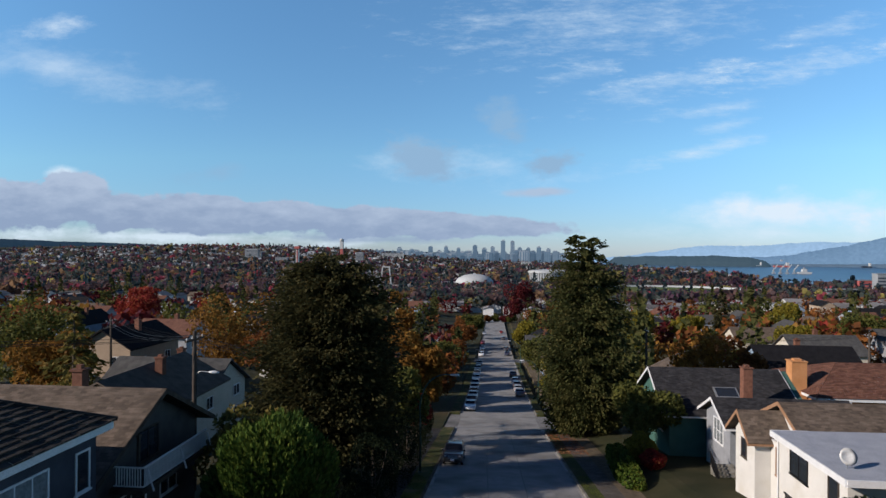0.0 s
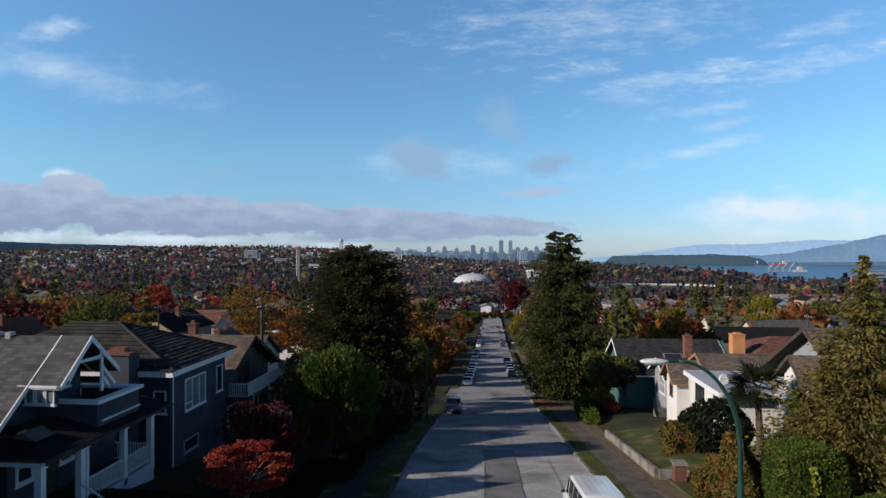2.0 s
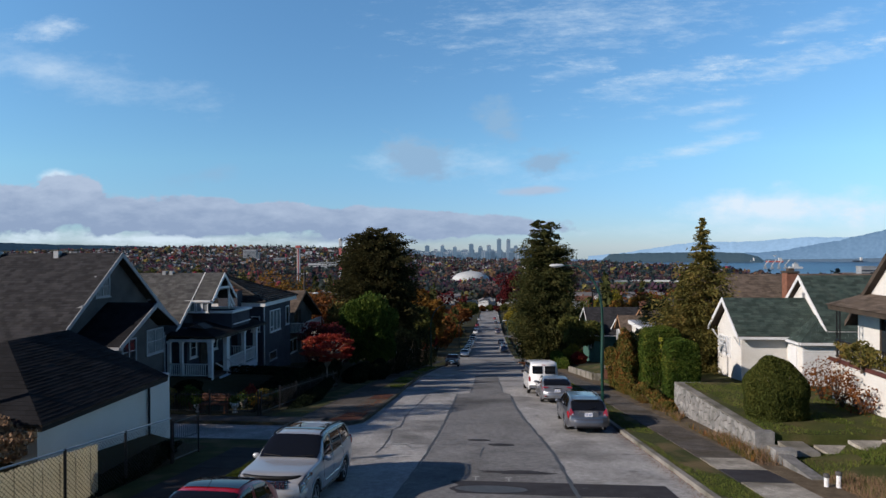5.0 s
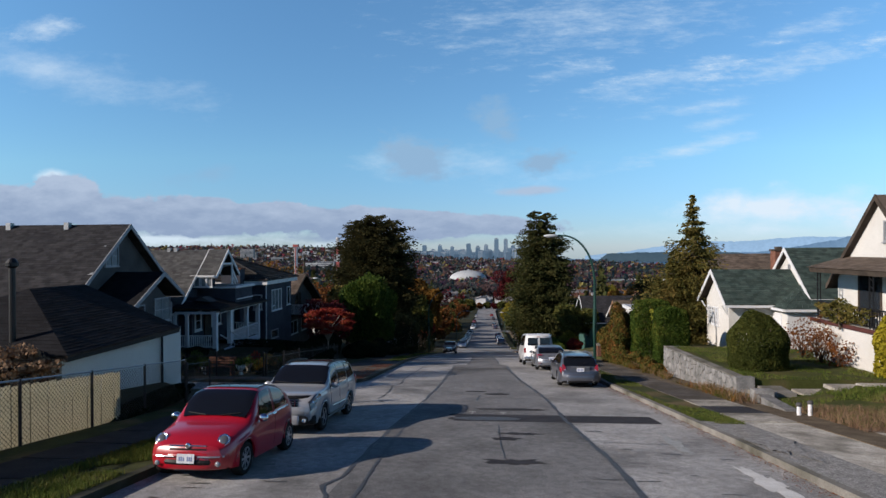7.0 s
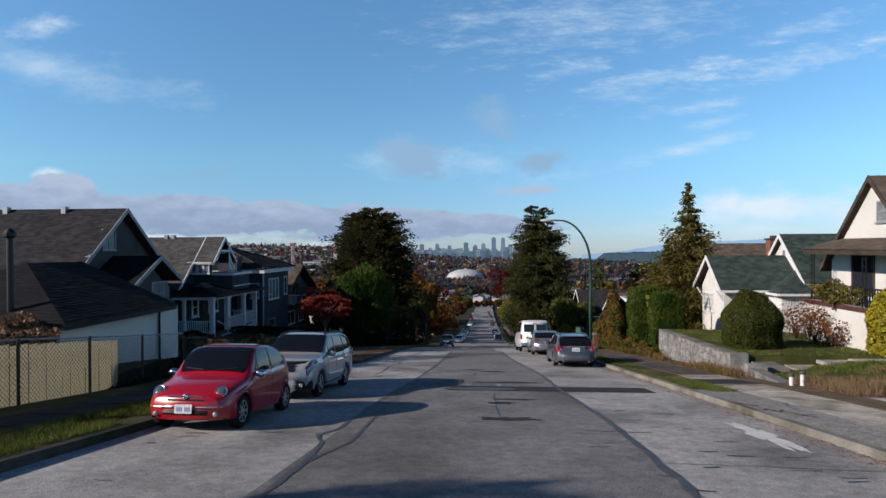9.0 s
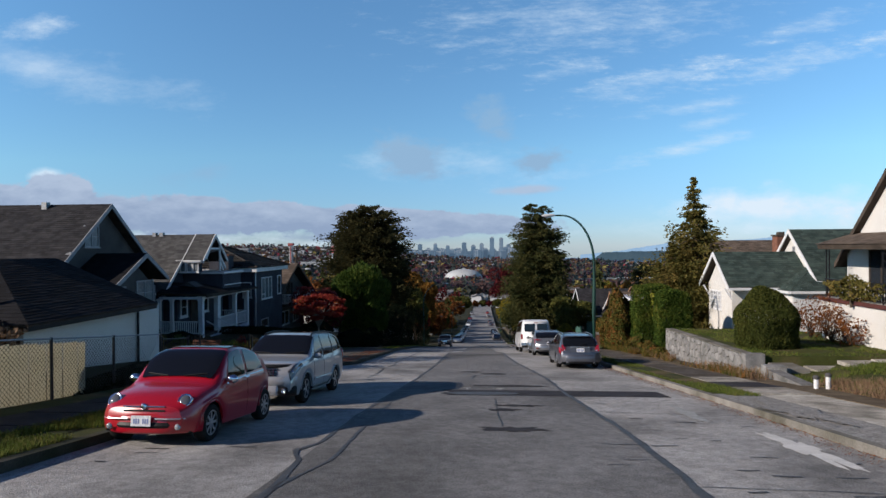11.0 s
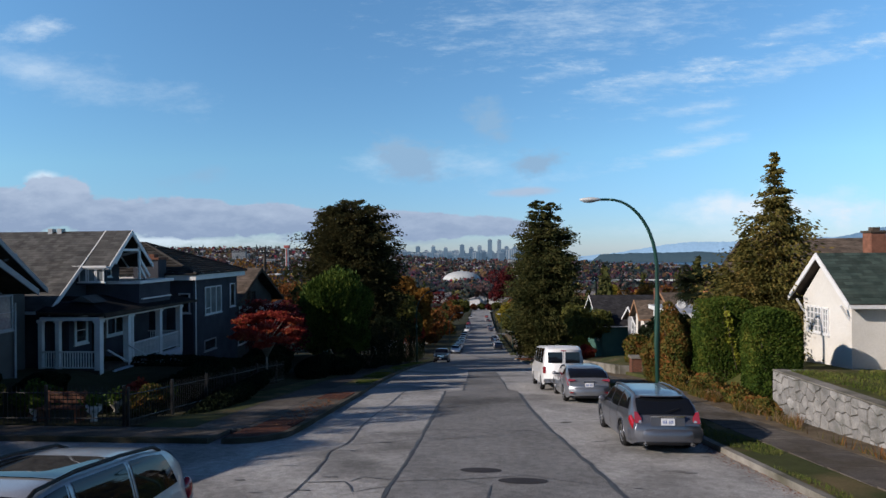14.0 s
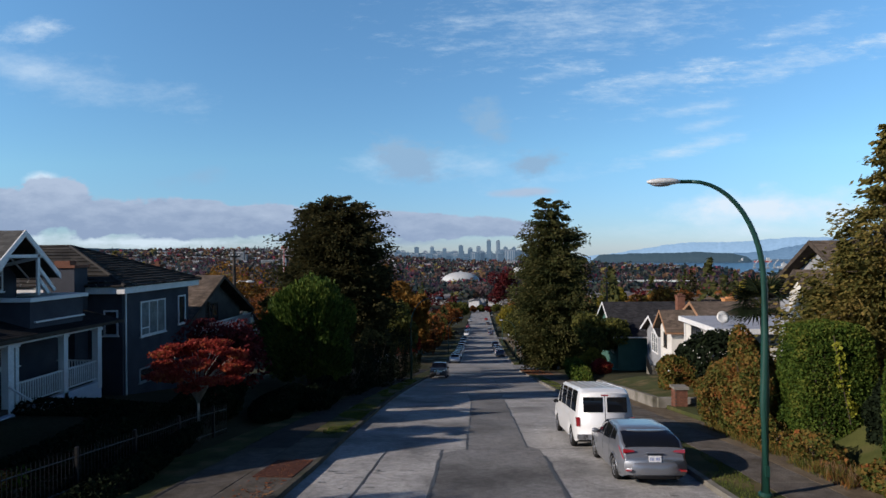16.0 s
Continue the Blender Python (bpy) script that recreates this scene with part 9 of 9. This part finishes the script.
# garden ornaments and plants inside the fence
for k, (x, y, s, mt) in enumerate(((-12.7, -5.4, 1.0, LAMP_HEAD), (-14.6, -5.4, .8, LAMP_HEAD), (-12.9, -4.0, .9, KERB), (-15.2, -4.9, .7, BRICK), (-11.9, -2.4, .8, KERB))):
    t = thing("garden_urn", (x, y, gz(x, y)), "pale weathered garden urn among shaded plants", "urn", "garden urns")
    part("bowl", lathe(bmesh.new(), [(.12 * s, 0), (.10 * s, .1 * s), (.06 * s, .18 * s), (.2 * s, .34 * s), (.24 * s, .52 * s), (.2 * s, .5 * s)], 16), mt, t, smooth=True)
    rg = np.random.default_rng(k)
    tagged(quads("plant", leaf_quads(np.array([0, 0, .62 * s]) + rg.normal(size=(160, 3)) * .13, .09, 1.6, rg), HEDGE_GREEN, t), kind="stuff")
BENCH_WOOD = surf("red_brown_bench_wood", (.10, .045, .03), (.17, .08, .05), 3, .7, .2, 30)
t = thing("garden_bench", (-13.7, -5.5, gz(-13.7, -5.5)), "low weathered wooden bench in the shaded garden", "bench")
for k in range(3):
    part("slat", boxes((-.7, .7, -.2 + .14 * k, -.08 + .14 * k, .42, .46)), BENCH_WOOD, t)
    part("back_slat", boxes((-.7, .7, .22, .25, .52 + .13 * k, .61 + .13 * k)), BENCH_WOOD, t)
for x in (-.6, .6):
    part("leg", boxes((x - .04, x + .04, -.2, .22, 0, .42), (x - .03, x + .03, .25, .29, 0, .9)), BENCH_WOOD, t)
for k, (x, y, m, lab) in enumerate(((-12.2, -3.2, MIXED, "loose rose bush in the corner garden"), (-13.4, -2.0, RED_MAPLE, "small red-leaved shrub in the corner garden"), (-15.8, -3.8, WILLOW_GREEN, "small green shrub before the grey house"), (-11.7, 2.2, LAUREL, "dark low shrub beside the fence"), (-16.5, -5.6, CEDAR, "low yellow-green juniper by the lane"))):
    hedge((x, y, gz(x, y) - .05), .6, .7, .9, m, lab, 1500, .09, 70 + k, "shrub", 2.0, .15, 0, "shrub")
# stove pipe over the garage and the lean-to beside it
t = thing("stove_pipe", (-14.0, -18.2, 1.6), "rusty dark stove pipe with a cowl above the garage", "pipe")
part("pipe", tube(bmesh.new(), [(0, 0, -.6), (0, 0, 2.3)], .085, 12), BLACK_IRON, t)
part("cowl", lathe(bmesh.new(), [(.085, 2.3), (.17, 2.36), (.17, 2.46), (.10, 2.56), (.04, 2.6)], 14), BLACK_IRON, t)
t = thing("shed", (0, 0, 0), "low white shed with dark doorway beside the garage", "shed")
block(t, WHITE_STUCCO, -19, -13.4, -20.6, -18.35, -.8, 1.1)
part("roof", boxes((-19.3, -13.2, -20.9, -18.3, 1.1, 1.22)), DARK_WOOD, t)
part("doorway", boxes((-13.42, -13.36, -20.3, -19.2, -.3, .8)), GLASS, t)

# ---- street lamps ----
def street_lamp(x, y, z, rise, reach, side, label, drop=0.34):
    t = thing("street_lamp", (x, y, z), label, "street lamp", "street lamps")
    top = rise * (1 - drop)
    pts, rr = [(0, 0, -.2), (0, 0, rise * .3), (-side * .02, 0, rise * .5), (-side * .02, -.02, top)], [.115, .105, .09, .075]
    for k in range(1, 13):
        a = math.pi / 2 * k / 12
        pts.append((side * reach * (1 - math.cos(a)), -.02 - .25 * k / 12, top + (rise - top) * math.sin(a)))
        rr.append(.07 - .0022 * k)
    part("pole", tube(bmesh.new(), pts, rr, 12), GREEN_POST, t, smooth=True)
    part("base", lathe(bmesh.new(), [(.16, -.1), (.16, .06), (.12, .1)], 14), GREEN_POST, t)
    part("hand_hole_cover", boxes((-.05, .05, -.125, -.09, .5, .75)), GREEN_POST, t)
    end = Vector(pts[-1])
    part("arm", tube(bmesh.new(), [end, end + Vector((side * .35, -.05, .0))], .045, 8), GREEN_POST, t)
    c = end + Vector((side * .68, -.1, .0))
    hd = part("head", ellipsoid(bmesh.new(), c, (.40, .15, .085), 18, 10), LAMP_HEAD, t, smooth=True)
    part("lens", ellipsoid(bmesh.new(), c + Vector((side * .05, 0, -.05)), (.26, .11, .07), 14, 8), HEADLIGHT, hd, smooth=True)
    return t


street_lamp(5.72, -.75, rz(-.75) + .14, 7.55, 1.75, -1, "dark green street lamp with a long curved arm")
street_lamp(-8.3, 44.0, rz(44) + .14, 8.2, 2.2, 1, "dark green street lamp on the shaded side")
street_lamp(5.0, 96, rz(96) + .14, 7.4, 2.0, -1, "dark green street lamp at the crossing")
street_lamp(-8.9, 118, rz(118) + .14, 8.0, 2.2, 1, "dark green street lamp further down")
street_lamp(4.2, 150, rz(150) + .14, 8.0, 2.2, -1, "dark green street lamp further down")

# ---- power poles and wires ----
tops = {}
for key, x, y, top in (("a", -21.2, 31.5, 3.7), ("b", -54.3, 71.5, -.5), ("c", 17.9, 76.6, -1.3), ("d", -23, 64, -3.0), ("e", -48, 20, 6.2), ("f", 48, 80, -2), ("g", -21.5, 96, -8.0)):
    z = gz(x, y)
    t = thing("power_pole", (x, y, z), "dark timber power pole with crossarm", "pole", "power poles")
    part("pole", tube(bmesh.new(), [(0, 0, -.5), (0, 0, (top - z) * .5), (0, 0, top - z)], [.17, .15, .12], 10), POLE_WOOD, t)
    part("crossarm", boxes((-.07, .07, -1.1, 1.1, top - z - .6, top - z - .48)), POLE_WOOD, t)
    for o in (-.95, -.3, .3, .95):
        part("insulator", lathe(bmesh.new(), [(.035, top - z - .48), (.05, top - z - .42), (.03, top - z - .34)], 8, Matrix.Translation((0, o, 0))), LAMP_HEAD, t)
    tops[key] = (x, y, top - .35)
    if key == "a":
        c = Vector((1.1, 0, top - z - 2.6))
        arm = part("lamp_arm", tube(bmesh.new(), [(0, 0, top - z - 2.8), (.4, 0, top - z - 2.55), tuple(c)], .03, 8), GALV, t)
        part("lamp_head", ellipsoid(bmesh.new(), c + Vector((.2, 0, 0)), (.35, .14, .10)), LAMP_HEAD, arm, smooth=True)
for k, (a, b) in enumerate((("a", "b"), ("a", "e"), ("a", "d"), ("b", "d"), ("d", "c"), ("c", "f"), ("d", "g"))):
    w = thing("power_line", tops[a], "sagging black overhead wires between poles", "wires")
    w.matrix_basis = Matrix()
    A, B = Vector(tops[a]), Vector(tops[b])
    for o in (-.95, -.3, .95):
        s = Vector((0, o, 0))
        pts = [A.lerp(B, f) + s - Vector((0, 0, 1.0 * 4 * f * (1 - f))) for f in (0, .125, .25, .375, .5, .625, .75, .875, 1)]
        part("wire", tube(bmesh.new(), pts, .016, 4), BLACK_PLASTIC, w)

# ---- stop sign ----
SIGN_RED = plain("sign_red", (.45, .012, .018), .4)
t = thing("stop_sign", (4.96, 72.3, rz(72.3) + .1), "red octagonal stop sign on a steel post", "sign")
part("post", tube(bmesh.new(), [(0, 0, -.3), (0, 0, 2.75)], .035, 8), GALV, t)
plate = part("plate", lathe(bmesh.new(), [(.40, -.01), (.40, .01)], 8, Matrix.Translation((0, -.05, 2.5)) @ Matrix.Rotation(radians(90), 4, "X") @ Matrix.Rotation(radians(22.5), 4, "Z")), SIGN_RED, t)
rim = part("border", lathe(bmesh.new(), [(.42, -.006), (.42, .006)], 8, Matrix.Translation((0, -.042, 2.5)) @ Matrix.Rotation(radians(90), 4, "X") @ Matrix.Rotation(radians(22.5), 4, "Z")), WHITE_PAINT, t)
tc = bpy.data.curves.new("letters", "FONT")
tc.body, tc.size, tc.align_x, tc.align_y, tc.extrude = "STOP", .26, "CENTER", "CENTER", .004
tc.materials.append(WHITE_PAINT)
word = new("lettering", tc)
word.parent, word.matrix_basis = plate, pose(0, -.068, 2.5, 90, 0, 0)
t = thing("street_sign", (5.2, 84.6, rz(84.6) + .1), "green street-name blade on a post", "sign")
part("post", tube(bmesh.new(), [(0, 0, -.3), (0, 0, 3.0)], .035, 8), GALV, t)
part("blade", boxes((-.45, .45, -.02, .02, 2.75, 2.95)), GREEN_POST, t)

# ---- right gardens lower down ----
t = thing("brick_pillar", (9.1, 16.0, rz(15.6)), "square red-brown brick gate pillar with concrete cap", "pillar")
H = -3.75 - rz(15.6)
part("core", boxes((-.27, .27, -.27, .27, -.3, H - .02)), MORTAR, t)
bk = None
for r in range(int(H / .085)):
    for s, (dx, dy) in enumerate(((0, -1), (1, 0), (0, 1), (-1, 0))):
        for q in (-1, 0, 1):
            off = (.19 * q + (.05 if r % 2 else -.05))
            if abs(off) > .24:
                continue
            if bk is None:
                o = part("brick", boxes((-.088, .088, -.03, .03, -.035, .035)), BRICK, t)
                bk = o.data
            else:
                o = new("brick", bk)
                o.parent = t
            o.matrix_basis = Matrix.Translation((dx * .275 + (off if dy else 0), dy * .275 + (off if dx else 0), .05 + r * .085)) @ Matrix.Rotation(radians(90 if dx else 0), 4, "Z")
part("cap", boxes((-.38, .38, -.38, .38, H - .04, H + .08)), KERB, t)
lw = thing("low_wall", (0, 0, 0), "low concrete garden wall along the lawn", "wall")
part("panel", prism(bmesh.new(), [(0, 17.3, rz(17.3) - .2), (0, 33, rz(33) - .2), (0, 33, rz(33) + .75), (0, 17.3, rz(17.3) + .75)], (8.1, 0, 0), (8.35, 0, 0)), KERB, lw)
part("return", boxes((8.3, 14, 16.9, 17.2, rz(17) - .3, rz(17) + .7)), KERB, lw)
part("edging", boxes((9.4, 13, 13.6, 13.85, rz(13.7), rz(13.7) + .55)), KERB, lw)
# fan palm
t = thing("palm_tree", (12.9, 15.0, gz(12.9, 15)), "fan palm with shaggy brown trunk", "palm")
H = .6 - gz(12.9, 15)
part("trunk", tube(bmesh.new(), [(0, 0, -.4), (.1, 0, H * .5), (0, .1, H)], [.22, .2, .16], 10), BARK, t)
rg = np.random.default_rng(8)
for k in range(34):
    a, el = rg.uniform(0, 6.28), rg.uniform(-.7, 1.2)
    d = Vector((math.cos(a) * math.cos(el), math.sin(a) * math.cos(el), math.sin(el)))
    c = Vector((0, .1, H)) + d * rg.uniform(.7, 1.05)
    fr = part("frond_stalk", tube(bmesh.new(), [(0, .1, H - .1), tuple(c)], [.02, .012], 5), OLIVE, t)
    side = d.cross(Vector((0, 0, 1))).normalized()
    upv = side.cross(d)
    Q = []
    for j in range(15):
        b = radians(-105 + 15 * j)
        w = (d * math.cos(b) + side * math.sin(b)).normalized()
        e = c + w * 1.15 - Vector((0, 0, .22))
        n_ = w.cross(upv) * .055
        m_ = c + w * .5
        Q.append([c, m_ + n_, e, m_ - n_])
    quads("fan", np.array([[tuple(p) for p in q] for q in Q]), LAUREL, fr)
# satellite dish on the flat roof
t = thing("satellite_dish", (15.6, 27.0, -1.95), "white satellite dish on the flat roof", "dish")
part("dish", lathe(bmesh.new(), [(.03, 0), (.25, .04), (.42, .14), (.43, .15), (.25, .06), (.02, .02)], 20, Matrix.Translation((0, 0, .55)) @ Matrix.Rotation(radians(70), 4, "X")), LAMP_HEAD, t, smooth=True)
part("mast", tube(bmesh.new(), [(0, 0, -.1), (0, 0, .5)], .03, 8), GALV, t)
# yellow creeper hanging on the clipped hedge
t = thing("creeper", (9.97, 3.92, .5), "yellowing creeper trailing down the hedge", "creeper")
rg = np.random.default_rng(6)
P = np.array([[.5 * f + .10 * math.sin(f * 9), .02, .05 - f * 2.4] for f in rg.random(190)]) + rg.normal(size=(190, 3)) * np.array([.09, .05, .06])
quads("foliage", leaf_quads(P, .11, 1.2, rg), foliage("creeper_leaves", ((.12, .14, .02), (.22, .23, .03), (.34, .32, .05)), 2.0, .6, .4), t)
part("stem", tube(bmesh.new(), [(0, 0, .2), (.2, .02, -1), (.5, .02, -2.6)], .012, 5), BARK, t)
